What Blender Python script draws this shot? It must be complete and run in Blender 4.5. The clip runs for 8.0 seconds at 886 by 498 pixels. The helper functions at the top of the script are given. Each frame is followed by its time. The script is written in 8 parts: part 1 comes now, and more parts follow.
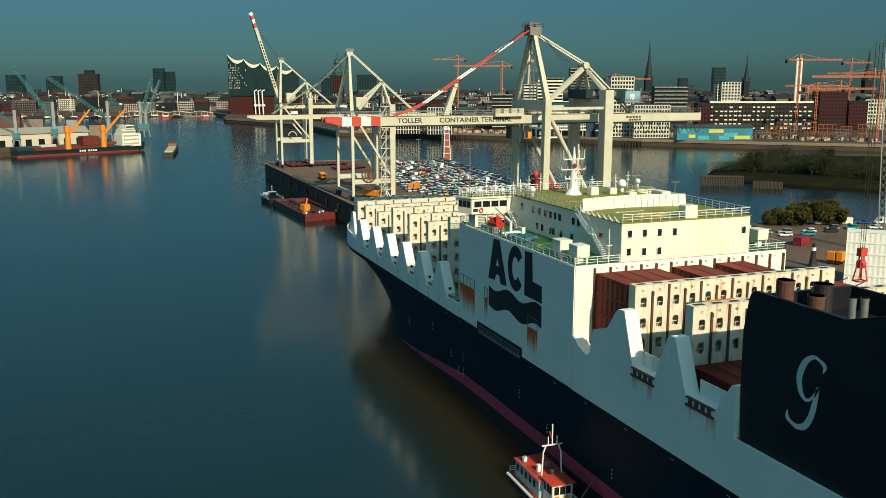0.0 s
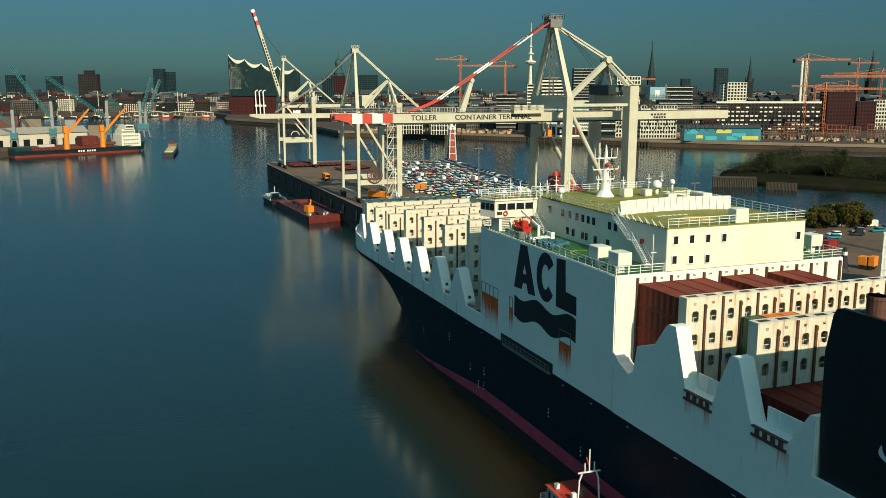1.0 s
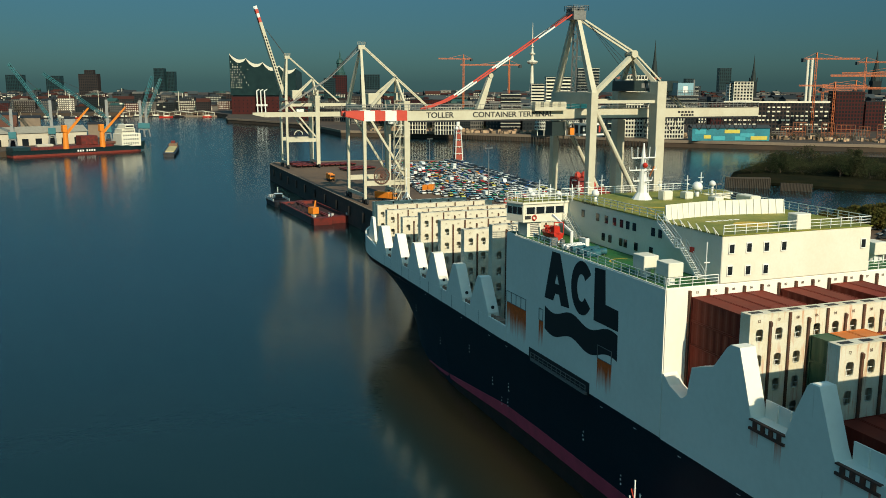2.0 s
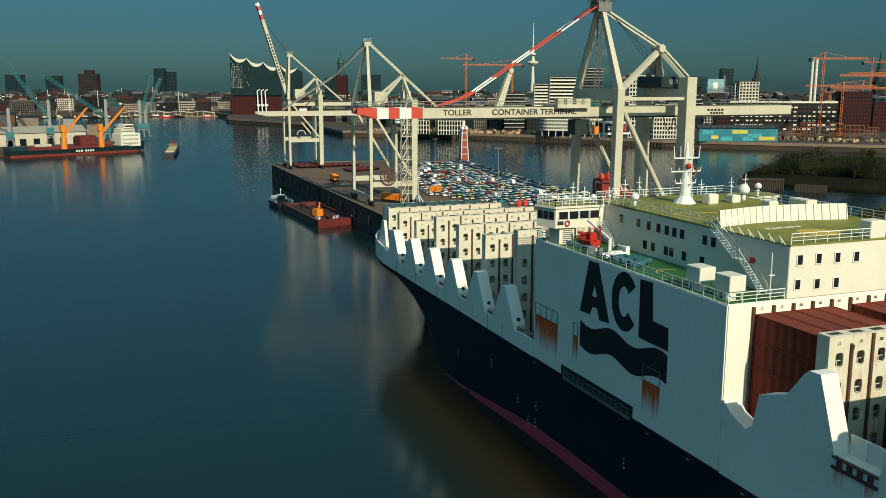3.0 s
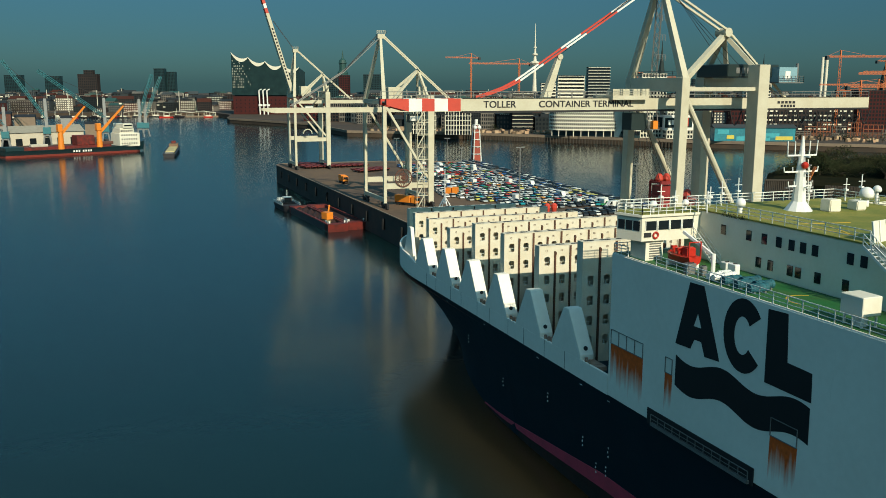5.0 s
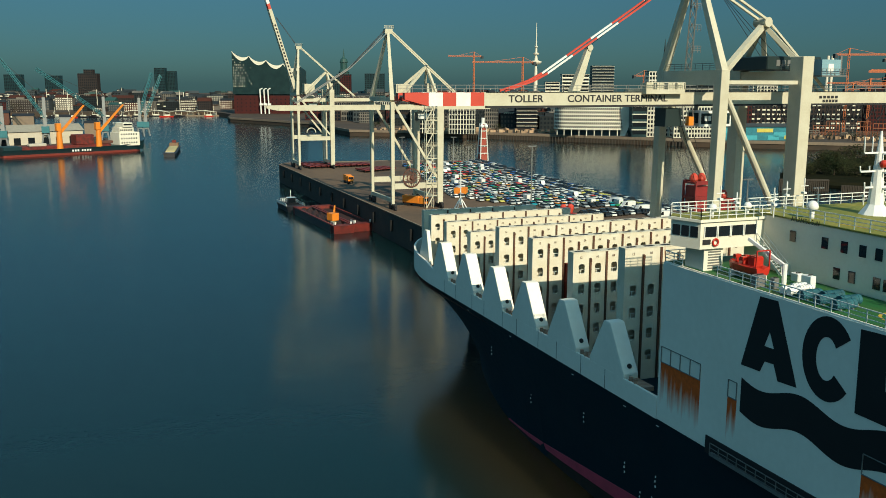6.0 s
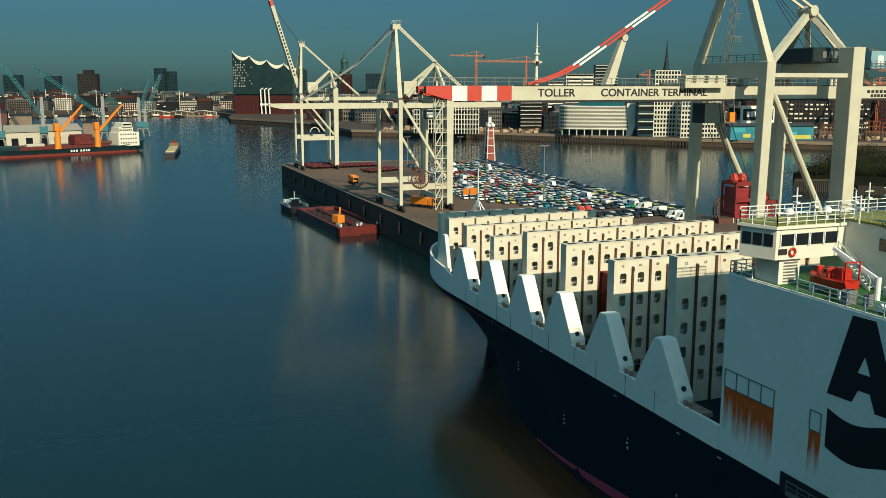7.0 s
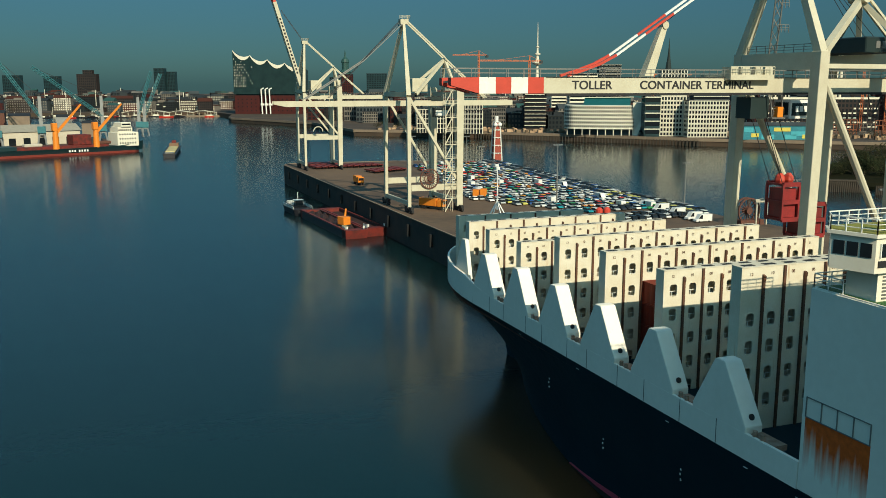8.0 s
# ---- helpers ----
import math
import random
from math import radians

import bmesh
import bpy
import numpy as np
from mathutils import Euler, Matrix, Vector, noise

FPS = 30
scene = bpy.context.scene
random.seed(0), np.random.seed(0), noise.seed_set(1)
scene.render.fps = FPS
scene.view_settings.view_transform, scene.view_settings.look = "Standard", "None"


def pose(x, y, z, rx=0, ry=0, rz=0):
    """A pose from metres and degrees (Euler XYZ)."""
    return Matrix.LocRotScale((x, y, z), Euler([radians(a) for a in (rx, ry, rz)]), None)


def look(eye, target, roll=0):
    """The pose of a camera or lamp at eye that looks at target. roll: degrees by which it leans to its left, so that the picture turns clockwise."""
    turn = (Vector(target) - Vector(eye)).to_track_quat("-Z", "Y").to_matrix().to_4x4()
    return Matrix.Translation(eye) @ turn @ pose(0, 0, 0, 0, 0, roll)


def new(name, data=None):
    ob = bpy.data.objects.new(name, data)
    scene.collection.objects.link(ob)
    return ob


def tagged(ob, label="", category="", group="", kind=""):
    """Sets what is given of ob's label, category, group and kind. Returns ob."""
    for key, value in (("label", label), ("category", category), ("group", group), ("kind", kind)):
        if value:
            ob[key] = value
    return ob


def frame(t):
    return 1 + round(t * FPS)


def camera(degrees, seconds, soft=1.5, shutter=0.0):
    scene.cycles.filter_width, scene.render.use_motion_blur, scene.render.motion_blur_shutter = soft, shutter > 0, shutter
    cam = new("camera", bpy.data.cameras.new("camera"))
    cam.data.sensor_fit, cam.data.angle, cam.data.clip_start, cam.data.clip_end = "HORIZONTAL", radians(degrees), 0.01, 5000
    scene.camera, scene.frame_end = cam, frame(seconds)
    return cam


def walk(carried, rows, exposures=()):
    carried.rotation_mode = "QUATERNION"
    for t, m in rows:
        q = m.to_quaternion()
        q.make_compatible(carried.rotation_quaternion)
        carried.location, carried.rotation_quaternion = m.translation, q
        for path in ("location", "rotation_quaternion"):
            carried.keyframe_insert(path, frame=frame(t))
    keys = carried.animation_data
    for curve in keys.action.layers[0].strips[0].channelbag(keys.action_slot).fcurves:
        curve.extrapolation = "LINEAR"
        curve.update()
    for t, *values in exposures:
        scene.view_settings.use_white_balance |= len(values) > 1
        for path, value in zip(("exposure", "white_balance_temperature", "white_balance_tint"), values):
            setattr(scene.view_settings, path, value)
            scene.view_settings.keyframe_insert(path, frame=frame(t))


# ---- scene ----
cam = camera(52.09, 8.0, soft=0.45)
# seconds, eye, target, roll
PATH = [
    (0, (-2.262, -23.445, 56.604), (-1.563, -21.607, 56.241), 0.00),
    (0.5, (-1.783, -17.682, 55.982), (-1.084, -15.844, 55.620), 0.02),
    (1, (-1.311, -11.992, 55.364), (-0.612, -10.153, 55.003), 0.04),
    (1.5, (-0.884, -6.384, 54.853), (-0.186, -4.545, 54.492), 0.06),
    (3, (0.279, 10.157, 53.454), (0.977, 11.996, 53.095), 0.12),
    (3.5, (0.688, 15.671, 52.939), (1.386, 17.511, 52.580), 0.12),
    (4, (1.083, 21.211, 52.427), (1.781, 23.051, 52.069), 0.13),
    (4.5, (1.468, 26.687, 51.892), (2.166, 28.527, 51.535), 0.12),
    (6, (2.509, 42.723, 50.397), (3.206, 44.563, 50.039), 0.09),
    (6.5, (2.847, 48.126, 49.895), (3.544, 49.966, 49.538), 0.07),
    (7, (3.211, 53.556, 49.380), (3.908, 55.396, 49.023), 0.04),
    (7.5, (3.624, 58.995, 48.848), (4.321, 60.835, 48.492), 0.02),
    (8, (4.021, 64.419, 48.310), (4.718, 66.259, 47.954), -0.00),
]
walk(cam, [(t, look(eye, target, roll)) for t, eye, target, roll in PATH],
     [(0, 0.12, 6450, 10), (1.5, 0.08, 6450, 10), (3, -0.08, 6250, 10), (4, -0.05, 6150, 10), (6, 0.08, 6300, 10), (8, 0.04, 6350, 10)])

# ---- daylight: low autumn sun from astern, over the starboard quarter ----
TO_SUN = Vector((1.0, -21.8, 13.4)).normalized()
world = bpy.data.worlds.new("world")
scene.world = world
world.use_nodes = True
wn, wl = world.node_tree.nodes, world.node_tree.links
sky = wn.new("ShaderNodeTexSky")
sky.sky_type = "NISHITA"
sky.sun_disc = False
sky.sun_elevation = math.asin(TO_SUN.z)
sky.sun_rotation = math.atan2(TO_SUN.x, TO_SUN.y)
sky.air_density, sky.dust_density, sky.ozone_density = 1.0, 0.7, 1.0
grade = wn.new("ShaderNodeMix")
grade.data_type, grade.blend_type = "RGBA", "MULTIPLY"
grade.inputs[0].default_value = 1.0
grade.inputs[7].default_value = (0.27, 0.85, 0.875, 1)
wl.new(sky.outputs[0], grade.inputs[6])
# smog lies along the horizon all round and dims the lowest sky
where, up = wn.new("ShaderNodeTexCoord"), wn.new("ShaderNodeSeparateXYZ")
wl.new(where.outputs["Generated"], up.inputs[0])
smog = wn.new("ShaderNodeMapRange")
smog.interpolation_type = "SMOOTHSTEP"
smog.inputs[1].default_value, smog.inputs[2].default_value = 0.03, 0.80
wl.new(up.outputs[2], smog.inputs[0])
haze = wn.new("ShaderNodeMix")
haze.data_type = "RGBA"
haze.inputs[6].default_value, haze.inputs[7].default_value = (0.57, 0.415, 0.53, 1), (6.2, 3.45, 2.85, 1)
wl.new(smog.outputs[0], haze.inputs[0])
veil = wn.new("ShaderNodeMix")
veil.data_type, veil.blend_type = "RGBA", "MULTIPLY"
veil.inputs[0].default_value = 1.0
wl.new(grade.outputs[2], veil.inputs[6])
wl.new(haze.outputs[2], veil.inputs[7])
wl.new(veil.outputs[2], wn["Background"].inputs[0])
wn["Background"].inputs[1].default_value = 0.06
sun = new("sun", bpy.data.lights.new("sun", "SUN"))
sun.data.energy, sun.data.angle, sun.data.color = 4.8, radians(0.5), (1.0, 0.88, 0.62)
sun.matrix_world = look(TO_SUN * 100, (0, 0, 0))


# ---- materials ----
def mat(name, col, rough=0.5, metal=0.0, col2=None, scale=0.4, amount=0.6, streak=None, streaks=0.0, streak_scale=1.2,
        bump=0.0, bump_scale=6.0, island=0.0, random=0.0, ior=1.45):
    """A painted or raw surface: two scales of blotches between col and col2, vertical streaks, fine relief."""
    m = bpy.data.materials.new(name)
    m.use_nodes = True
    n, l = m.node_tree.nodes, m.node_tree.links
    b = n["Principled BSDF"]
    b.inputs["Roughness"].default_value, b.inputs["Metallic"].default_value, b.inputs["IOR"].default_value = rough, metal, ior
    col2 = col2 or tuple(c * 0.72 for c in col)
    geo = n.new("ShaderNodeNewGeometry")
    big, small = n.new("ShaderNodeTexNoise"), n.new("ShaderNodeTexNoise")
    for tex, s in ((big, scale), (small, scale * 11)):
        tex.inputs["Scale"].default_value, tex.inputs["Detail"].default_value = s, 4
        l.new(geo.outputs["Position"], tex.inputs["Vector"])
    add = n.new("ShaderNodeMath")
    add.operation = "MULTIPLY_ADD"
    l.new(small.outputs["Fac"], add.inputs[0])
    add.inputs[1].default_value = 0.5
    l.new(big.outputs["Fac"], add.inputs[2])
    ramp = n.new("ShaderNodeMapRange")
    ramp.inputs[1].default_value, ramp.inputs[2].default_value, ramp.inputs[4].default_value = 0.6, 1.0, amount
    l.new(add.outputs[0], ramp.inputs[0])
    mix = n.new("ShaderNodeMix")
    mix.data_type = "RGBA"
    mix.inputs[6].default_value, mix.inputs[7].default_value = (*col, 1), (*col2, 1)
    l.new(ramp.outputs[0], mix.inputs[0])
    out = mix.outputs[2]
    if streaks:
        squash = n.new("ShaderNodeVectorMath")
        squash.operation = "MULTIPLY"
        squash.inputs[1].default_value = (1, 1, 0.09)
        l.new(geo.outputs["Position"], squash.inputs[0])
        run = n.new("ShaderNodeTexNoise")
        run.inputs["Scale"].default_value, run.inputs["Detail"].default_value = streak_scale, 5
        l.new(squash.outputs[0], run.inputs["Vector"])
        cut = n.new("ShaderNodeMapRange")
        cut.inputs[1].default_value, cut.inputs[2].default_value = 0.72 - 0.2 * streaks, 0.9 - 0.1 * streaks
        l.new(run.outputs["Fac"], cut.inputs[0])
        over = n.new("ShaderNodeMix")
        over.data_type = "RGBA"
        over.inputs[7].default_value = (*(streak or (0.25, 0.09, 0.02)), 1)
        l.new(cut.outputs[0], over.inputs[0])
        l.new(out, over.inputs[6])
        out = over.outputs[2]
    if island or random:
        src = n.new("ShaderNodeNewGeometry" if island else "ShaderNodeObjectInfo").outputs["Random Per Island" if island else "Random"]
        hue = n.new("ShaderNodeHueSaturation")
        shift = n.new("ShaderNodeMapRange")
        k = island or random
        shift.inputs[3].default_value, shift.inputs[4].default_value = 1 - k, 1 + k
        l.new(src, shift.inputs[0])
        l.new(shift.outputs[0], hue.inputs["Value"])
        l.new(out, hue.inputs["Color"])
        out = hue.outputs[0]
    l.new(out, b.inputs["Base Color"])
    if bump:
        fine, rel = n.new("ShaderNodeTexNoise"), n.new("ShaderNodeBump")
        fine.inputs["Scale"].default_value, fine.inputs["Detail"].default_value = bump_scale, 5
        rel.inputs["Strength"].default_value, rel.inputs["Distance"].default_value = bump, 0.1
        l.new(geo.outputs["Position"], fine.inputs["Vector"])
        l.new(fine.outputs["Fac"], rel.inputs["Height"])
        l.new(rel.outputs[0], b.inputs["Normal"])
    return m


RUST, DIRT = (0.30, 0.10, 0.02), (0.33, 0.29, 0.20)
white_hull = mat("white_hull_paint", (0.86, 0.82, 0.72), 0.6, col2=(0.76, 0.72, 0.62), scale=0.12, amount=0.7, streaks=0.12, streak=(0.5, 0.42, 0.3), bump=0.12, bump_scale=0.5)
white_guide = mat("white_cell_guide_paint", (0.67, 0.63, 0.51), 0.5, col2=(0.57, 0.49, 0.34), scale=0.5, amount=0.6, streaks=0.38, streak=(0.42, 0.17, 0.04), streak_scale=2.6, bump=0.1)
rusty_guide = mat("rust_streaked_cell_guide_paint", (0.68, 0.65, 0.54), 0.55, col2=(0.60, 0.50, 0.30), scale=0.5, amount=0.7, streaks=0.85, streak=(0.50, 0.12, 0.01), streak_scale=3.2, bump=0.1)
dusty_deck = mat("pink_dusty_platform", (0.36, 0.24, 0.18), 0.8, col2=(0.25, 0.13, 0.08), scale=1.2, amount=1.0)
white_house = mat("white_deckhouse_paint", (0.74, 0.71, 0.60), 0.5, col2=(0.64, 0.58, 0.44), scale=0.3, amount=0.5, streaks=0.08, streak=(0.5, 0.33, 0.15), bump=0.05)
white_rail = mat("white_rail_paint", (0.8, 0.8, 0.75), 0.4)
white_gear = mat("white_gear_paint", (0.8, 0.8, 0.77), 0.35)
navy = mat("navy_hull_paint", (0.004, 0.021, 0.032), 0.5, col2=(0.006, 0.028, 0.040), scale=0.15, bump=0.1, bump_scale=0.4, ior=1.2)
boot_red = mat("red_boot_topping", (0.62, 0.07, 0.12), 0.5, col2=(0.34, 0.05, 0.075), scale=0.4, bump=0.1, bump_scale=0.5)
# near-black colour that stands in for the shaded water along the hull
water_shade = mat("painted_water_shade", (0.020, 0.015, 0.012), 0.7, col2=(0.045, 0.020, 0.016), scale=0.4, amount=1.0, bump=0.2, bump_scale=1.0)
logo_black = mat("black_logo_paint", (0.012, 0.013, 0.015), 0.5)
funnel_black = mat("black_funnel_paint", (0.008, 0.009, 0.012), 0.45, col2=(0.014, 0.015, 0.018), scale=0.2)
funnel_white = mat("white_emblem_paint", (0.72, 0.72, 0.7), 0.5)


def rust_wash(name, z1, z0):
    """White side paint with orange rust running down from z1 and thinning out towards z0."""
    m = mat(name, (0.86, 0.82, 0.72), 0.6, col2=(0.76, 0.72, 0.62), scale=0.12, amount=0.7)
    n, l = m.node_tree.nodes, m.node_tree.links
    geo, axes, squash = n.new("ShaderNodeNewGeometry"), n.new("ShaderNodeSeparateXYZ"), n.new("ShaderNodeVectorMath")
    l.new(geo.outputs["Position"], axes.inputs[0])
    squash.operation = "MULTIPLY"
    squash.inputs[1].default_value = (1, 1, 0.045)
    l.new(geo.outputs["Position"], squash.inputs[0])
    run, blot = n.new("ShaderNodeTexNoise"), n.new("ShaderNodeTexNoise")
    for tex, s, d, v in ((run, 1.7, 6, squash.outputs[0]), (blot, 2.2, 4, geo.outputs["Position"])):
        tex.inputs["Scale"].default_value, tex.inputs["Detail"].default_value = s, d
        l.new(v, tex.inputs["Vector"])
    drop = n.new("ShaderNodeMapRange")
    drop.inputs[1].default_value, drop.inputs[2].default_value = z0, z1
    drop.inputs[3].default_value, drop.inputs[4].default_value = -0.42, 0.40
    l.new(axes.outputs[2], drop.inputs[0])
    add = n.new("ShaderNodeMath")
    l.new(run.outputs["Fac"], add.inputs[0])
    l.new(drop.outputs[0], add.inputs[1])
    cut = n.new("ShaderNodeMapRange")
    cut.inputs[1].default_value, cut.inputs[2].default_value = 0.30, 0.68
    l.new(add.outputs[0], cut.inputs[0])
    tone, over = n.new("ShaderNodeMix"), n.new("ShaderNodeMix")
    tone.data_type = over.data_type = "RGBA"
    tone.inputs[6].default_value, tone.inputs[7].default_value = (0.95, 0.16, 0.012, 1), (0.42, 0.055, 0.01, 1)
    l.new(blot.outputs["Fac"], tone.inputs[0])
    b = n["Principled BSDF"]
    l.new(b.inputs["Base Color"].links[0].from_socket, over.inputs[6])
    l.new(tone.outputs[2], over.inputs[7])
    l.new(cut.outputs[0], over.inputs[0])
    l.new(over.outputs[2], b.inputs["Base Color"])
    return m


rust_below_fairlead = rust_wash("rust_below_fairlead", 26.4, 18.6)
rusty_iron = mat("rusty_iron", (0.14, 0.05, 0.03), 0.8, col2=(0.06, 0.035, 0.03), scale=2.0, amount=1.0)
guide_bar = mat("dark_guide_bar", (0.07, 0.035, 0.025), 0.7, col2=(0.16, 0.06, 0.025), scale=1.5, amount=0.8)
green_deck = mat("green_deck_paint", (0.15, 0.17, 0.022), 0.7, col2=(0.30, 0.25, 0.04), scale=0.35, amount=0.9, bump=0.1)
side_green = mat("deep_green_deck_paint", (0.018, 0.12, 0.028), 0.6, col2=(0.05, 0.11, 0.025), scale=0.5, amount=0.9, bump=0.1)
brown_deck = mat("red_brown_deck_paint", (0.16, 0.055, 0.03), 0.7, col2=(0.10, 0.05, 0.035), scale=0.4, amount=0.9)
heli_yellow = mat("yellow_marking", (0.62, 0.38, 0.03), 0.6, col2=(0.45, 0.3, 0.06), scale=1.5)
window_dark = mat("dark_window_glass", (0.012, 0.016, 0.02), 0.08, scale=2)
container_red = mat("brown_red_container_paint", (0.17, 0.024, 0.013), 0.65, col2=(0.115, 0.019, 0.012), scale=0.5, amount=0.8, random=0.18, ior=1.25)
container_white = mat("white_reefer_paint", (0.78, 0.78, 0.72), 0.5, col2=(0.62, 0.6, 0.52), scale=0.6, amount=0.6)
container_green = mat("green_container_paint", (0.03, 0.09, 0.05), 0.55)
container_orange = mat("orange_container_paint", (0.6, 0.17, 0.03), 0.55)
lifeboat_red = mat("red_boat_grp", (0.5, 0.025, 0.012), 0.4, col2=(0.32, 0.02, 0.01), scale=1.5)
tarp_teal = mat("teal_net_cover", (0.02, 0.11, 0.14), 0.6, col2=(0.01, 0.05, 0.07), scale=1.5, amount=1.0, bump=0.4, bump_scale=3)
cream = mat("cream_crane_paint", (0.56, 0.53, 0.41), 0.5, col2=(0.44, 0.39, 0.28), scale=0.4, amount=0.55, streaks=0.1, streak=(0.35, 0.2, 0.08), bump=0.05, ior=1.15)
hopper_red = mat("dark_red_hopper_paint", (0.26, 0.02, 0.02), 0.6, col2=(0.12, 0.018, 0.016), scale=0.4, amount=1.0)
red_paint = mat("red_crane_paint", (0.55, 0.06, 0.035), 0.5, col2=(0.4, 0.05, 0.03), scale=0.8)
grey_steel = mat("grey_galvanised_steel", (0.22, 0.22, 0.21), 0.5, metal=0.4, scale=2)
black_steel = mat("black_steel", (0.02, 0.02, 0.022), 0.6)
glass_cab = mat("cab_glass", (0.02, 0.035, 0.04), 0.06)
blue_house = mat("pale_blue_sheet_metal", (0.22, 0.38, 0.44), 0.5)
dark_sheet = mat("dark_green_sheet_metal", (0.02, 0.035, 0.035), 0.4)
orange_paint = mat("orange_paint", (0.75, 0.23, 0.02), 0.45, col2=(0.6, 0.18, 0.02), scale=0.8)
concrete = mat("weathered_concrete", (0.24, 0.18, 0.125), 0.85, col2=(0.17, 0.13, 0.10), scale=0.03, amount=1.0, bump=0.3, bump_scale=1.5)
asphalt = mat("brown_terminal_pavement", (0.135, 0.085, 0.052), 0.85, col2=(0.06, 0.042, 0.031), scale=0.035, amount=1.0, bump=0.25, bump_scale=2)
quay_wall = mat("dark_sheet_piling", (0.06, 0.045, 0.035), 0.85, col2=(0.03, 0.03, 0.028), scale=0.2, amount=1.0, streaks=0.4, streak=(0.09, 0.05, 0.03), bump=0.6, bump_scale=1.0)
timber = mat("wet_dark_timber", (0.05, 0.04, 0.03), 0.8, scale=1)
tyre_black = mat("tyre_rubber", (0.015, 0.015, 0.015), 0.8)
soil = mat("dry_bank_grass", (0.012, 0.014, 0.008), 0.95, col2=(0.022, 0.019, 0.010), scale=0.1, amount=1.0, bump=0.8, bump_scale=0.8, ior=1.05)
city_ground = mat("city_ground", (0.075, 0.048, 0.03), 0.9, col2=(0.035, 0.028, 0.022), scale=0.01, amount=1.0)
leaf = mat("autumn_leaf", (0.04, 0.045, 0.012), 0.75, col2=(0.085, 0.06, 0.015), scale=0.25, amount=1.0, island=0.5, ior=1.1)
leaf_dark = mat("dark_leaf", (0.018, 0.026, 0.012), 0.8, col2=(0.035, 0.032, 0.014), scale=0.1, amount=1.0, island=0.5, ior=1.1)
bark = mat("bark", (0.07, 0.05, 0.035), 0.9)

water_mat = bpy.data.materials.new("harbour_water")
water_mat.use_nodes = True
n, l = water_mat.node_tree.nodes, water_mat.node_tree.links
b = n["Principled BSDF"]
b.inputs["Roughness"].default_value, b.inputs["IOR"].default_value = 0.16, 1.31
b.inputs["Specular Tint"].default_value = (0.185, 0.55, 0.65, 1)
geo = n.new("ShaderNodeNewGeometry")
mottle = n.new("ShaderNodeTexNoise")
mottle.inputs["Scale"].default_value, mottle.inputs["Detail"].default_value = 0.012, 3
l.new(geo.outputs["Position"], mottle.inputs["Vector"])
# brown reflection of ship and cranes painted in along the berth, clear teal water further out
axes = n.new("ShaderNodeSeparateXYZ")
l.new(geo.outputs["Position"], axes.inputs[0])
hull_reflection = n.new("ShaderNodeMapRange")
hull_reflection.inputs[1].default_value, hull_reflection.inputs[2].default_value = 40.0, 56.0
l.new(axes.outputs[0], hull_reflection.inputs[0])
reach = n.new("ShaderNodeMapRange")
reach.inputs[1].default_value, reach.inputs[2].default_value = 230.0, 150.0
l.new(axes.outputs[1], reach.inputs[0])
both = n.new("ShaderNodeMath")
both.operation = "MULTIPLY"
l.new(hull_reflection.outputs[0], both.inputs[0])
l.new(reach.outputs[0], both.inputs[1])
patchy = n.new("ShaderNodeMath")
patchy.operation = "MULTIPLY_ADD"
l.new(mottle.outputs["Fac"], patchy.inputs[0])
patchy.inputs[1].default_value = 0.25
l.new(both.outputs[0], patchy.inputs[2])
tone = n.new("ShaderNodeMix")
tone.data_type, tone.clamp_factor = "RGBA", True
tone.inputs[6].default_value, tone.inputs[7].default_value = (0.0004, 0.0165, 0.0205, 1), (0.036, 0.026, 0.0115, 1)
l.new(patchy.outputs[0], tone.inputs[0])
l.new(tone.outputs[2], b.inputs["Base Color"])
b.inputs["Subsurface Weight"].default_value = 1.0
b.inputs["Subsurface Radius"].default_value = (1.0, 1.0, 1.0)
b.inputs["Subsurface Scale"].default_value = 25.0
b.subsurface_method = "BURLEY"
swell, ripple = n.new("ShaderNodeTexNoise"), n.new("ShaderNodeTexNoise")
swell.inputs["Scale"].default_value, swell.inputs["Detail"].default_value = 0.10, 2
ripple.inputs["Scale"].default_value, ripple.inputs["Detail"].default_value = 0.9, 3
for tex in (swell, ripple):
    l.new(geo.outputs["Position"], tex.inputs["Vector"])
b1, b2 = n.new("ShaderNodeBump"), n.new("ShaderNodeBump")
b1.inputs["Strength"].default_value, b1.inputs["Distance"].default_value = 0.25, 0.25
b2.inputs["Strength"].default_value, b2.inputs["Distance"].default_value = 0.25, 0.08
l.new(swell.outputs["Fac"], b1.inputs["Height"])
l.new(ripple.outputs["Fac"], b2.inputs["Height"])
l.new(b1.outputs[0], b2.inputs["Normal"])
l.new(b2.outputs[0], b.inputs["Normal"])


# ---- mesh helpers ----
def hexa(bm, c):
    """A block from eight corners: four below, four above."""
    v = [bm.verts.new(p) for p in c]
    for q in ((3, 2, 1, 0), (4, 5, 6, 7), (0, 1, 5, 4), (1, 2, 6, 5), (2, 3, 7, 6), (3, 0, 4, 7)):
        bm.faces.new([v[i] for i in q])


def box(bm, x0, y0, z0, x1, y1, z1):
    hexa(bm, [(x0, y0, z0), (x1, y0, z0), (x1, y1, z0), (x0, y1, z0), (x0, y0, z1), (x1, y0, z1), (x1, y1, z1), (x0, y1, z1)])


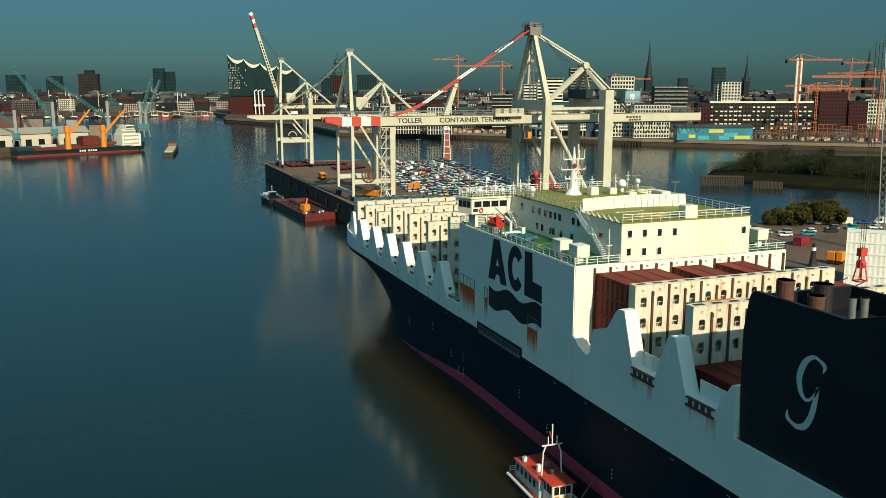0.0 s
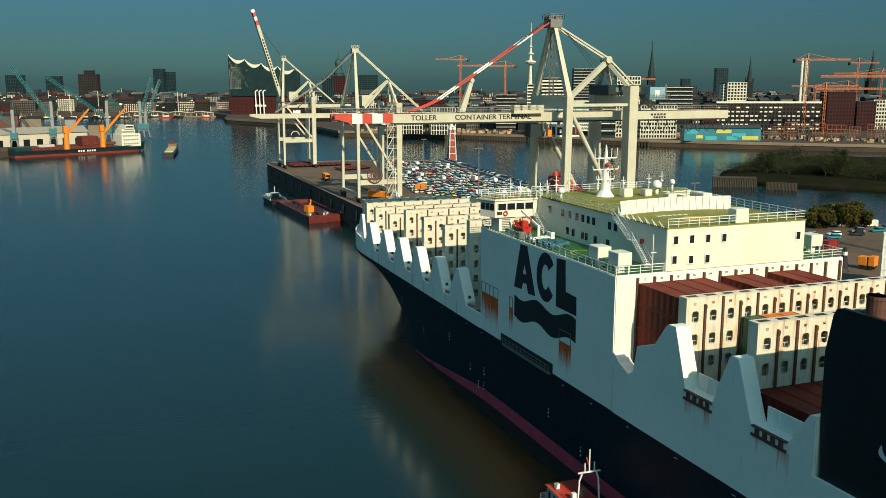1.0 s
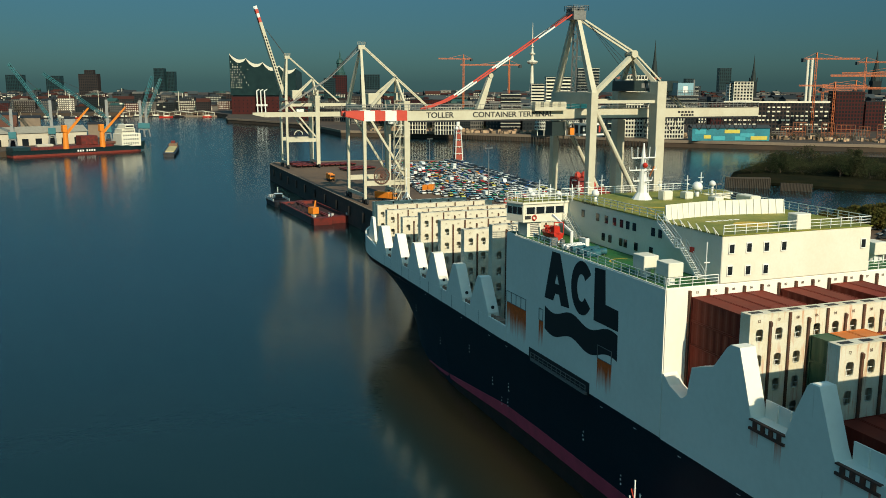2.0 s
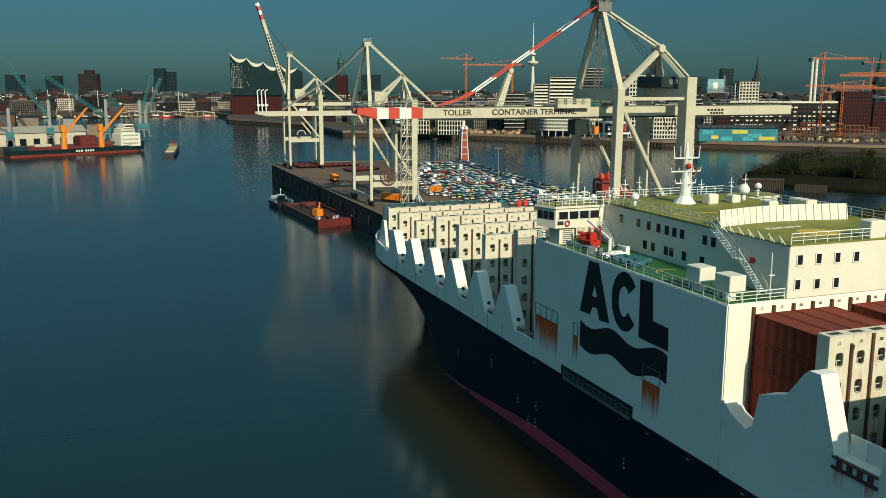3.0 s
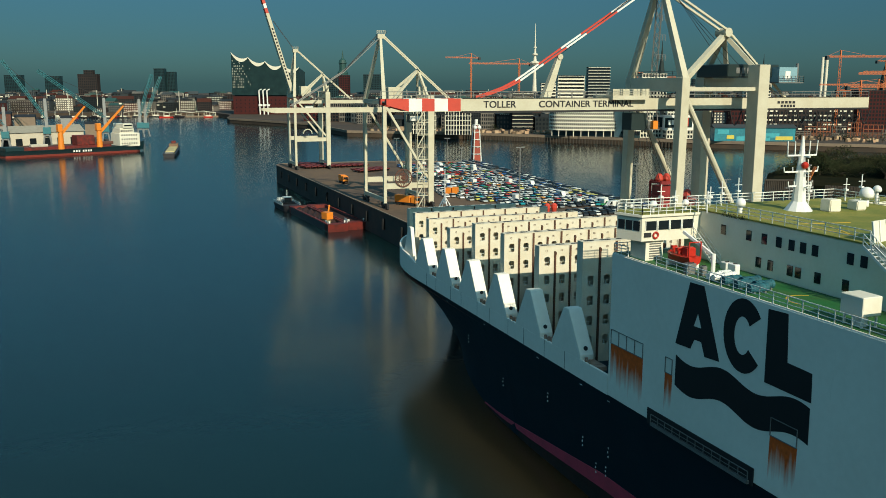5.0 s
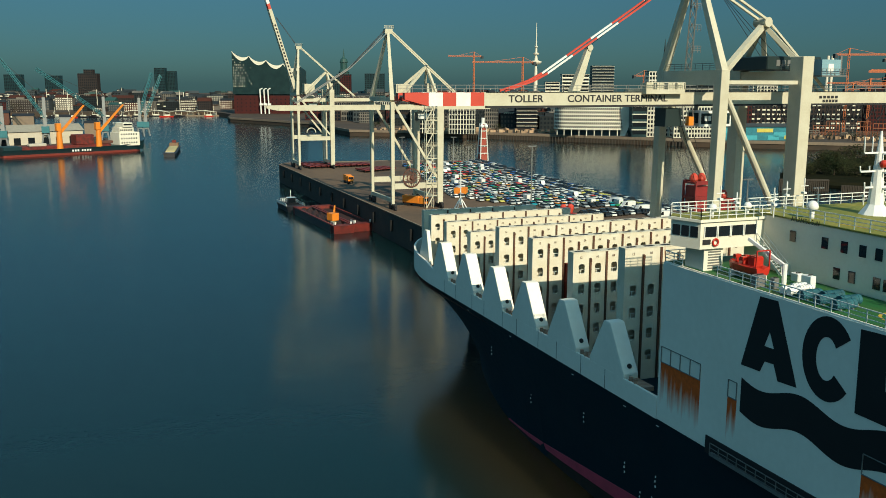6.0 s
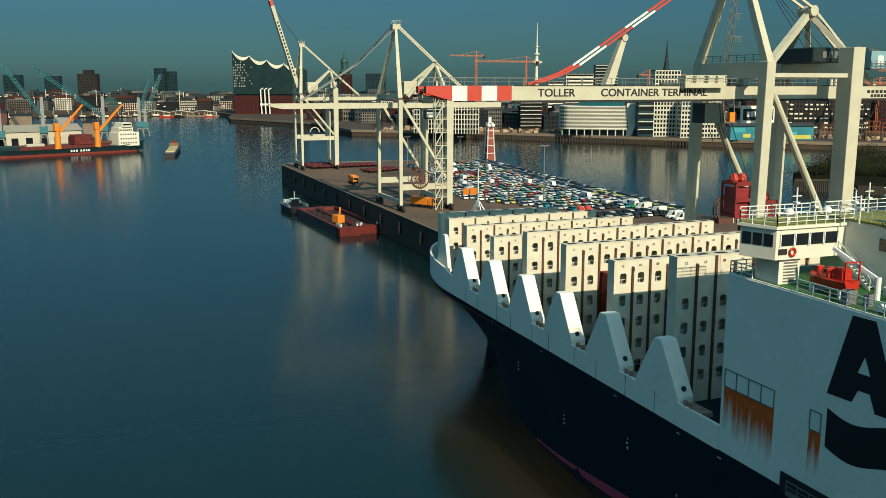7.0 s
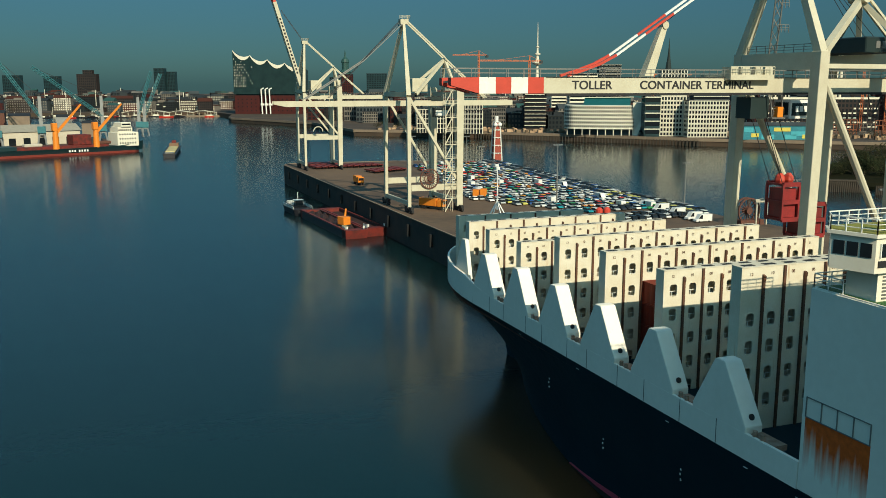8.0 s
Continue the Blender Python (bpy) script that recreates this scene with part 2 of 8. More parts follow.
def beam(bm, p, q, w, h=None, w2=None, h2=None):
    """A box girder from p to q, w wide and h high, with other sizes at q if given."""
    p, q = Vector(p), Vector(q)
    h, w2 = h or w, w2 or w
    h2 = h2 or (h if w2 == w else w2)
    d = (q - p).normalized()
    s = d.cross(Vector((0, 0, 1)))
    s = Vector((1, 0, 0)) if s.length < 1e-3 else s.normalized()
    u = s.cross(d)
    c = []
    for e, a, k in ((p, w / 2, h / 2), (q, w2 / 2, h2 / 2)):
        c += [e - s * a - u * k, e + s * a - u * k, e + s * a + u * k, e - s * a + u * k]
    hexa(bm, c)


def tube(bm, p, q, r, n=8, r2=None):
    p, q = Vector(p), Vector(q)
    d = (q - p).normalized()
    s = d.orthogonal().normalized()
    u = d.cross(s)
    r2 = r if r2 is None else r2
    rings = []
    for e, k in ((p, r), (q, r2)):
        rings.append([bm.verts.new(e + (s * math.cos(i * math.tau / n) + u * math.sin(i * math.tau / n)) * k) for i in range(n)])
    for i in range(n):
        bm.faces.new((rings[0][i], rings[0][(i + 1) % n], rings[1][(i + 1) % n], rings[1][i]))
    bm.faces.new(rings[0][::-1])
    bm.faces.new(rings[1])


def loft(bm, loops, closed=True, caps=True):
    """Skins a row of point loops of the same length."""
    vs = [[bm.verts.new(p) for p in lp] for lp in loops]
    k = len(vs[0])
    for a, c in zip(vs, vs[1:]):
        for i in range(k if closed else k - 1):
            bm.faces.new((a[i], a[(i + 1) % k], c[(i + 1) % k], c[i]))
    if caps and closed:
        bm.faces.new(vs[0][::-1])
        bm.faces.new(vs[-1])


def ext_x(bm, yz, x0, x1):
    loft(bm, [[(x, y, z) for y, z in yz] for x in (x0, x1)])


def ext_y(bm, xz, y0, y1):
    loft(bm, [[(x, y, z) for x, z in xz] for y in (y0, y1)])


def ext_z(bm, xy, z0, z1):
    loft(bm, [[(x, y, z) for x, y in xy] for z in (z0, z1)])


def dome(bm, c, r, n=12, m=6, low=-0.5):
    """A rounded radome or buoy: a ball cut off below."""
    loops = []
    for j in range(m + 1):
        a = math.asin(low) + (math.pi / 2 - 0.02 - math.asin(low)) * j / m
        loops.append([(c[0] + r * math.cos(a) * math.cos(i * math.tau / n), c[1] + r * math.cos(a) * math.sin(i * math.tau / n), c[2] + r * math.sin(a)) for i in range(n)])
    loft(bm, loops)


def railing(bm, pts, h=1.05, gap=1.6, bars=3, r=0.035):
    """Posts and bars along a line of points."""
    for p, q in zip(pts, pts[1:]):
        p, q = Vector(p), Vector(q)
        k = max(1, round((q - p).length / gap))
        for i in range(k + 1):
            e = p.lerp(q, i / k)
            beam(bm, e, e + Vector((0, 0, h)), r * 2)
        for j in range(1, bars + 1):
            o = Vector((0, 0, h * j / bars))
            beam(bm, p + o, q + o, r * (2.2 if j == bars else 1.5))


def lattice(bm, p, q, w, step, r):
    """A square lattice mast or jib from p to q."""
    p, q = Vector(p), Vector(q)
    d = (q - p).normalized()
    s = d.orthogonal().normalized() * w / 2
    u = d.cross(s)
    cs = [s + u, s - u, -s - u, -s + u]
    for c in cs:
        beam(bm, p + c, q + c, r * 1.6)
    k = max(1, round((q - p).length / step))
    for i in range(k):
        a, e = p.lerp(q, i / k), p.lerp(q, (i + 1) / k)
        for j in range(4):
            beam(bm, a + cs[j], e + cs[(j + 1) % 4], r)


BASE = {}
QZ = 9.0  # level of the terminal pavement over the water
SHIP_SCALE = Vector((0.93, 1.06, 1.0))


def site(x, y):
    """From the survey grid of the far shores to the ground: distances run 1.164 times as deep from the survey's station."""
    a, c = math.radians(22.45), math.radians(20.77)
    d = ((x - 1.85) * math.sin(a) + (y - 32.18) * math.cos(a)) * 1.1644
    w = (x - 1.85) * math.cos(a) - (y - 32.18) * math.sin(a)
    # the farthest western bearings lie a little more to the west
    w -= 0.009 * d * min(max(-w / max(d, 1) / 0.25, 0), 1) * min(max((d - 850) / 150, 0), 1)
    return 1.08 + d * math.sin(c) + w * math.cos(c), 21.2 + d * math.cos(c) - w * math.sin(c)


def pier_site(x, y):
    """The same for the terminal, whose pavement lies higher and so nearer."""
    x, y = site(x, y)
    return 1.08 + (x - 1.08) * 0.925, 21.2 + (y - 21.2) * 0.925


def aboard(x, y, z):
    """From the ship's drawing to her berth."""
    return Vector((54.5 + (x - 54.5) * SHIP_SCALE.x, 90 + (y - 90) * SHIP_SCALE.y, z))


def place(at):
    x, y, z = at
    if z > 15 and y < 215:
        return aboard(x, y, z)
    if y < 525 and x < 300 and 4.9 <= z <= 5.6:
        return Vector((*pier_site(x, y), QZ))
    return Vector((*site(x, y), z))


def mesh_of(bm, name, material, offset=None, smooth=False):
    if offset is not None:
        bmesh.ops.translate(bm, verts=bm.verts, vec=-offset)
    bmesh.ops.recalc_face_normals(bm, faces=bm.faces)
    me = bpy.data.meshes.new(name)
    bm.to_mesh(me)
    bm.free()
    me.materials.append(material)
    if smooth:
        me.shade_smooth()
    return me


def thing(name, label, category, at=(0, 0, 0), group="", kind="", true=False):
    """An Empty at the place that its drawing place at stands for (true: at is already the true place)."""
    ob = tagged(new(name), label, category, group, kind)
    ob.location = at if true else place(at)
    ob.empty_display_size = 0.5
    BASE[ob] = Vector(at)
    return ob


def part(name, bm, material, parent, label="", smooth=False, kind=""):
    """Links a bmesh, built in world places, as one mesh under a thing or a part."""
    ob = tagged(new(name, mesh_of(bm, name, material, BASE[parent], smooth)), label, kind=kind)
    ob.parent = parent
    BASE[ob] = BASE[parent]
    return ob


def shared(name, me, parent, at, rot=0.0, label=""):
    """A piece that shares its mesh with others, at a world place."""
    ob = tagged(new(name, me), label)
    ob.parent = parent
    ob.location = Vector(at) - BASE[parent]
    ob.rotation_euler = (0, 0, rot)
    BASE[ob] = Vector(at)
    return ob


def structure(name, bm, material, label, category, smooth=False):
    return tagged(new(name, mesh_of(bm, name, material, None, smooth)), label, category, kind="structure")


def lettering(name, body, material, parent, size, m, width=None, label=""):
    """Painted words as a mesh, 2 cm thick, at the pose m; width squeezes them to that length."""
    cu = bpy.data.curves.new(name, "FONT")
    cu.body, cu.size, cu.extrude, cu.offset = body, size, 0.01, 0.0
    tmp = new(name, cu)
    bpy.context.view_layer.update()
    me = bpy.data.meshes.new_from_object(tmp.evaluated_get(bpy.context.evaluated_depsgraph_get()))
    bpy.data.objects.remove(tmp)
    xs = [v.co.x for v in me.vertices]
    k = width / (max(xs) - min(xs)) if width else 1.0
    bold = bmesh.new()
    bold.from_mesh(me)
    for k_, (dx, dz) in enumerate(((0.022, 0.0), (0.044, 0.0), (0.0, 0.02), (0.044, 0.02)) if size > 0.8 else ()):
        me.transform(Matrix.Translation((size * dx, size * dz, -0.003 * (k_ + 1))))
        bold.from_mesh(me)
        me.transform(Matrix.Translation((-size * dx, -size * dz, 0.003 * (k_ + 1))))
    bold.to_mesh(me)
    bold.free()
    me.transform(Matrix.Translation(-BASE[parent]) @ m @ Matrix.Diagonal((k, 1, 1, 1)))
    me.materials.clear()
    me.materials.append(material)
    ob = tagged(new(name, me), label)
    ob.parent = parent
    BASE[ob] = BASE[parent]
    return ob


# ---- water, quays and shores ----
bm = bmesh.new()
box(bm, -4800, -900, -8, 4800, 4800, 0)
structure("water", bm, water_mat, "calm teal harbour water with soft reflections", "water")

QUAY = [(90.2, -400), (90.2, 250), (89.8, 514), (94, 522), (150, 519), (198, 498), (190.6, 420), (186.6, 356), (181.0, 292), (183.5, 262)]
QUAY += [pier_site(*p) for p in ((214, 210), (247, 199.5), (290, 186), (430, 130), (900, -60), (900, -400))]
bm = bmesh.new()
ext_z(bm, QUAY, -6, QZ - 0.3)
structure("quay_wall", bm, quay_wall, "dark sheet-piled quay wall along the terminal", "quay wall")
bm = bmesh.new()
ext_z(bm, QUAY, QZ - 0.3, QZ)
structure("terminal_pavement", bm, asphalt, "brown worn terminal pavement in warm light", "pavement")
bm = bmesh.new()
for p, q in zip(QUAY[:6], QUAY[1:6]):
    beam(bm, (*p, QZ + 0.12), (*q, QZ + 0.12), 0.5, 0.25)
structure("quay_coping", bm, concrete, "pale concrete coping along the quay edge", "coping")

NORTH = [(150, 1150), (150, 1128), (178, 1060), (215, 960), (214, 800), (308, 727), (362, 667), (433, 572), (493, 517), (584, 443), (1050, 80),
         (4700, -800), (4700, 4700), (-4700, 4700), (-4700, 1760), (-900, 1580), (-157, 1430), (27, 1392), (157, 1349), (168, 1250)]
NORTH = [site(*p) if max(map(abs, p)) < 4000 else p for p in NORTH]
bm = bmesh.new()
ext_z(bm, NORTH, -6, 6)
structure("north_bank", bm, city_ground, "far city bank behind a low quay", "ground")
bm = bmesh.new()
for p, q in zip(NORTH[:10], NORTH[1:11]):
    a, c = Vector((*p, 0)), Vector((*q, 0))
    beam(bm, a + Vector((0, 0, 5.0)), c + Vector((0, 0, 5.0)), 1.2, 2.4)
structure("far_quay_edge", bm, concrete, "pale concrete quay edge on the far bank", "quay wall")
SOUTH = [(-4700, 300), (-400, 560), (-84, 668), (8, 722), (14, 745), (-10, 790), (-60, 850), (-400, 1000), (-4700, 1300)]
SOUTH = [site(*p) if p[0] > -4000 else p for p in SOUTH]
bm = bmesh.new()
ext_z(bm, SOUTH, -6, 4)
structure("west_bank", bm, city_ground, "low harbour bank with a warehouse quay", "ground")


# ---- the con-ro ship ----
PORT, MID, STBD = 54.5, 72.85, 91.2
ship = thing("cargo_ship", "large white and navy container ship moored at the quay", "ship", (MID, 60, 0))
ship.location, ship.scale = aboard(MID, 60, 0), SHIP_SCALE


def beam_at(y, z):
    """Half the ship's breadth at a station and height: full amidships, flared towards the bow."""
    deck = 18.35 if y < 180 else 18.35 * max(0.0, 1 - ((y - 180) / 30) ** 2) ** 0.5
    line = 15.2 if y < 140 else 15.2 * max(0.0, 1 - ((y - 140) / 64) ** 2)
    k = min(max(z / 16.5, 0), 1) ** (1.25 + 0.9 * min(max((y - 140) / 60, 0), 1))
    return max(line + (deck - line) * k, 0.15)


STATIONS = [-112, -104, -80, -40, 0, 40, 80, 110, 130, 145, 150] + [150 + 3 * i for i in range(1, 20)] + [208.4, 209.3, 209.8]


def raked(y, z):
    """The stations lean aft below the white strake towards the stem."""
    return y - 7.5 * min(max((y - 150) / 60, 0), 1) * (1 - min(max(z / 16.5, 0), 1))


def hull_skin(ys, zs):
    bm = bmesh.new()
    loft(bm, [[(MID - beam_at(y, z), raked(y, z), z) for z in zs] + [(MID + beam_at(y, z), raked(y, z), z) for z in zs[::-1]] for y in ys])
    return bm


hull = part("hull", hull_skin(STATIONS, [3.2, 5, 7.5, 10, 12, 14, 16.5]), navy, ship, "navy blue painted hull side", smooth=False)
bm = bmesh.new()
loops = []
for y in [-112, -104, -80, -40, 0, 40, 60, 80, 95, 110, 120, 130, 140, 150, 158]:
    zt = 5.1 * min(1, (160 - y) / 42)
    band = (zt * 0.55, zt * 0.8, zt)
    loops.append([(MID - beam_at(y, z) - 0.08, y, z) for z in band] + [(MID + beam_at(y, z) + 0.08, y, z) for z in band[::-1]])
loft(bm, loops)
part("boot_topping", bm, boot_red, hull, "dull red band above the waterline")
# dark strip below the red band: the water's shade painted on the hull
bm = bmesh.new()
loops = []
for y in [-112, -104, -80, -40, 0, 40, 60, 80, 95, 110, 120, 130, 140, 150, 158]:
    band = [w * 5.1 * min(1, (160 - y) / 42) for w in (-0.4, 0.3, 0.56)]
    loops.append([(MID - beam_at(y, z) - 0.06, y, z) for z in band] + [(MID + beam_at(y, z) + 0.06, y, z) for z in band[::-1]])
loft(bm, loops)
part("water_shade_strip", bm, water_shade, hull, "dark strip painted in for shaded water under the red band")
part("forefoot", hull_skin([y for y in STATIONS if y >= 80], [-2, 0, 1.6, 3.2]), navy, hull)

# white strake from the deckhouse round the bow and back
rim = [(116.4, -1)] + [(y, -1) for y in range(120, 180, 6)] + [(180 + i * 1.85, -1) for i in range(16)]
rim = rim + [(209.8, 0)] + [(y, 1) for y, s in rim[::-1]]
bm = bmesh.new()
loops = []
for y, s in rim:
    hb = beam_at(y, 16.5) if s else 0
    top = 18.8 + 1.4 * min(max((y - 176) / 8, 0), 1)
    k = max(hb - 0.35, 0)
    o = 0.012
    yi = y - (0.35 if s == 0 else 0)
    loops.append([(MID + s * (hb + o), y, 16.48), (MID + s * (hb + o), y, top), (MID + s * k, yi, top), (MID + s * k, yi, 16.48)])
loft(bm, loops)
strake = part("bulwark", bm, white_hull, ship, "white bulwark plating round the bow")
bm = bmesh.new()
for y in (126, 131.2, 137, 141.8, 148, 152.4, 158.6, 163, 169.5, 174):
    box(bm, PORT - 0.03, y, 16.5, PORT + 0.01, y + 0.07, 18.8)
part("plate_seam", bm, black_steel, strake, kind="stuff")
bm = bmesh.new()
loops = [[(MID - beam_at(y, 16.5) + 0.3, y, 15.5), (MID + beam_at(y, 16.5) - 0.3, y, 15.5)] for y in STATIONS if 116 <= y < 209]
loft(bm, loops, closed=False)
part("foredeck", bm, brown_deck, ship, "red brown painted cargo deck")

# saw-tooth fins along the side, one at each bay
for i in range(7):
    yb, yt, zt = 122.4 + 10.05 * i, 125.5 + 10.05 * i, 24.35 + 0.04 * i
    wide = 2.0
    edge = 18.35
    if i == 6:  # the foremost is a slighter triangular plate inside the narrowing bow
        yb, yt, zt, wide, edge = 184.0, 185.6, 25.0, 0.7, beam_at(190, 16.5) - 0.2
    for x0, x1 in ((MID - edge, MID - edge + wide), (MID + edge - wide, MID + edge)):
        bm = bmesh.new()
        zb = 19.3
        ext_x(bm, [(yb, 18.0), (yb, zb), (yt - 0.15, zt - 0.1), (yt, zt), (yt + 1.0, zt), (yt + 1.2, zt - 0.15), (yt + 3.9, zb), (yt + 3.9, 18.0)], x0, x1)
        bmesh.ops.bevel(bm, geom=bm.edges, offset=0.06, segments=1, affect="EDGES")
        fin = part("fin", bm, white_hull, ship, "white saw-tooth plate fin above the bulwark")
        bm = bmesh.new()
        cx = (x0 + x1) / 2
        tube(bm, (cx, yb + 0.28, zb + 0.75), (cx, yb + 0.42, zb + 0.7), 0.28, 10)
        part("lightening_hole", bm, black_steel, fin)
        bm = bmesh.new()
        box(bm, x0 + 0.02, yb - 2.9, 18.2, x1, yb - 0.02, zb - 0.6)
        tube(bm, (x0 + 0.4, yb - 1.7, zb - 0.6), (x0 + 0.4, yb - 1.7, zb), 0.22, 8)
        tube(bm, (x0 + 0.4, yb - 0.8, zb - 0.6), (x0 + 0.4, yb - 0.8, zb), 0.22, 8)
        part("fairlead_platform", bm, dusty_deck, fin, "dusty pink platform with roller fairleads")


# cell guides: pierced transverse frames that hold the containers
PITCH = 2.53


def pierced(bm, x0, z0, w, h, y, t, rw, rh):
    """One panel of plate with a rounded opening through it."""
    cx, cz, c = x0 + w / 2, z0 + h / 2, 0.25
    inner = [(-rw, -rh + c), (-rw, rh - c), (-rw + c * 0.3, rh - c * 0.3), (-rw + c, rh), (rw - c, rh), (rw - c * 0.3, rh - c * 0.3), (rw, rh - c), (rw, -rh + c), (rw - c * 0.3, -rh + c * 0.3), (rw - c, -rh), (-rw + c, -rh), (-rw + c * 0.3, -rh + c * 0.3)]
    outer = [(x0, z0), (x0, z0 + h), (x0 + w, z0 + h), (x0 + w, z0)]
    for yy, flip in ((y, 1), (y + t, -1)):
        iv = [bm.verts.new((cx + a, yy, cz + d)) for a, d in inner]
        ov = [bm.verts.new((a, yy, d)) for a, d in outer]
        faces = [(ov[0], ov[1], iv[2], iv[1], iv[0], iv[11]), (ov[1], ov[2], iv[5], iv[4], iv[3], iv[2]), (ov[2], ov[3], iv[8], iv[7], iv[6], iv[5]), (ov[3], ov[0], iv[11], iv[10], iv[9], iv[8])]
        for fc in faces:
            bm.faces.new(fc[::flip])
        if flip == 1:
            front = iv
        else:
            for i in range(12):
                bm.faces.new((front[i], front[(i + 1) % 12], iv[(i + 1) % 12], iv[i]))


def cell_guide(y, x0, cols, ztop, zbot, first, label, paint=white_guide):
    bm = bmesh.new()
    x1 = x0 + cols * PITCH
    zc = ztop - first
    rows = []
    while zc - 1.3 > zbot:
        rows.append(zc)
        zc -= 2.6
    for z0, z1 in ((rows[0] + 1.3, ztop), (zbot, rows[-1] - 1.3)):
        box(bm, x0, y, z0, x1, y + 0.12, z1)
        box(bm, x0, y + 1.18, z0, x1, y + 1.3, z1)
    for zc in rows:
        for c in range(cols):
            pierced(bm, x0 + c * PITCH, zc - 1.3, PITCH, 2.6, y, 0.12, 0.46, 0.64)
        box(bm, x0, y + 1.18, zc - 1.3, x1, y + 1.3, zc + 1.3)
        box(bm, x0 + 0.05, y + 0.14, zc - 1.05, x1 - 0.05, y + 1.16, zc - 1.0)
    for c in range(1, cols):
        box(bm, x0 + c * PITCH - 0.03, y + 0.13, zbot, x0 + c * PITCH + 0.03, y + 1.17, ztop - 0.1)
    box(bm, x0 - 0.06, y - 0.02, zbot, x0, y + 1.32, ztop)
    box(bm, x1, y - 0.02, zbot, x1 + 0.06, y + 1.32, ztop)
    box(bm, x0 - 0.06, y - 0.04, ztop, x1 + 0.06, y + 1.34, ztop + 0.08)
    guide = part("cell_guide", bm, paint, ship, label)
    rail_bm = bmesh.new()
    for k in (0.35, 0.85):
        beam(rail_bm, (0, 0, k), (x1 - x0, 0, k), 0.05)
    for c in range(cols * 2):
        beam(rail_bm, (c * PITCH / 2, 0, 0), (c * PITCH / 2, 0, 0.85), 0.05)
    rail_me = mesh_of(rail_bm, "walkway_rail", white_rail)
    for zc in rows:
        shared("walkway_rail", rail_me, guide, (x0, y + 0.3, zc - 1.0)).location = Vector((x0, y + 0.3, zc - 1.0)) - BASE[ship]
    bar_bm = bmesh.new()
    ext_x(bar_bm, [(-0.02, 0), (-0.22, 0), (-0.22, ztop - 1.3 - zbot), (-0.3, ztop - 1.1 - zbot), (-0.3, ztop - 0.8 - zbot), (-0.02, ztop - 0.7 - zbot)], -0.13, 0.13)
    bar_me = mesh_of(bar_bm, "guide_bar", guide_bar)
    tall = bmesh.new()
    box(tall, -0.13, -0.2, 0, 0.13, -0.02, ztop - zbot)
    tall_me = mesh_of(tall, "guide_bar", guide_bar)
    for c in range(1, cols):
        shared("guide_bar", tall_me if c % 2 == 0 else bar_me, guide, (0, 0, 0)).location = Vector((x0 + c * PITCH, y, zbot)) - BASE[ship]
    bm = bmesh.new()
    for c in range(cols):
        box(bm, x0 + c * PITCH + 0.5, y + 0.35, ztop + 0.08, x0 + c * PITCH + 1.9, y + 0.95, ztop + 0.1)
    part("top_slot", bm, black_steel, guide, kind="stuff")
    for c in range(cols):
        k = cols // 2 - c
        num = "%02d" % (abs(k) * 2 - (1 if k < 0 else 0))
        if y < 185:
            lettering("row_number", num, guide_bar, guide, 0.42, Matrix.Translation((x0 + c * PITCH + 0.9, y - 0.03, ztop - 0.75)) @ pose(0, 0, 0, 90))
    return guide


for y, x0, cols, ztop, first in ((127.2, 57.6, 13, 32.1, 4.9), (138.4, 57.6, 13, 29.55, 2.1), (149.2, 57.6, 13, 29.5, 2.1), (159.7, 57.6, 13, 29.4, 2.1),
                                 (170.2, 57.6, 13, 27.0, 2.1), (180.3, 57.6, 13, 27.1, 2.1), (189.0, 58.2, 12, 27.0, 2.1), (197.5, 60.2, 10, 26.6, 2.1)):
    cell_guide(y, x0, cols, ztop, 15.5, first, "white cell guide frame with rounded openings and rust")
for y, ztop in ((69.2, 32.3), (58.4, 32.4), (47.6, 31.0), (36.8, 31.0)):
    cell_guide(y, 57.6 if y > 50 else 66.0, 13 if y > 50 else 9, ztop, 17, 2.1, "rust-streaked white cell guide frame abaft the deckhouse", rusty_guide)

# after side: notched bulwark
NOTCH = [(78.4, 16.48), (78.4, 23.9), (77.2, 22.9), (75.2, 22.2), (74.4, 22.8), (73.8, 26.0), (70.6, 27.1), (68.8, 29.6), (68.3, 30.0), (67.1, 30.05),
         (65.5, 25.2), (65.1, 23.8), (60.9, 23.8), (59.9, 26.6), (58.8, 29.2), (58.5, 29.5), (57.5, 29.5), (55.7, 24.6), (55.3, 23.8), (50.6, 23.8),
         (49.6, 25.6), (48.5, 27.3), (47.8, 27.4), (47.8, 22.2), (47.8, 16.48)]
for x0, x1 in ((PORT - 0.012, PORT + 1.9), (STBD - 1.9, STBD + 0.012)):
    bm = bmesh.new()
    ext_x(bm, NOTCH, x0, x1)
    part("bulwark", bm, white_hull, ship, "white notched bulwark plating abaft the deckhouse")
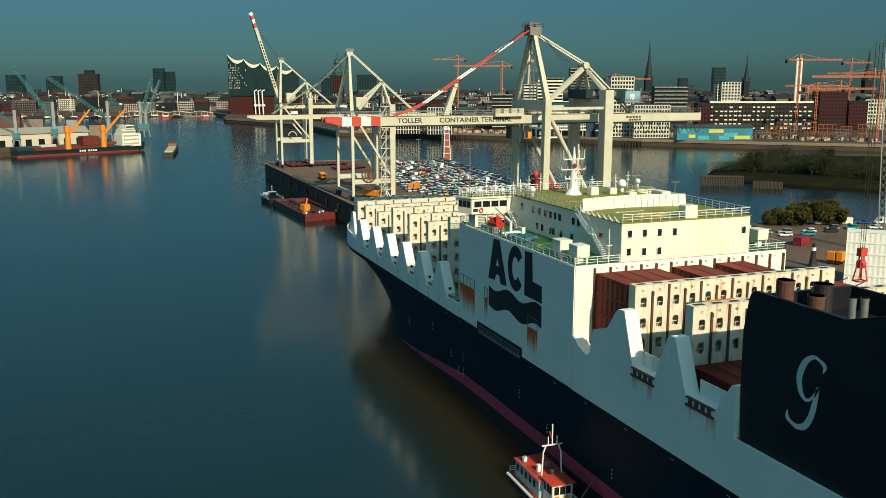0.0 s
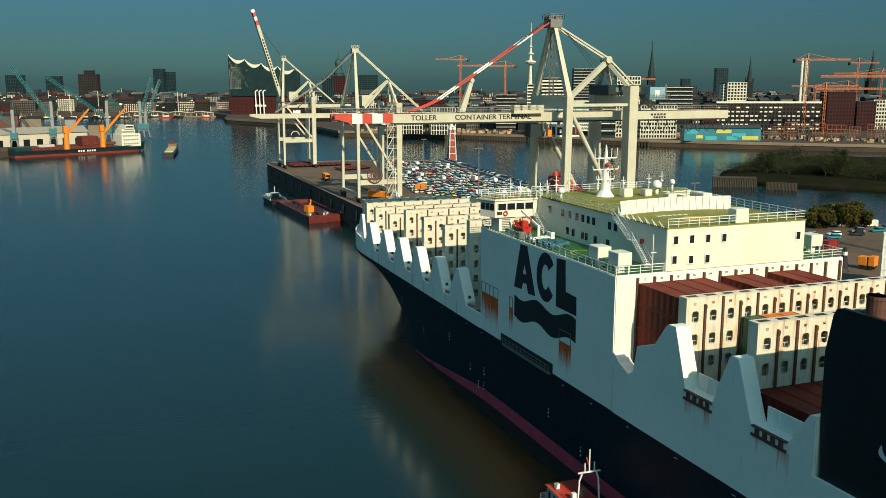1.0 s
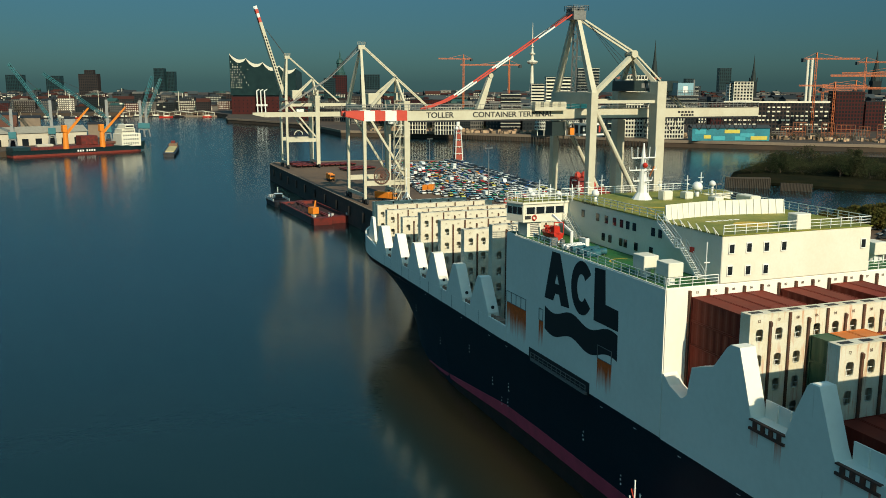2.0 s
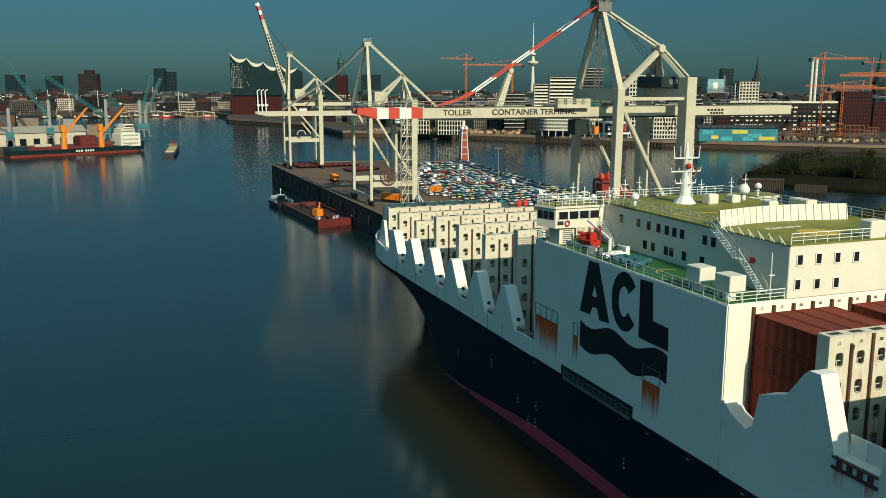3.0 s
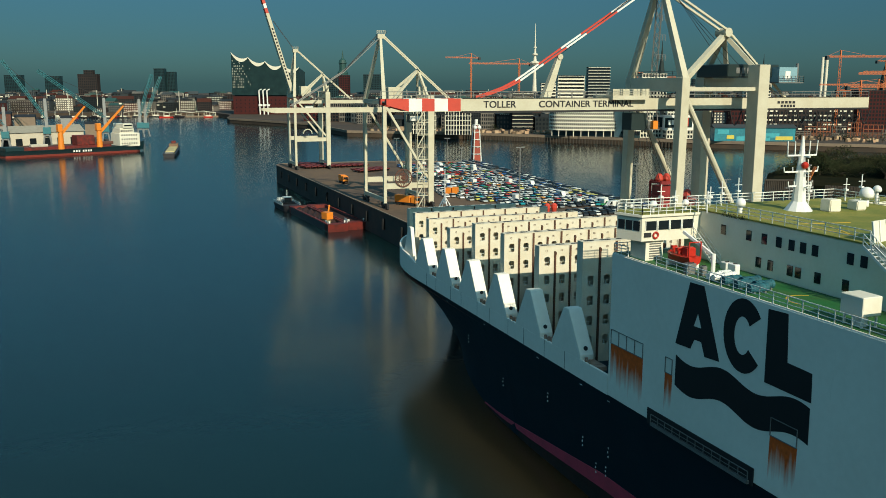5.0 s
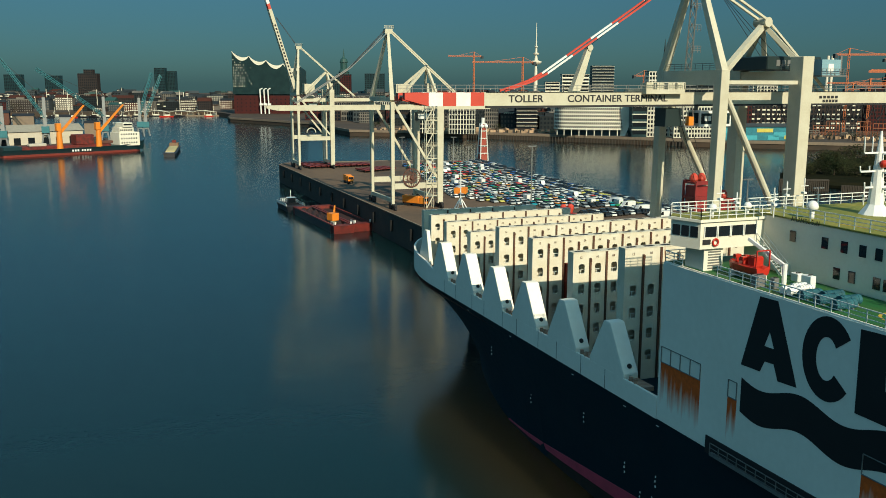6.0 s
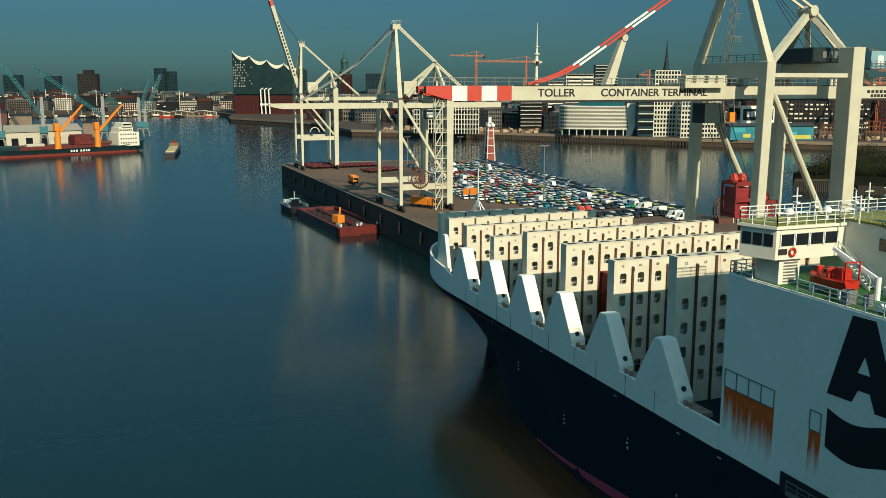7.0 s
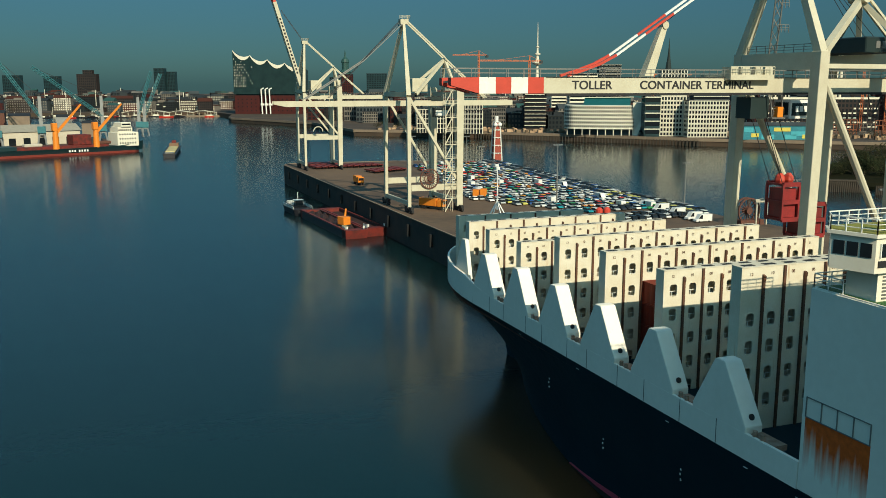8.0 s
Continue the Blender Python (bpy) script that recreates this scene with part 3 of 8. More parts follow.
for yy in (63.0, 53.0):
    bm = bmesh.new()
    box(bm, PORT + 1.7, yy - 2.3, 23.8, PORT + 1.85, yy + 2.1, 25.5)
    for k in (-1.2, 0.4):
        box(bm, PORT + 1.5, yy + k, 23.8, PORT + 1.7, yy + k + 0.12, 25.4)
    part("inner_bulwark", bm, white_hull, ship, "low white plate behind the notch")
    bm = bmesh.new()
    for k in (-1.5, -0.5, 0.5, 1.5):
        tube(bm, (PORT - 0.02, yy + k, 23.1), (PORT - 0.02, yy + k, 23.75), 0.27, 10)
    box(bm, PORT - 0.2, yy - 2.2, 22.85, PORT + 0.2, yy + 2.2, 23.1)
    box(bm, PORT - 0.2, yy - 2.2, 23.75, PORT + 0.2, yy + 2.2, 23.88)
    part("fairlead", bm, rusty_iron, ship, "rusty roller fairlead in a notch of the bulwark")
for yy, w, z0 in ((54.8, 0.5, 21.2), (51.2, 0.7, 18.6), (64.6, 0.5, 21.4), (61.6, 0.4, 20.4)):
    bm = bmesh.new()
    box(bm, PORT - 0.02, yy - w, z0, PORT, yy + w, 22.85)
    part("rust_run", bm, rust_below_fairlead, ship, "rust running down below the fairlead")
for x0, x1 in ((PORT - 0.012, PORT + 0.4), (STBD - 0.4, STBD + 0.012)):
    bm = bmesh.new()
    box(bm, x0, -112, 16.48, x1, 47.8, 22.0)
    part("bulwark", bm, white_hull, ship, "white bulwark plating along the after body")
bm = bmesh.new()
box(bm, PORT + 0.4, -110, 16.5, STBD - 0.4, 78.4, 17.0)
part("after_deck", bm, brown_deck, ship, "red brown painted after deck")

# deckhouse: full-width block with the emblem, and the house on top
bm = bmesh.new()
box(bm, PORT - 0.012, 78.5, 16.48, STBD + 0.012, 116.4, 33.1)
bmesh.ops.bevel(bm, geom=bm.edges, offset=0.12, segments=2, affect="EDGES")
house = part("deckhouse", bm, white_hull, ship, "tall white deckhouse block from side to side")
bm = bmesh.new()
box(bm, PORT + 0.3, 78.8, 33.1, 61.8, 116.0, 33.14)
box(bm, 84.0, 78.8, 33.1, STBD - 0.3, 116.0, 33.14)
box(bm, 61.8, 113.0, 33.1, 84.0, 116.0, 33.14)
part("side_deck", bm, side_green, house, "green painted side deck")
bm = bmesh.new()
box(bm, 61.8, 78.46, 33.1, 84.0, 113.0, 38.3)
bmesh.ops.bevel(bm, geom=bm.edges, offset=0.08, segments=1, affect="EDGES")
upper = part("upper_house", bm, white_house, ship, "white upper house with rust stains")
bm = bmesh.new()
box(bm, 61.7, 78.4, 38.3, 84.1, 113.2, 38.42)
part("helicopter_deck", bm, green_deck, ship, "green painted helicopter and upper deck")

glass = bmesh.new()
box(glass, -0.34, -0.05, -0.48, 0.34, 0.02, 0.48)
pane_y = mesh_of(glass, "window", window_dark)
glass = bmesh.new()
box(glass, -0.05, -0.34, -0.5, 0.02, 0.34, 0.5)
pane_x = mesh_of(glass, "window", window_dark)
fr = bmesh.new()
for a in (-1, 1):
    box(fr, a * 0.38 - 0.05, -0.08, -0.55, a * 0.38 + 0.05, 0.02, 0.55)
    box(fr, -0.43, -0.08, a * 0.52 - 0.05, 0.43, 0.02, a * 0.52 + 0.05)
frame_y = mesh_of(fr, "window_frame", white_rail)
for x, z in ((63.1, 36.9), (65.55, 36.9), (68.05, 36.85), (70.6, 36.8), (63.0, 34.5), (65.55, 34.4), (68.1, 34.35), (82.8, 36.4)):
    w = shared("window", pane_y, upper, (x, 78.44, z))
    shared("window_frame", frame_y, w, (x, 78.44, z)).location = (0, 0, 0)
for y, z in [(y, 36.8) for y in (106.7, 103.0, 100.9, 99.0, 97.4, 96.0, 94.6, 90.7, 89.3)] + [(y, 34.4) for y in (101.5, 99.9, 97.4, 96.4, 94.1, 91.0)]:
    shared("window", pane_x, upper, (61.78, y, z))

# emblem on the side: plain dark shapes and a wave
def emblem(*shapes):
    bm = bmesh.new()
    for shape in shapes:
        ext_x(bm, shape, PORT - 0.05, PORT - 0.014)
    bmesh.ops.remove_doubles(bm, verts=bm.verts, dist=0.001)
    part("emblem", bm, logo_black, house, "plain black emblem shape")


emblem([(102.76, 32.65), (101.4, 32.68), (101.4, 29.9), (101.95, 28.5), (101.77, 27.2), (102.27, 26.15), (104.58, 26.05)],
       [(101.4, 32.68), (100.72, 32.72), (98.1, 26.1), (100.17, 25.95), (100.73, 27.25), (100.8, 28.55), (101.4, 29.9)],
       [(101.95, 28.5), (100.8, 28.55), (100.73, 27.25), (101.77, 27.2)])
emblem([(92.35, 32.6), (90.1, 32.72), (89.85, 28.6), (87.15, 28.5), (87.05, 26.05), (92.3, 26.1)])
arc = []
for i in range(29):
    a = math.radians(38 + 284 * i / 28)
    arc.append([(y, z) for y, z in ((95.2 - 2.55 * math.cos(a), 29.4 + 3.4 * math.sin(a)), (95.3 - 1.05 * math.cos(a), 29.4 + 1.75 * math.sin(a)))])
emblem(*[[p[0], q[0], q[1], p[1]] for p, q in zip(arc, arc[1:])])
bm = bmesh.new()
wave = [(104.4 - 17.3 * i / 40, 23.3 + 0.012 * i - 0.5 * math.cos(math.tau * (102.1 - (104.4 - 17.3 * i / 40)) / 8.9)) for i in range(41)]
loft(bm, [[(PORT - 0.035, y - 0.05 * i / 40, z - 1.55), (PORT - 0.035, y, z + 1.6)] for i, (y, z) in enumerate(wave)], closed=False)
part("emblem", bm, logo_black, house, "black wave stripe emblem")

# rust runs below the side openings
rng = random.Random(4)
for y0, y1, z1, z0 in ((109.9, 115.9, 22.8, 16.7), (104.9, 106.0, 22.6, 17.6), (88.2, 91.2, 21.7, 16.9)):
    bm = bmesh.new()
    ragged = [(y1 + 0.05, z1)] + [(y1 + 0.05 - (y1 - y0 + 0.1) * i / 16, z0 + rng.uniform(0, 0.9)) for i in range(17)] + [(y0 - 0.05, z1)]
    ext_x(bm, ragged, PORT - 0.016, PORT + 0.02)
    part("rust_run", bm, rust_wash("rust_run", z1 + 0.2, z0), house, "orange rust run down the white side")
    bm = bmesh.new()
    for k in range(5 if y1 - y0 > 5 else 2):
        yy = y0 + (y1 - y0) * k / (4 if y1 - y0 > 5 else 1)
        beam(bm, (PORT - 0.06, yy, z1), (PORT - 0.06, yy, z1 + 1.6), 0.07)
    beam(bm, (PORT - 0.06, y0, z1 + 1.6), (PORT - 0.06, y1, z1 + 1.6), 0.07)
    beam(bm, (PORT - 0.06, y0, z1), (PORT - 0.06, y1, z1), 0.07)
    part("side_opening_frame", bm, grey_steel, house)

# stowed accommodation ladder in its slot
ladder = bmesh.new()
box(ladder, PORT - 0.12, 92.8, 16.2, PORT - 0.02, 108.6, 17.9)
slot = part("ladder_slot", ladder, black_steel, house, "dark slot with the stowed accommodation ladder")
bm = bmesh.new()
box(bm, PORT - 0.45, 93.2, 16.3, PORT - 0.12, 107.6, 16.6)
railing(bm, [(PORT - 0.4, 93.2, 16.6), (PORT - 0.4, 107.6, 16.6)], 0.9, 1.2, 2)
part("accommodation_ladder", bm, grey_steel, slot, "grey stowed accommodation ladder")
marks = bmesh.new()
rng = random.Random(8)
for y in (48, 57, 66, 75, 83, 90, 116, 122, 133, 150, 165):
    x = MID - beam_at(y, 15.7) - 0.03
    box(marks, x - 0.03, y, 15.7, x + 0.05, y + 0.5, 15.76)
for y, z in ((118, 9), (119.2, 6), (121.5, 5.5), (124, 8), (96, 10), (88, 7.5), (147, 8), (132, 11), (160, 11), (71, 8)):
    x = MID - beam_at(y, z) - 0.03
    for k in range(3):
        box(marks, x - 0.03, y + 0.1 * (k % 2), z - k * 0.55, x + 0.05, y + 0.14 + 0.1 * (k % 2), z + 0.22 - k * 0.55)
part("hull_marks", marks, white_rail, hull, "small white draught and tug marks", kind="stuff")

# railings round the decks
for pts in ([(PORT + 0.15, 79, 33.1), (PORT + 0.15, 108.5, 33.1)], [(PORT + 0.15, 78.7, 33.1), (61.7, 78.7, 33.1)], [(84.2, 78.7, 33.1), (STBD - 0.15, 78.7, 33.1), (STBD - 0.15, 110, 33.1)],
            [(61.9, 89, 38.42), (61.9, 112.9, 38.42)], [(62, 78.6, 38.42), (83.9, 78.6, 38.42)], [(83.9, 78.6, 38.42), (83.9, 113, 38.42)], [(62, 113, 38.42), (83.9, 113, 38.42)],
            [(PORT + 0.15, 113.5, 33.1), (PORT + 0.15, 116.2, 33.1), (60, 116.2, 33.1)]):
    bm = bmesh.new()
    railing(bm, pts)
    part("railing", bm, white_rail, ship, "white steel railing")
bm = bmesh.new()
beam(bm, (0.7, -0.25, -0.9), (0, 0, 0), 0.08)
beam(bm, (0.7, 0.25, -0.9), (0, 0, 0), 0.08)
net_me = mesh_of(bm, "net_frame", white_rail)
for i in range(7):
    shared("net_frame", net_me, ship, (61.05, 79.25 + i * 1.42, 39.2))

# helicopter deck markings and windscreen
bm = bmesh.new()
loft(bm, [[(70.6 + r * math.cos(i * math.tau / 32), 83.3 + 0.85 * r * math.sin(i * math.tau / 32), 38.43) for i in range(32)] for r in (0.4, 2.4)], caps=False)
part("landing_circle", bm, heli_yellow, ship, "yellow landing circle on the green deck")
bm = bmesh.new()
for i in range(6):
    box(bm, 66.5 + i * 0.9, 86.4 + 0.05 * i, 38.42, 67.1 + i * 0.9, 86.9 + 0.05 * i, 38.44)
part("deck_marking", bm, white_rail, ship)
bm = bmesh.new()
for a, c in (((63.0, 90.5), (66.0, 97.0)), ((64.0, 99), (70.0, 98.2)), ((64.2, 91.5), (63.2, 103)), ((55.6, 97.5), (57.6, 100)), ((57.6, 100), (58.4, 104))):
    beam(bm, (*a, 38.43 if a[0] > 61 else 33.15), (*c, 38.43 if a[0] > 61 else 33.15), 0.18, 0.03)
part("deck_line", bm, heli_yellow, ship)
bm = bmesh.new()
arc = [(62.4 + 18.6 * i / 18, 89.3 + 1.3 * math.sin(math.pi * i / 18)) for i in range(19)]
loft(bm, [[(x, y - 0.25, 38.42), (x, y + 0.05, 40.2), (x, y + 0.15, 40.2), (x, y - 0.15, 38.42)] for x, y in arc])
screen = part("wind_screen", bm, white_house, ship, "curved white wind screen on the helicopter deck")
for x, y in arc:
    bm = bmesh.new()
    beam(bm, (x, y - 0.32, 38.42), (x, y - 0.02, 40.2), 0.09)
    part("screen_rib", bm, white_rail, screen)
bm = bmesh.new()
box(bm, 72.4, 78.5, 38.42, 74.5, 80.0, 40.2)
bmesh.ops.bevel(bm, geom=bm.edges, offset=0.08, segments=1, affect="EDGES")
part("vent_house", bm, white_house, ship, "white vent house on the deck edge")
for x, y, w, d, h in ((74.5, 94.5, 1.5, 1.5, 1.6), (73.6, 104.0, 1.6, 1.4, 1.3), (77.5, 104, 1.4, 1.4, 1.0), (82.0, 96, 1.8, 3.0, 1.2), (86, 98, 2.5, 5, 1.0)):
    bm = bmesh.new()
    zz = 38.42 if x < 84 else 33.1
    box(bm, x, y, zz, x + w, y + d, zz + h)
    bmesh.ops.bevel(bm, geom=bm.edges, offset=0.1, segments=2, affect="EDGES")
    part("deck_locker", bm, white_house, ship, "white locker on the upper deck")

# mast with yards and aerials
bm = bmesh.new()
loft(bm, [[(71.5 + r * math.cos(a), 106.3 + r * math.sin(a), z) for a in [k * math.tau / 10 for k in range(10)]] for z, r in ((38.4, 1.5), (39.4, 0.75), (42.4, 0.5), (44.4, 0.3), (46.2, 0.1))])
mast = part("mast", bm, white_gear, ship, "white signal mast with yards and aerials")
bm = bmesh.new()
for z, w in ((44.2, 2.0), (42.5, 2.3), (41.0, 1.6)):
    beam(bm, (71.5 - w, 106.3, z), (71.5 + w, 106.3, z), 0.16)
    for s in (-1, -0.5, 0.5, 1):
        beam(bm, (71.5 + s * w, 106.3, z), (71.5 + s * w * 1.05, 106.3, z + (1.5 if z > 43 else 0.5)), 0.09)
    beam(bm, (71.5, 105.2, z - 0.1), (71.5, 107.4, z - 0.1), 0.14)
for k in range(8):
    beam(bm, (72.2, 105.6, 39 + k * 0.6), (72.2, 106.3, 39 + k * 0.6), 0.06)
beam(bm, (72.2, 105.6, 38.4), (71.9, 105.8, 43.8), 0.07)
beam(bm, (72.2, 107.0, 38.4), (71.9, 106.8, 43.8), 0.07)
part("yard", bm, white_gear, mast)
bm = bmesh.new()
dome(bm, (71.4, 105.7, 43.2), 0.38, 10, 6, -0.9)
part("signal_ball", bm, lifeboat_red, mast, "red signal ball")
bm = bmesh.new()
beam(bm, (72.6, 106.2, 41.6), (73.2, 106.0, 43.0), 0.5, 0.06)
part("flag", bm, container_orange, mast, "orange flag")
for x, y, z, r in ((81.4, 106.3, 39.75, 0.8), (63.5, 106.3, 39.5, 0.55), (56.0, 111.2, 39.0, 0.45), (87.4, 110, 39.6, 0.5), (60.5, 111.4, 39.0, 0.4)):
    bm = bmesh.new()
    dome(bm, (x, y, z), r)
    tube(bm, (x, y, 38.0), (x, y, z - 0.4 * r), r * 0.4, 8)
    part("radome", bm, white_gear, ship, "white radome on a post", smooth=True)
for x, y in ((59, 111.3), (64.2, 111.8), (66, 112), (68.5, 112.2), (76, 111.5), (79, 112), (83, 110.5), (57.6, 112), (86, 111), (61, 108.5)):
    bm = bmesh.new()
    h = 1.5 + (x * 7.3 % 1.8)
    tube(bm, (x, y, 38.3), (x, y, 38.4 + h), 0.07, 6)
    beam(bm, (x - 0.5, y, 38.2 + h * 0.8), (x + 0.5, y, 38.2 + h * 0.8), 0.07)
    box(bm, x - 0.2, y - 0.2, 38.3 + h * 0.5, x + 0.2, y + 0.2, 38.5 + h * 0.5)
    part("aerial", bm, white_gear, ship, "small white aerial post")

# navigating bridge with its wing
bm = bmesh.new()
ext_z(bm, [(54.1, 110.5), (62.6, 110.5), (84, 110.5), (91.6, 110.5), (92.8, 113.4), (91.6, 114.6), (54.1, 114.6), (52.9, 113.4)], 35.3, 37.85)
bridge = part("navigating_bridge", bm, white_house, ship, "white navigating bridge reaching over the ship's side")
bm = bmesh.new()
ext_z(bm, [(53.9, 110.3), (91.8, 110.3), (93.1, 113.5), (91.8, 114.9), (53.9, 114.9), (52.6, 113.5)], 37.85, 38.1)
part("bridge_roof", bm, white_house, bridge, "white bridge roof slab")
bm = bmesh.new()
ext_z(bm, [(54.1, 110.5), (91.6, 110.5), (92.8, 113.5), (91.6, 114.7), (54.1, 114.7), (52.9, 113.5)], 38.1, 38.13)
part("roof_deck", bm, green_deck, bridge, "green painted roof deck")
bm = bmesh.new()
railing(bm, [(54.0, 110.4, 38.1), (62.5, 110.4, 38.1)], gap=1.0)
railing(bm, [(54.0, 110.4, 38.1), (52.8, 113.4, 38.1), (54.0, 114.7, 38.1), (62, 114.7, 38.1)], gap=1.0)
part("railing", bm, white_rail, bridge)
for k in range(4):
    x = 54.55 + k * 1.62
    bm = bmesh.new()
    box(bm, x, 110.44, 36.45, x + 1.4, 110.52, 37.4)
    w = part("window", bm, window_dark, bridge, "wide dark bridge window")
    bm = bmesh.new()
    for a in (x - 0.06, x + 1.4):
        box(bm, a, 110.38, 36.4, a + 0.08, 110.5, 37.45)
    part("window_frame", bm, white_rail, w)
for k in range(3):
    a, c = Vector((54.1, 110.5, 0)), Vector((52.9, 113.4, 0))
    p, q = a.lerp(c, 0.08 + k * 0.3), a.lerp(c, 0.33 + k * 0.3)
    bm = bmesh.new()
    o = Vector((-0.05, -0.02, 0))
    hexa(bm, [p + o + Vector((0, 0, 36.4)), q + o + Vector((0, 0, 36.4)), q - o + Vector((0, 0, 36.4)), p - o + Vector((0, 0, 36.4)),
              p + o + Vector((0, 0, 37.4)), q + o + Vector((0, 0, 37.4)), q - o + Vector((0, 0, 37.4)), p - o + Vector((0, 0, 37.4))])
    part("window", bm, window_dark, bridge)
bm = bmesh.new()
box(bm, 55.0, 110.9, 33.1, 57.3, 113.6, 35.3)
pillar = part("wing_support", bm, white_house, bridge)
bm = bmesh.new()
for k in range(7):
    box(bm, 55.5, 110.84, 33.3 + k * 0.26, 57.0, 110.9, 33.42 + k * 0.26)
part("louvre", bm, grey_steel, pillar)
bm = bmesh.new()
ring = [(55.9 + 0.32 * math.cos(i * math.tau / 12), 110.4, 35.9 + 0.32 * math.sin(i * math.tau / 12)) for i in range(13)]
for p, q in zip(ring, ring[1:]):
    tube(bm, p, q, 0.1, 6)
part("lifebuoy", bm, lifeboat_red, bridge, "red and white lifebuoy")
bm = bmesh.new()
box(bm, 54.4, 110.4, 35.75, 55.3, 110.5, 36.2)
part("name_board", bm, black_steel, bridge)

# rescue boat, davit, rafts and gear on the side deck
boat = thing("rescue_boat", "red rescue boat in its davit on the side deck", "boat", (58.5, 107, 33.2), kind="")
bm = bmesh.new()
loft(bm, [[(57.0 + dx * w, 105.0 + t * 4.4, 33.7 + dz) for dx, dz in ((-1, 0.75), (-0.8, 0.2), (0, -0.2), (0.8, 0.2), (1, 0.75), (0.7, 0.85), (0, 0.6), (-0.7, 0.85))] for t, w in ((0, 0.75), (0.3, 1.0), (0.7, 0.95), (0.92, 0.5), (1, 0.12))])
part("hull", bm, lifeboat_red, boat, "bright red boat hull")
bm = bmesh.new()
box(bm, 56.5, 105.5, 34.4, 57.5, 106.6, 35.4)
bmesh.ops.bevel(bm, geom=bm.edges, offset=0.12, segments=2, affect="EDGES")
part("console", bm, lifeboat_red, boat)
for y, x in ((106.9, 56.4), (107.5, 57.2), (108.2, 56.7)):
    bm = bmesh.new()
    tube(bm, (x, y, 34.4), (x, y, 35.0), 0.16, 8)
    box(bm, x - 0.3, y - 0.2, 34.9, x + 0.3, y + 0.2, 35.2)
    part("seat", bm, lifeboat_red, boat)
bm = bmesh.new()
for x in (56.3, 57.7):
    beam(bm, (x, 105.1, 34.4), (x, 105.1, 36.0), 0.1)
beam(bm, (56.3, 105.1, 36.0), (57.7, 105.1, 36.0), 0.1)
part("radar_arch", bm, lifeboat_red, boat)
for y in (105.4, 108.4):
    bm = bmesh.new()
    box(bm, 56.2, y, 33.14, 57.8, y + 0.25, 33.75)
    part("cradle", bm, white_gear, boat)
davit = thing("boat_davit", "white slewing davit beside the rescue boat", "davit", (58.2, 103.9, 33.14))
bm = bmesh.new()
tube(bm, (58.2, 103.9, 33.14), (58.2, 103.9, 35.0), 0.22, 10)
part("pedestal", bm, white_gear, davit)
bm = bmesh.new()
beam(bm, (58.2, 103.9, 34.8), (57.2, 107.6, 36.7), 0.24, 0.28)
part("arm", bm, white_gear, davit)
raft_bm = bmesh.new()
tube(raft_bm, (-0.7, 0, 0.45), (0.7, 0, 0.45), 0.3, 12)
for x in (-0.45, -0.15, 0.15, 0.45):
    tube(raft_bm, (x - 0.04, 0, 0.45), (x + 0.04, 0, 0.45), 0.34, 12)
raft_me = mesh_of(raft_bm, "canister", white_gear)
stand = bmesh.new()
box(stand, -0.5, -0.3, 0, -0.4, 0.3, 0.2)
box(stand, 0.4, -0.3, 0, 0.5, 0.3, 0.2)
stand_me = mesh_of(stand, "cradle", grey_steel)
for k in range(4):
    y, x = 101.0 - 0.78 * (k % 2) + 0.5 * (k // 2), 55.8 + 1.7 * (k // 2)
    raft = thing("life_raft", "white life raft canister in a deck cradle", "life raft", (x, y, 33.14), group="life rafts on the side deck")
    shared("canister", raft_me, raft, (x, y, 33.14))
    shared("cradle", stand_me, raft, (x, y, 33.14))
for k in range(5):
    x, y = 56.2 + 1.5 * (k % 2), 99.0 - 0.85 * k
    roll = thing("hose_roll", "teal rolled boarding net lashed on the side deck", "net roll", (x, y, 33.14), group="rolled nets on the side deck")
    bm = bmesh.new()
    tube(bm, (x - 1.0, y, 33.58), (x + 1.0, y, 33.58), 0.42, 14)
    for a in (-0.7, 0.0, 0.7):
        tube(bm, (x + a - 0.05, y, 33.58), (x + a + 0.05, y, 33.58), 0.45, 14)
    part("net", bm, tarp_teal, roll)
    bm = bmesh.new()
    for a in (-0.6, 0.6):
        box(bm, x + a - 0.08, y - 0.4, 33.14, x + a + 0.08, y + 0.4, 33.3)
    part("cradle", bm, grey_steel, roll)
bm = bmesh.new()
arc = [(math.radians(-40 + 150 * i / 16)) for i in range(17)]
loft(bm, [[(58.6 - r * math.sin(a), 91.6 + r * math.cos(a), 33.155) for r in (1.9, 2.15)] for a in arc], closed=False)
part("deck_arc", bm, heli_yellow, house, "yellow arc painted on the green deck")
rng = random.Random(91)
for k, (x, y) in enumerate(((56.2, 103.0), (59.6, 102.6), (55.6, 104.2), (60.6, 104.8))):
    st = thing("deck_locker", ("grey", "white")[k % 2] + " deck locker beside the rail on the side deck", "locker", (x, y, 33.14), group="lockers on the side deck")
    w, d, h = rng.uniform(0.35, 0.8), rng.uniform(0.35, 0.9), rng.uniform(0.5, 1.2)
    bm = bmesh.new()
    box(bm, x - w, y - d, 33.14, x + w * 0.4, y + d * 0.4, 33.14 + h)
    bmesh.ops.bevel(bm, geom=bm.edges, offset=0.06, segments=1, affect="EDGES")
    part("casing", bm, (grey_steel, white_gear)[k % 2], st)
    bm = bmesh.new()
    beam(bm, (x - w * 0.8, y - d * 0.5, 33.14 + h + 0.06), (x + w * 0.2, y - d * 0.5, 33.14 + h + 0.06), 0.08)
    part("handle", bm, black_steel, st)
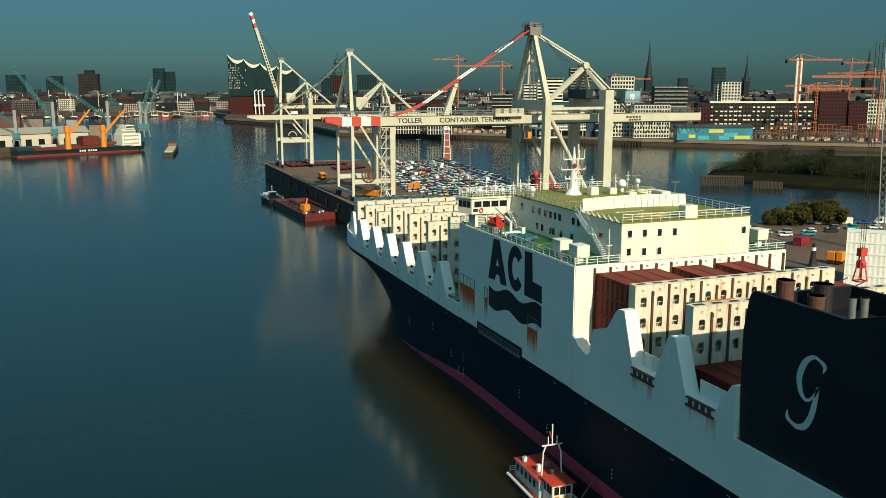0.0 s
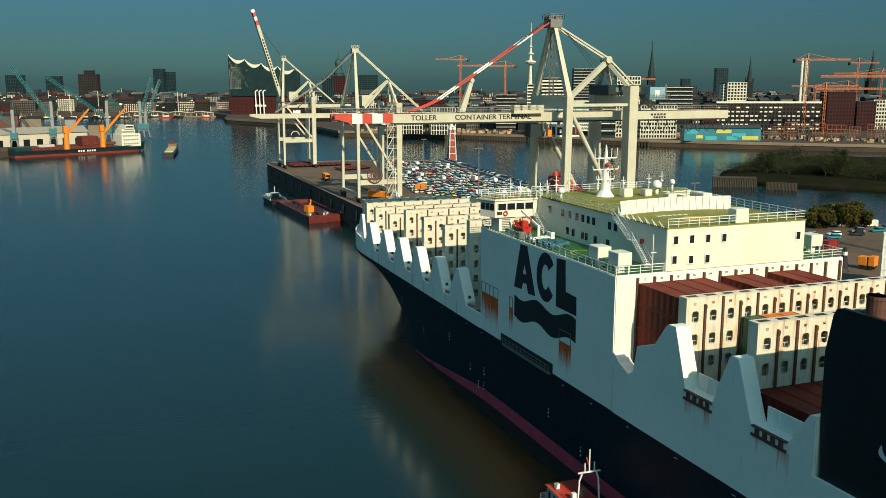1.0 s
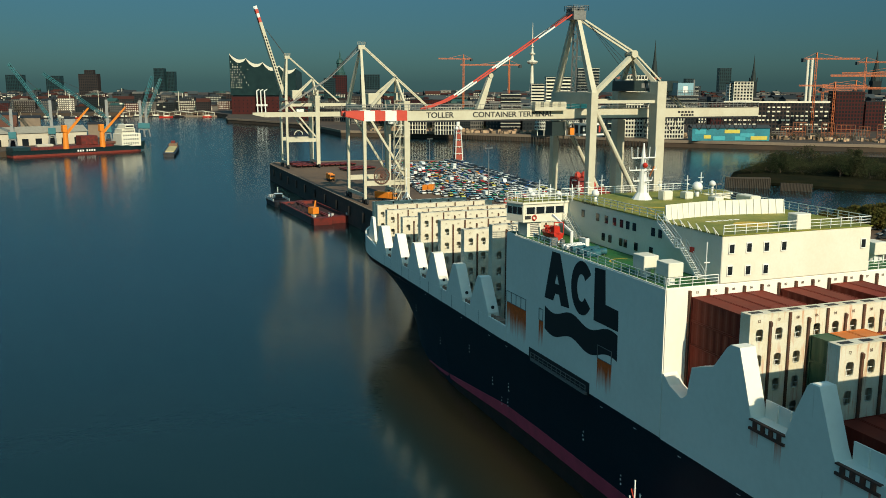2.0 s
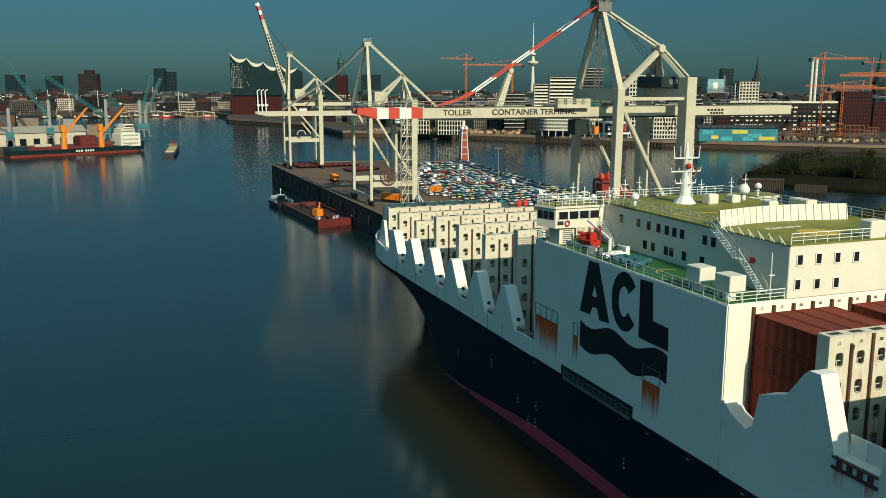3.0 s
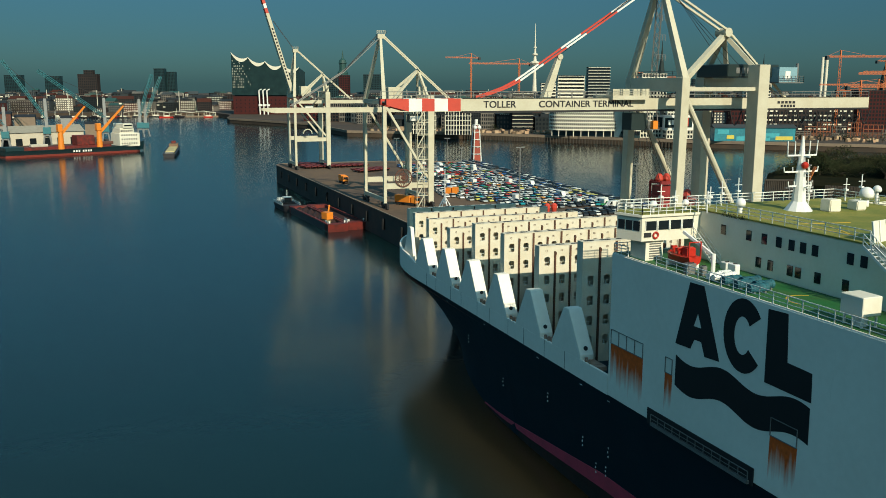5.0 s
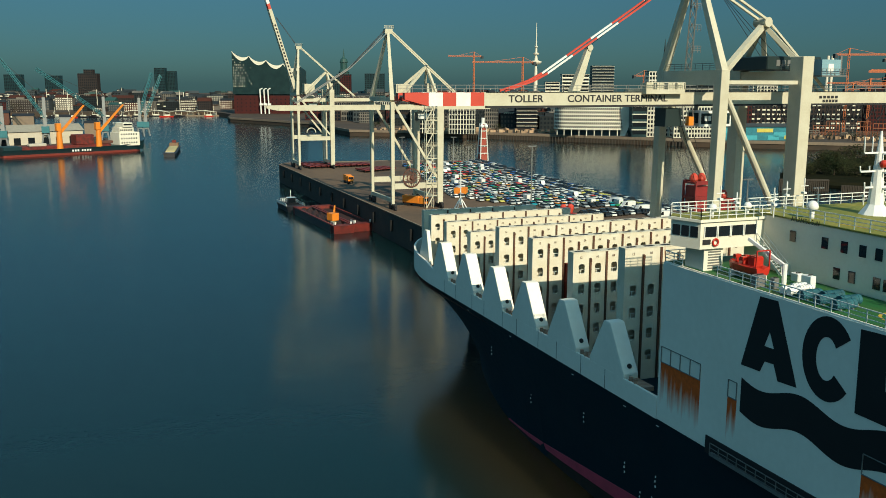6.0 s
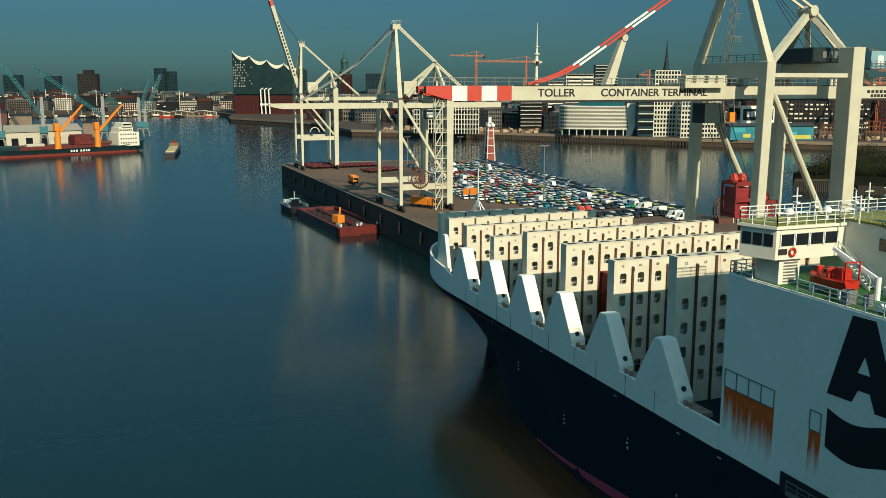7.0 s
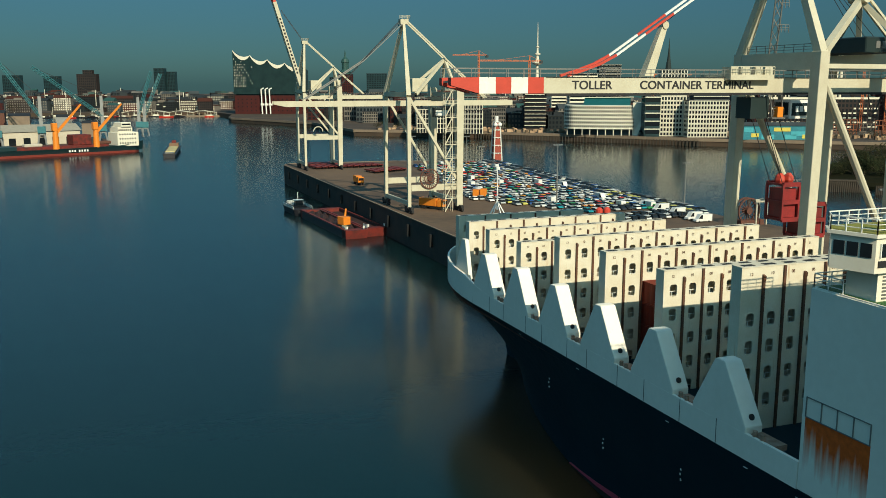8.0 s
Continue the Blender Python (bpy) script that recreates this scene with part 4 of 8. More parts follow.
for x, y in ((55.1, 83.4), (55.3, 79.3), (88.4, 81.4), (88.4, 85.0)):
    cab = thing("vent_box", "white ventilation box on legs by the deck edge", "vent box", (x, y, 33.14), group="white boxes on the side decks")
    bm = bmesh.new()
    box(bm, x, y, 34.05, x + 1.9, y + 2.3, 35.6)
    bmesh.ops.bevel(bm, geom=bm.edges, offset=0.06, segments=1, affect="EDGES")
    part("casing", bm, white_house, cab)
    bm = bmesh.new()
    for a in (0.2, 1.6):
        for c in (0.2, 1.95):
            box(bm, x + a, y + c, 33.14, x + a + 0.15, y + c + 0.15, 34.05)
    part("leg", bm, white_rail, cab, kind="stuff")
    bm = bmesh.new()
    tube(bm, (x + 0.95, y + 1.15, 33.14), (x + 0.95, y + 1.15, 34.05), 0.6, 14)
    part("duct", bm, white_gear, cab, "round white duct")


def stair(p, q, width=0.9):
    bm = bmesh.new()
    p, q = Vector(p), Vector(q)
    for s in (-width / 2, width / 2):
        o = Vector((s, 0, 0))
        beam(bm, p + o, q + o, 0.08, 0.22)
        for h in (0.5, 1.0):
            beam(bm, p + o + Vector((0, 0, h)), q + o + Vector((0, 0, h)), 0.06)
        for i in range(5):
            e = p.lerp(q, i / 4) + o
            beam(bm, e, e + Vector((0, 0, 1.0)), 0.06)
    k = max(2, round(abs(p.z - q.z) / 0.22))
    for i in range(1, k):
        e = p.lerp(q, i / k)
        box(bm, e.x - width / 2, e.y - 0.12, e.z - 0.02, e.x + width / 2, e.y + 0.12, e.z + 0.02)
    part("stairway", bm, white_rail, ship, "white steel outside stairway")


stair((61.2, 110.2, 35.6), (61.2, 106.8, 33.1))
stair((61.2, 88.7, 38.3), (61.2, 85.2, 36.0))
stair((61.2, 84.3, 36.0), (61.2, 81.0, 33.1))
bm = bmesh.new()
box(bm, 60.7, 84.2, 35.92, 61.8, 85.3, 36.0)
railing(bm, [(60.75, 84.2, 36.0), (60.75, 85.3, 36.0)], gap=0.5)
part("stair_landing", bm, white_rail, ship)
bm = bmesh.new()
tube(bm, (60.4, 79.3, 33.1), (60.4, 79.3, 37.6), 0.06, 8)
beam(bm, (60.1, 79.3, 35.4), (60.9, 79.3, 35.4), 0.1)
part("lamp_post", bm, white_rail, ship)
bm = bmesh.new()
box(bm, 61.6, 83.0, 35.7, 61.8, 83.6, 36.3)
part("hose_box", bm, lifeboat_red, ship, "red hose box on the house side")
lettering("ship_name", "ATLANTIC SUN", black_steel, ship, 0.62, Matrix.Translation((61.70, 107.0, 38.18)) @ Matrix(((0, 0, -1, 0), (-1, 0, 0, 0), (0, 1, 0, 0), (0, 0, 0, 1))), width=3.3, label="black ship's name lettering")

# columns and numbers on the after face of the deckhouse
bm = bmesh.new()
box(bm, -0.13, -0.3, 0, 0.13, 0, 12.7)
after_bar = mesh_of(bm, "guide_bar", guide_bar)
for c in range(0, 14):
    ob = shared("guide_bar", after_bar, house, (0, 0, 0))
    ob.location = Vector((57.6 + c * PITCH, 78.5, 20)) - BASE[ship]
for c in range(13):
    k = 6 - c
    lettering("row_number", "%02d" % (abs(k) * 2 - (1 if k < 0 else 0)), guide_bar, house, 0.4, Matrix.Translation((58.5 + c * PITCH, 78.46, 32.3)) @ pose(0, 0, 0, 90))

# funnel
bm = bmesh.new()
ext_x(bm, [(47.35, 21.6), (47.8, 27.4), (47.85, 33.2), (47.3, 36.4), (47.0, 37.0), (46.5, 37.2), (36.0, 37.2), (32.4, 38.4), (24.0, 38.6), (24.0, 17.0), (47.3, 17.0)], 54.95, 55.4)
funnel = part("funnel", bm, funnel_black, ship, "big black slab-sided funnel casing")
bm = bmesh.new()
ext_y(bm, [(55.4, 17.0), (55.4, 36.4), (56.0, 36.7), (67.6, 36.7), (68.0, 36.4), (68.0, 17.0)], 46.6, 47.1)
part("casing_plate", bm, funnel_black, funnel)
for c in ((67.6, 24.4, 17.0, 68.0, 46.6, 36.7), (55.4, 24.0, 17.0, 68.0, 24.4, 38.5), (55.4, 24.4, 34.2, 67.6, 46.6, 34.5)):
    bm = bmesh.new()
    box(bm, *c)
    part("casing_plate", bm, funnel_black, funnel)
for x, y, r, h, m in ((57.0, 44.9, 0.8, 4.0, rusty_iron), (57.0, 41.2, 0.75, 3.4, rusty_iron), (56.6, 37.0, 0.35, 4.2, grey_steel), (57.6, 36.6, 0.35, 4.2, grey_steel), (61.4, 44.5, 0.9, 3.4, black_steel)):
    bm = bmesh.new()
    tube(bm, (x, y, 34.5), (x, y, 34.5 + h), r, 16)
    tube(bm, (x, y, 34.5 + h - 0.3), (x, y, 34.5 + h), r * 1.05, 16)
    part("exhaust_pipe", bm, m, funnel, "rusty exhaust pipe" if m is rusty_iron else "", smooth=False)
# white curled emblem on the funnel side
bm = bmesh.new()
for stroke in (((37.96, 31.9, 0.04), (37.8, 32.5, 0.22), (38.4, 32.9, 0.15), (39.1, 33.0, 0.18), (39.95, 32.3, 0.30), (40.5, 30.9, 0.34), (40.3, 29.6, 0.28), (39.7, 28.95, 0.18), (39.1, 29.15, 0.13), (38.55, 29.9, 0.13), (38.25, 30.5, 0.08)),
               ((38.32, 30.5, 0.14), (38.6, 28.9, 0.28), (38.95, 27.5, 0.31), (39.55, 26.5, 0.31), (40.35, 26.15, 0.25), (41.1, 26.3, 0.18), (41.6, 26.65, 0.24), (41.62, 27.3, 0.04))):
    loops = []
    fine = []
    for i in range(len(stroke) - 1):
        p0, p1, p2, p3 = (Vector(stroke[min(max(i + o, 0), len(stroke) - 1)]) for o in (-1, 0, 1, 2))
        for j in range(6):
            t = j / 6
            fine.append(tuple(0.5 * (2 * p1 + (p2 - p0) * t + (2 * p0 - 5 * p1 + 4 * p2 - p3) * t * t + (3 * p1 - p0 - 3 * p2 + p3) * t ** 3)))
    stroke = fine + [stroke[-1]]
    for i, (y, z, w) in enumerate(stroke):
        a, c = stroke[max(i - 1, 0)], stroke[min(i + 1, len(stroke) - 1)]
        d = Vector((0, c[0] - a[0], c[1] - a[1])).normalized()
        nrm = Vector((0, -d.z, d.y)) * w
        p = Vector((54.92, y, z))
        loops.append([p + nrm, p - nrm])
    loft(bm, loops, closed=False)
part("funnel_emblem", bm, funnel_white, funnel, "plain white curled emblem")


# containers on board and ashore
def container_mesh(length, material):
    """Corrugated steel box along y, with corner posts and frame, its foot at the origin."""
    bm = bmesh.new()
    w, h = 2.44, 2.59
    for s in (0, 1):
        side, x = [], (0.06 if s == 0 else w - 0.06)
        k = int(length / 0.28)
        for i in range(k + 1):
            y = 0.12 + (length - 0.24) * i / k
            o = 0.05 * (1 if (i % 4) in (0, 1) else 0) * (1 if s == 0 else -1)
            side.append((x + o, y))
        loft(bm, [[(x2, y, 0.15), (x2, y, h - 0.12)] for x2, y in side], closed=False)
    box(bm, 0.08, 0.05, 0.12, w - 0.08, 0.1, h - 0.1)
    box(bm, 0.08, length - 0.1, 0.12, w - 0.08, length - 0.05, h - 0.1)
    box(bm, 0.03, 0.03, h - 0.1, w - 0.03, length - 0.03, h - 0.04)
    for x in (0, w - 0.16):
        for y in (0, length - 0.16):
            box(bm, x, y, 0, x + 0.16, y + 0.16, h)
        box(bm, x, 0.16, 0, x + 0.16, length - 0.16, 0.16)
        box(bm, x, 0.16, h - 0.12, x + 0.16, length - 0.16, h)
    for y in (0, length - 0.12):
        box(bm, 0.16, y, h - 0.12, w - 0.16, y + 0.12, h)
        box(bm, 0.16, y, 0, w - 0.16, y + 0.12, 0.16)
    for k in range(4):
        tube(bm, (0.5 + k * 0.48, 0.02, 0.2), (0.5 + k * 0.48, 0.02, h - 0.2), 0.03, 5)
    return mesh_of(bm, "container_box", material)


def container(me, at, label, rot=0.0, group=""):
    ob = tagged(new("shipping_container", me), label, "container", group)
    ob.location, ob.rotation_euler = place(at), (0, 0, rot)
    if at[2] > 15:
        ob.scale = SHIP_SCALE
    return ob


short_red = container_mesh(7.6, container_red)
long_red = container_mesh(9.3, container_red)
short_green, short_orange = container_mesh(9.0, container_green), container_mesh(9.0, container_orange)
RED = "brown red corrugated shipping container in the ship's stack"
for c in (0, 1, 2, 3, 5, 6, 8, 9):
    for k in range(4):
        container(short_red, (57.65 + c * PITCH, 70.55, 21.65 + 2.61 * k), RED, group="containers in front of the deckhouse")
for c in range(3, 13):
    me = {3: short_green, 4: short_orange, 5: short_orange}.get(c, short_red)
    for k in range(3):
        container(me, (57.65 + c * PITCH, 59.85, 22.0 + 2.61 * k), {short_green: "dark green shipping container in the ship's stack", short_orange: "orange shipping container in the ship's stack"}.get(me, RED), group="containers in the second bay")
for c in range(0, 13):
    for k in range(3):
        container(long_red, (57.65 + c * PITCH, 48.95, 18.0 + 2.61 * k), RED, group="containers in the third bay")
for k in range(4):
    container(long_red, (62.8, 139.75, 15.5 + 2.61 * k), RED, group="containers on the foredeck")
for c in (0, 1):
    container(long_red, (72.8 + c * PITCH, 129.0, 15.5), RED, group="containers on the foredeck")


# ---- ship-to-shore gantry cranes ----
def striped(p, q, w, h, bands, parent, name, mats):
    """A girder in alternating painted lengths; bands: shares of its length."""
    p, q = Vector(p), Vector(q)
    at = 0.0
    for i, k in enumerate(bands):
        bm = bmesh.new()
        beam(bm, p.lerp(q, at), p.lerp(q, at + k), w, h)
        part(name, bm, mats[i % len(mats)], parent)
        at += k


def bogie(bm, x, y, z=QZ):
    """Rail wheels under a crane leg."""
    beam(bm, (x, y - 3.2, z + 1.6), (x, y + 3.2, z + 1.6), 0.9, 0.8)
    for s in (-2.2, 2.2):
        beam(bm, (x, y + s - 1.4, z + 0.8), (x, y + s + 1.4, z + 0.8), 0.7, 0.7)
        for k in (-0.8, 0.8):
            tube(bm, (x - 0.3, y + s + k, z + 0.36), (x + 0.3, y + s + k, z + 0.36), 0.36, 12)


def cabling(bm, x0, x1, y, z, n, drop=2.6):
    """Festoon cable hanging in loops below the girder."""
    for i in range(n):
        a, c = x0 + (x1 - x0) * i / n, x0 + (x1 - x0) * (i + 1) / n
        pts = [(a + (c - a) * k / 6, y, z - drop * math.sin(math.pi * k / 6)) for k in range(7)]
        for p, q in zip(pts, pts[1:]):
            beam(bm, p, q, 0.12)


# --- the crane that works the ship: wide lettered boom, lowered ---
XA, XB, Y0, Y1, YB = 92.9, 109.4, 152.7, 168.0, 160.0
crane = thing("gantry_crane", "cream container gantry crane with a lowered red-banded boom", "crane", (101, 160, 5.5), group="quay cranes")
crane.location, crane.scale = (99.2, 166.0, 5.4), (0.93, 1.15, 0.981)
for x, y, w, top in ((XA, Y0 + 0.9, 1.5, 53.6), (XA, Y1 - 0.9, 1.4, 53.6), (XB, Y0 + 1.2, 2.3, 55.8), (XB, Y1 - 1.2, 2.1, 55.8)):
    bm = bmesh.new()
    beam(bm, (x - (0.6 if x == XA else 0), y, QZ + 1.6), (x, y, top), w * 0.9, w, w * 1.02, w * 1.1)
    bmesh.ops.bevel(bm, geom=bm.edges, offset=0.05, segments=1, affect="EDGES")
    leg = part("leg", bm, cream, crane)
    bm = bmesh.new()
    bogie(bm, x, y)
    part("bogie", bm, rusty_iron, leg, "rusty wheel bogie")
for x, w in ((XA, 1.5), (XB, 1.7)):
    bm = bmesh.new()
    beam(bm, (x, Y0 + 1.7, 52.4), (x, Y1 - 1.7, 52.4), w, 2.3)
    part("portal_beam", bm, cream, crane)
    bm = bmesh.new()
    beam(bm, (x, Y0 + 1.9, 18.5), (x, Y1 - 1.9, 18.5), w * 0.8, 1.6)
    part("sill_beam", bm, cream, crane)
    bm = bmesh.new()
    railing(bm, [(x, Y0 + 2, 53.6), (x, Y1 - 2, 53.6)])
    part("railing", bm, grey_steel, crane)
for y in (Y0 + 0.9, Y1 - 0.9):
    bm = bmesh.new()
    beam(bm, (XA + 0.8, y, 51.7), (XB - 1.2, y, 51.7), 0.55, 0.6)
    part("cross_tie", bm, cream, crane)
    bm = bmesh.new()
    tube(bm, (XA + 0.6, y, 50.2), (XB - 0.6, y, 25.2), 0.5, 10)
    part("brace", bm, cream, crane)
    # main mast leg of the tower
    bm = bmesh.new()
    beam(bm, (XA, y, 53.4), (92.6, 160 + (0.7 if y > 160 else -0.7), 68.6), 1.3, 1.1, 0.9, 0.8)
    part("tower_leg", bm, cream, crane)
    bm = bmesh.new()
    if y < 160:
        beam(bm, (XA + 0.4, y, 53.4), (107.2, 160.2, 61.0), 0.85, 0.95)
    else:
        beam(bm, (XB, y, 53.4), (107.3, 160.6, 61.0), 0.9, 0.9)
    part("back_strut", bm, cream, crane)
    bm = bmesh.new()
    beam(bm, (107.4, 160.4, 61.3), (110.4, 160 + (2.5 if y > 160 else -4.2), 55.2), 0.7, 0.7)
    part("back_strut", bm, cream, crane)
bm = bmesh.new()
box(bm, 91.2, 158.6, 68.2, 94.2, 161.4, 70.0)
railing(bm, [(90.9, 158.4, 70.0), (94.6, 158.4, 70.0), (94.6, 161.6, 70.0), (90.9, 161.6, 70.0), (90.9, 158.4, 70.0)], gap=0.9)
for x in (91.6, 93.4):
    tube(bm, (x, 159, 70.3), (x, 161, 70.3), 0.6, 12)
part("tower_head", bm, grey_steel, crane, "sheave platform at the tower head")
bm = bmesh.new()
lattice(bm, (94.5, 163, 53.6), (93.2, 160.6, 68.4), 0.9, 1.6, 0.09)
for k in range(4):
    railing(bm, [(93.5, 161.4 + k * 0.2, 56.5 + k * 3.4), (95.5, 161.4 + k * 0.2, 56.5 + k * 3.4)], gap=0.6)
part("ladder", bm, grey_steel, crane, "caged ladder up the tower")
# girder and boom: two box girders side by side, end to end
for y in (158.7, 161.3):
    near = y < 160
    bm = bmesh.new()
    beam(bm, (53.2, y, 49.2), (141.3, y, 49.2), 0.9, 1.95)
    part("boom_girder", bm, cream, crane, "long cream box girder of the boom")
    striped((44.1, y, 49.2), (53.2, y, 49.2), 0.9, 1.95, (0.25, 0.24, 0.26, 0.25), crane, "boom_band", (white_rail, red_paint))
    bm = bmesh.new()
    hexa(bm, [(40.3, y - 0.4, 49.2), (44.1, y - 0.45, 48.23), (44.1, y + 0.45, 48.23), (40.3, y + 0.4, 49.2), (40.3, y - 0.4, 50.1), (44.1, y - 0.45, 50.17), (44.1, y + 0.45, 50.17), (40.3, y + 0.4, 50.1)])
    part("boom_nose", bm, red_paint, crane, "red tapered boom nose")
    bm = bmesh.new()
    railing(bm, [(40.6, y + (-0.55 if near else 0.55), 50.17), (141, y + (-0.55 if near else 0.55), 50.17)], gap=2.4, bars=2)
    part("railing", bm, grey_steel, crane)
bm = bmesh.new()
for i in range(24):
    box(bm, 40.5 + i * 4.4, 159.1, 49.5, 41.0 + i * 4.4, 160.9, 49.75)
part("cross_member", bm, cream, crane, kind="stuff")
bm = bmesh.new()
for a, c in (((69.9, 160, 50.0), (72.5, 160, 56.8)),):
    beam(bm, a, c, 1.2, 1.4, 0.7, 0.8)
tube(bm, (72.5, 159.5, 56.9), (72.5, 160.5, 56.9), 0.5, 12)
part("boom_hoist_strut", bm, cream, crane)
for y in (159.2, 160.8):
    bm = bmesh.new()
    sag = [(57.2, 50.4), (59.4, 51.0), (62.2, 51.9), (64.6, 53.0)]
    for p, q in zip(sag, sag[1:]):
        beam(bm, (p[0], y, p[1]), (q[0], y, q[1]), 0.26, 0.32)
    part("stay_foot", bm, red_paint, crane, "red slack lower end of the stay")
    striped((64.6, y, 53.0), (92.0, y, 69.7), 0.2, 0.28, (0.16, 0.16, 0.14, 0.22, 0.14, 0.18), crane, "forestay", (white_rail, red_paint))
    bm = bmesh.new()
    beam(bm, (93.5, y, 68.6), (107.2, y, 61.8), 0.3, 0.36)
    beam(bm, (107.6, y, 61.4), (121.5, y, 50.0), 0.3, 0.36)
    part("backstay", bm, cream, crane)
bm = bmesh.new()
for k in range(3):
    beam(bm, (93.2, 159.4 + 0.5 * k, 69.8), (108.5 + 2 * k, 161, 55.4), 0.06)
    beam(bm, (92.2, 159.4 + 0.5 * k, 70.6), (72.8, 160, 57.3), 0.06)
part("rope", bm, black_steel, crane, kind="stuff")
bm = bmesh.new()
tube(bm, (107.2, 159.0, 61.5), (107.2, 161.6, 61.5), 0.8, 14)
part("stay_pin", bm, cream, crane)
bm = bmesh.new()
box(bm, 106.6, 158.2, 53.7, 118.4, 165.8, 56.0)
bmesh.ops.bevel(bm, geom=bm.edges, offset=0.15, segments=1, affect="EDGES")
mh = part("machinery_house", bm, dark_sheet, crane, "dark green machinery house")
for i in range(6):
    bm = bmesh.new()
    box(bm, 108.5 + i * 1.2, 158.14, 54.4, 109.3 + i * 1.2, 158.2, 55.4)
    part("panel", bm, grey_steel, mh)
bm = bmesh.new()
box(bm, 116.8, 156.6, 52.9, 121.0, 159.4, 55.5)
el = part("electrical_house", bm, blue_house, crane, "pale blue electrical house on a platform")
bm = bmesh.new()
box(bm, 116.2, 156.0, 52.7, 122.0, 160.0, 52.9)
railing(bm, [(116.2, 156, 52.9), (122, 156, 52.9), (122, 160, 52.9)], gap=1)
tube(bm, (121.4, 157, 52.9), (121.4, 157, 56.2), 0.25, 10)
part("platform", bm, grey_steel, el)
bm = bmesh.new()
box(bm, 118.2, 156.55, 53.4, 119.4, 156.6, 54.8)
part("panel", bm, white_rail, el)
bm = bmesh.new()
box(bm, 53.5, 158.1, 47.9, 141, 158.5, 48.22)
part("trolley_rail", bm, black_steel, crane, "dark trolley rail below the girder")
bm = bmesh.new()
box(bm, 53.5, 158.14, 50.18, 141, 158.4, 50.25)
part("cable_tray", bm, black_steel, crane)
# trolley, driver's cab and spreader ropes
bm = bmesh.new()
box(bm, 81.5, 157.2, 49.9, 89.0, 162.8, 50.6)
for x in (82, 84, 86.2, 88):
    box(bm, x, 157.8, 50.6, x + 1.3, 159.4, 51.6)
railing(bm, [(81.5, 157.2, 50.6), (89, 157.2, 50.6)], gap=0.8)
part("trolley", bm, cream, crane)
bm = bmesh.new()
box(bm, 92.4, 157.4, 44.7, 98.8, 160.2, 47.2)
cab = part("driver_cab", bm, white_rail, crane, "driver's cab under the trolley")
bm = bmesh.new()
box(bm, 92.7, 157.34, 45.1, 98.5, 157.4, 46.8)
box(bm, 92.34, 157.7, 45.2, 92.4, 159.9, 46.9)
part("window", bm, glass_cab, cab)
bm = bmesh.new()
for k in range(4):
    box(bm, 93.3 + k * 0.75, 157.3, 45.6, 93.85 + k * 0.75, 157.34, 46.4)
part("painted_bar", bm, white_rail, cab, kind="stuff")
bm = bmesh.new()
box(bm, 97.3, 157.3, 45.3, 97.7, 157.34, 46.7)
part("stripe", bm, red_paint, cab, "red stripe on the cab panel")
bm = bmesh.new()
box(bm, 86.6, 158.6, 44.7, 89.8, 161.2, 47.6)
part("rope_winch_box", bm, dark_sheet, crane)
bm = bmesh.new()
railing(bm, [(90, 158, 45.0), (92, 158, 45.0)], gap=0.6)
beam(bm, (89.4, 158, 44.8), (92.2, 158, 44.8), 1.0, 0.15)
for x in (89.8, 91.8):
    beam(bm, (x, 158, 44.9), (x - 0.5, 158, 47.9), 0.14)
part("cab_platform", bm, grey_steel, crane)
bm = bmesh.new()
box(bm, 90.4, 157.6, 44.9, 91.4, 158.4, 46.3)
part("access_hatch", bm, orange_paint, crane)
# dark red spreader gear hanging from the trolley on its ropes
gear = thing("spreader_gear", "dark red spreader gear hanging below the trolley", "spreader", (97, 160, 30), true=True)
gear.location, gear.scale = (95.48, 166.0, 29.43), (0.93, 1.15, 0.981)
for x0, x1, z0, z1 in ((93.4, 96.4, 30.4, 35.4), (97.2, 99.0, 27.8, 33.2), (99.4, 101.6, 27.8, 32.4)):
    bm = bmesh.new()
    for x in (x0, x1):
        for y in (158.6, 161.4):
            beam(bm, (x, y, z0), (x, y, z1), 0.3)
    for z in (z0, (z0 + z1) / 2, z1):
        for y in (158.6, 161.4):
            beam(bm, (x0, y, z), (x1, y, z), 0.35, 0.6)
        for x in (x0, x1):
            beam(bm, (x, 158.6, z), (x, 161.4, z), 0.3)
    box(bm, x0 + 0.2, 158.9, z0 + 0.3, x1 - 0.2, 161.1, z1 - 0.6)
    part("spreader_unit", bm, hopper_red, gear, "dark red framed box")
for x, z in ((94.2, 35.4), (95.8, 35.4), (98.2, 33.2), (100.6, 32.4)):
    bm = bmesh.new()
    loft(bm, [[(x + w * math.cos(a), 160 + w * math.sin(a), z + dz) for a in [k * math.tau / 8 for k in range(8)]] for dz, w in ((0, 0.5), (0.5, 0.7), (1.1, 0.6), (1.5, 0.25))])
    part("head", bm, red_paint, gear, "bright red head")
for x in (93.6, 96.2):
    for y in (158.9, 161.1):
        bm = bmesh.new()
        beam(bm, (x, y, 35.4), (x - 6.5, y, 49.9), 0.07)
        part("rope", bm, black_steel, gear)
bm = bmesh.new()
cabling(bm, 107, 141, 157.6, 47.9, 13)
part("festoon_cable", bm, black_steel, crane, "black festoon cable hanging in loops")
for y in (162.5,):
    bm = bmesh.new()
    beam(bm, (97, 163.4, 46.4), (97, 163.4, 47.9), 0.5)
    part("cable_hanger", bm, grey_steel, crane)
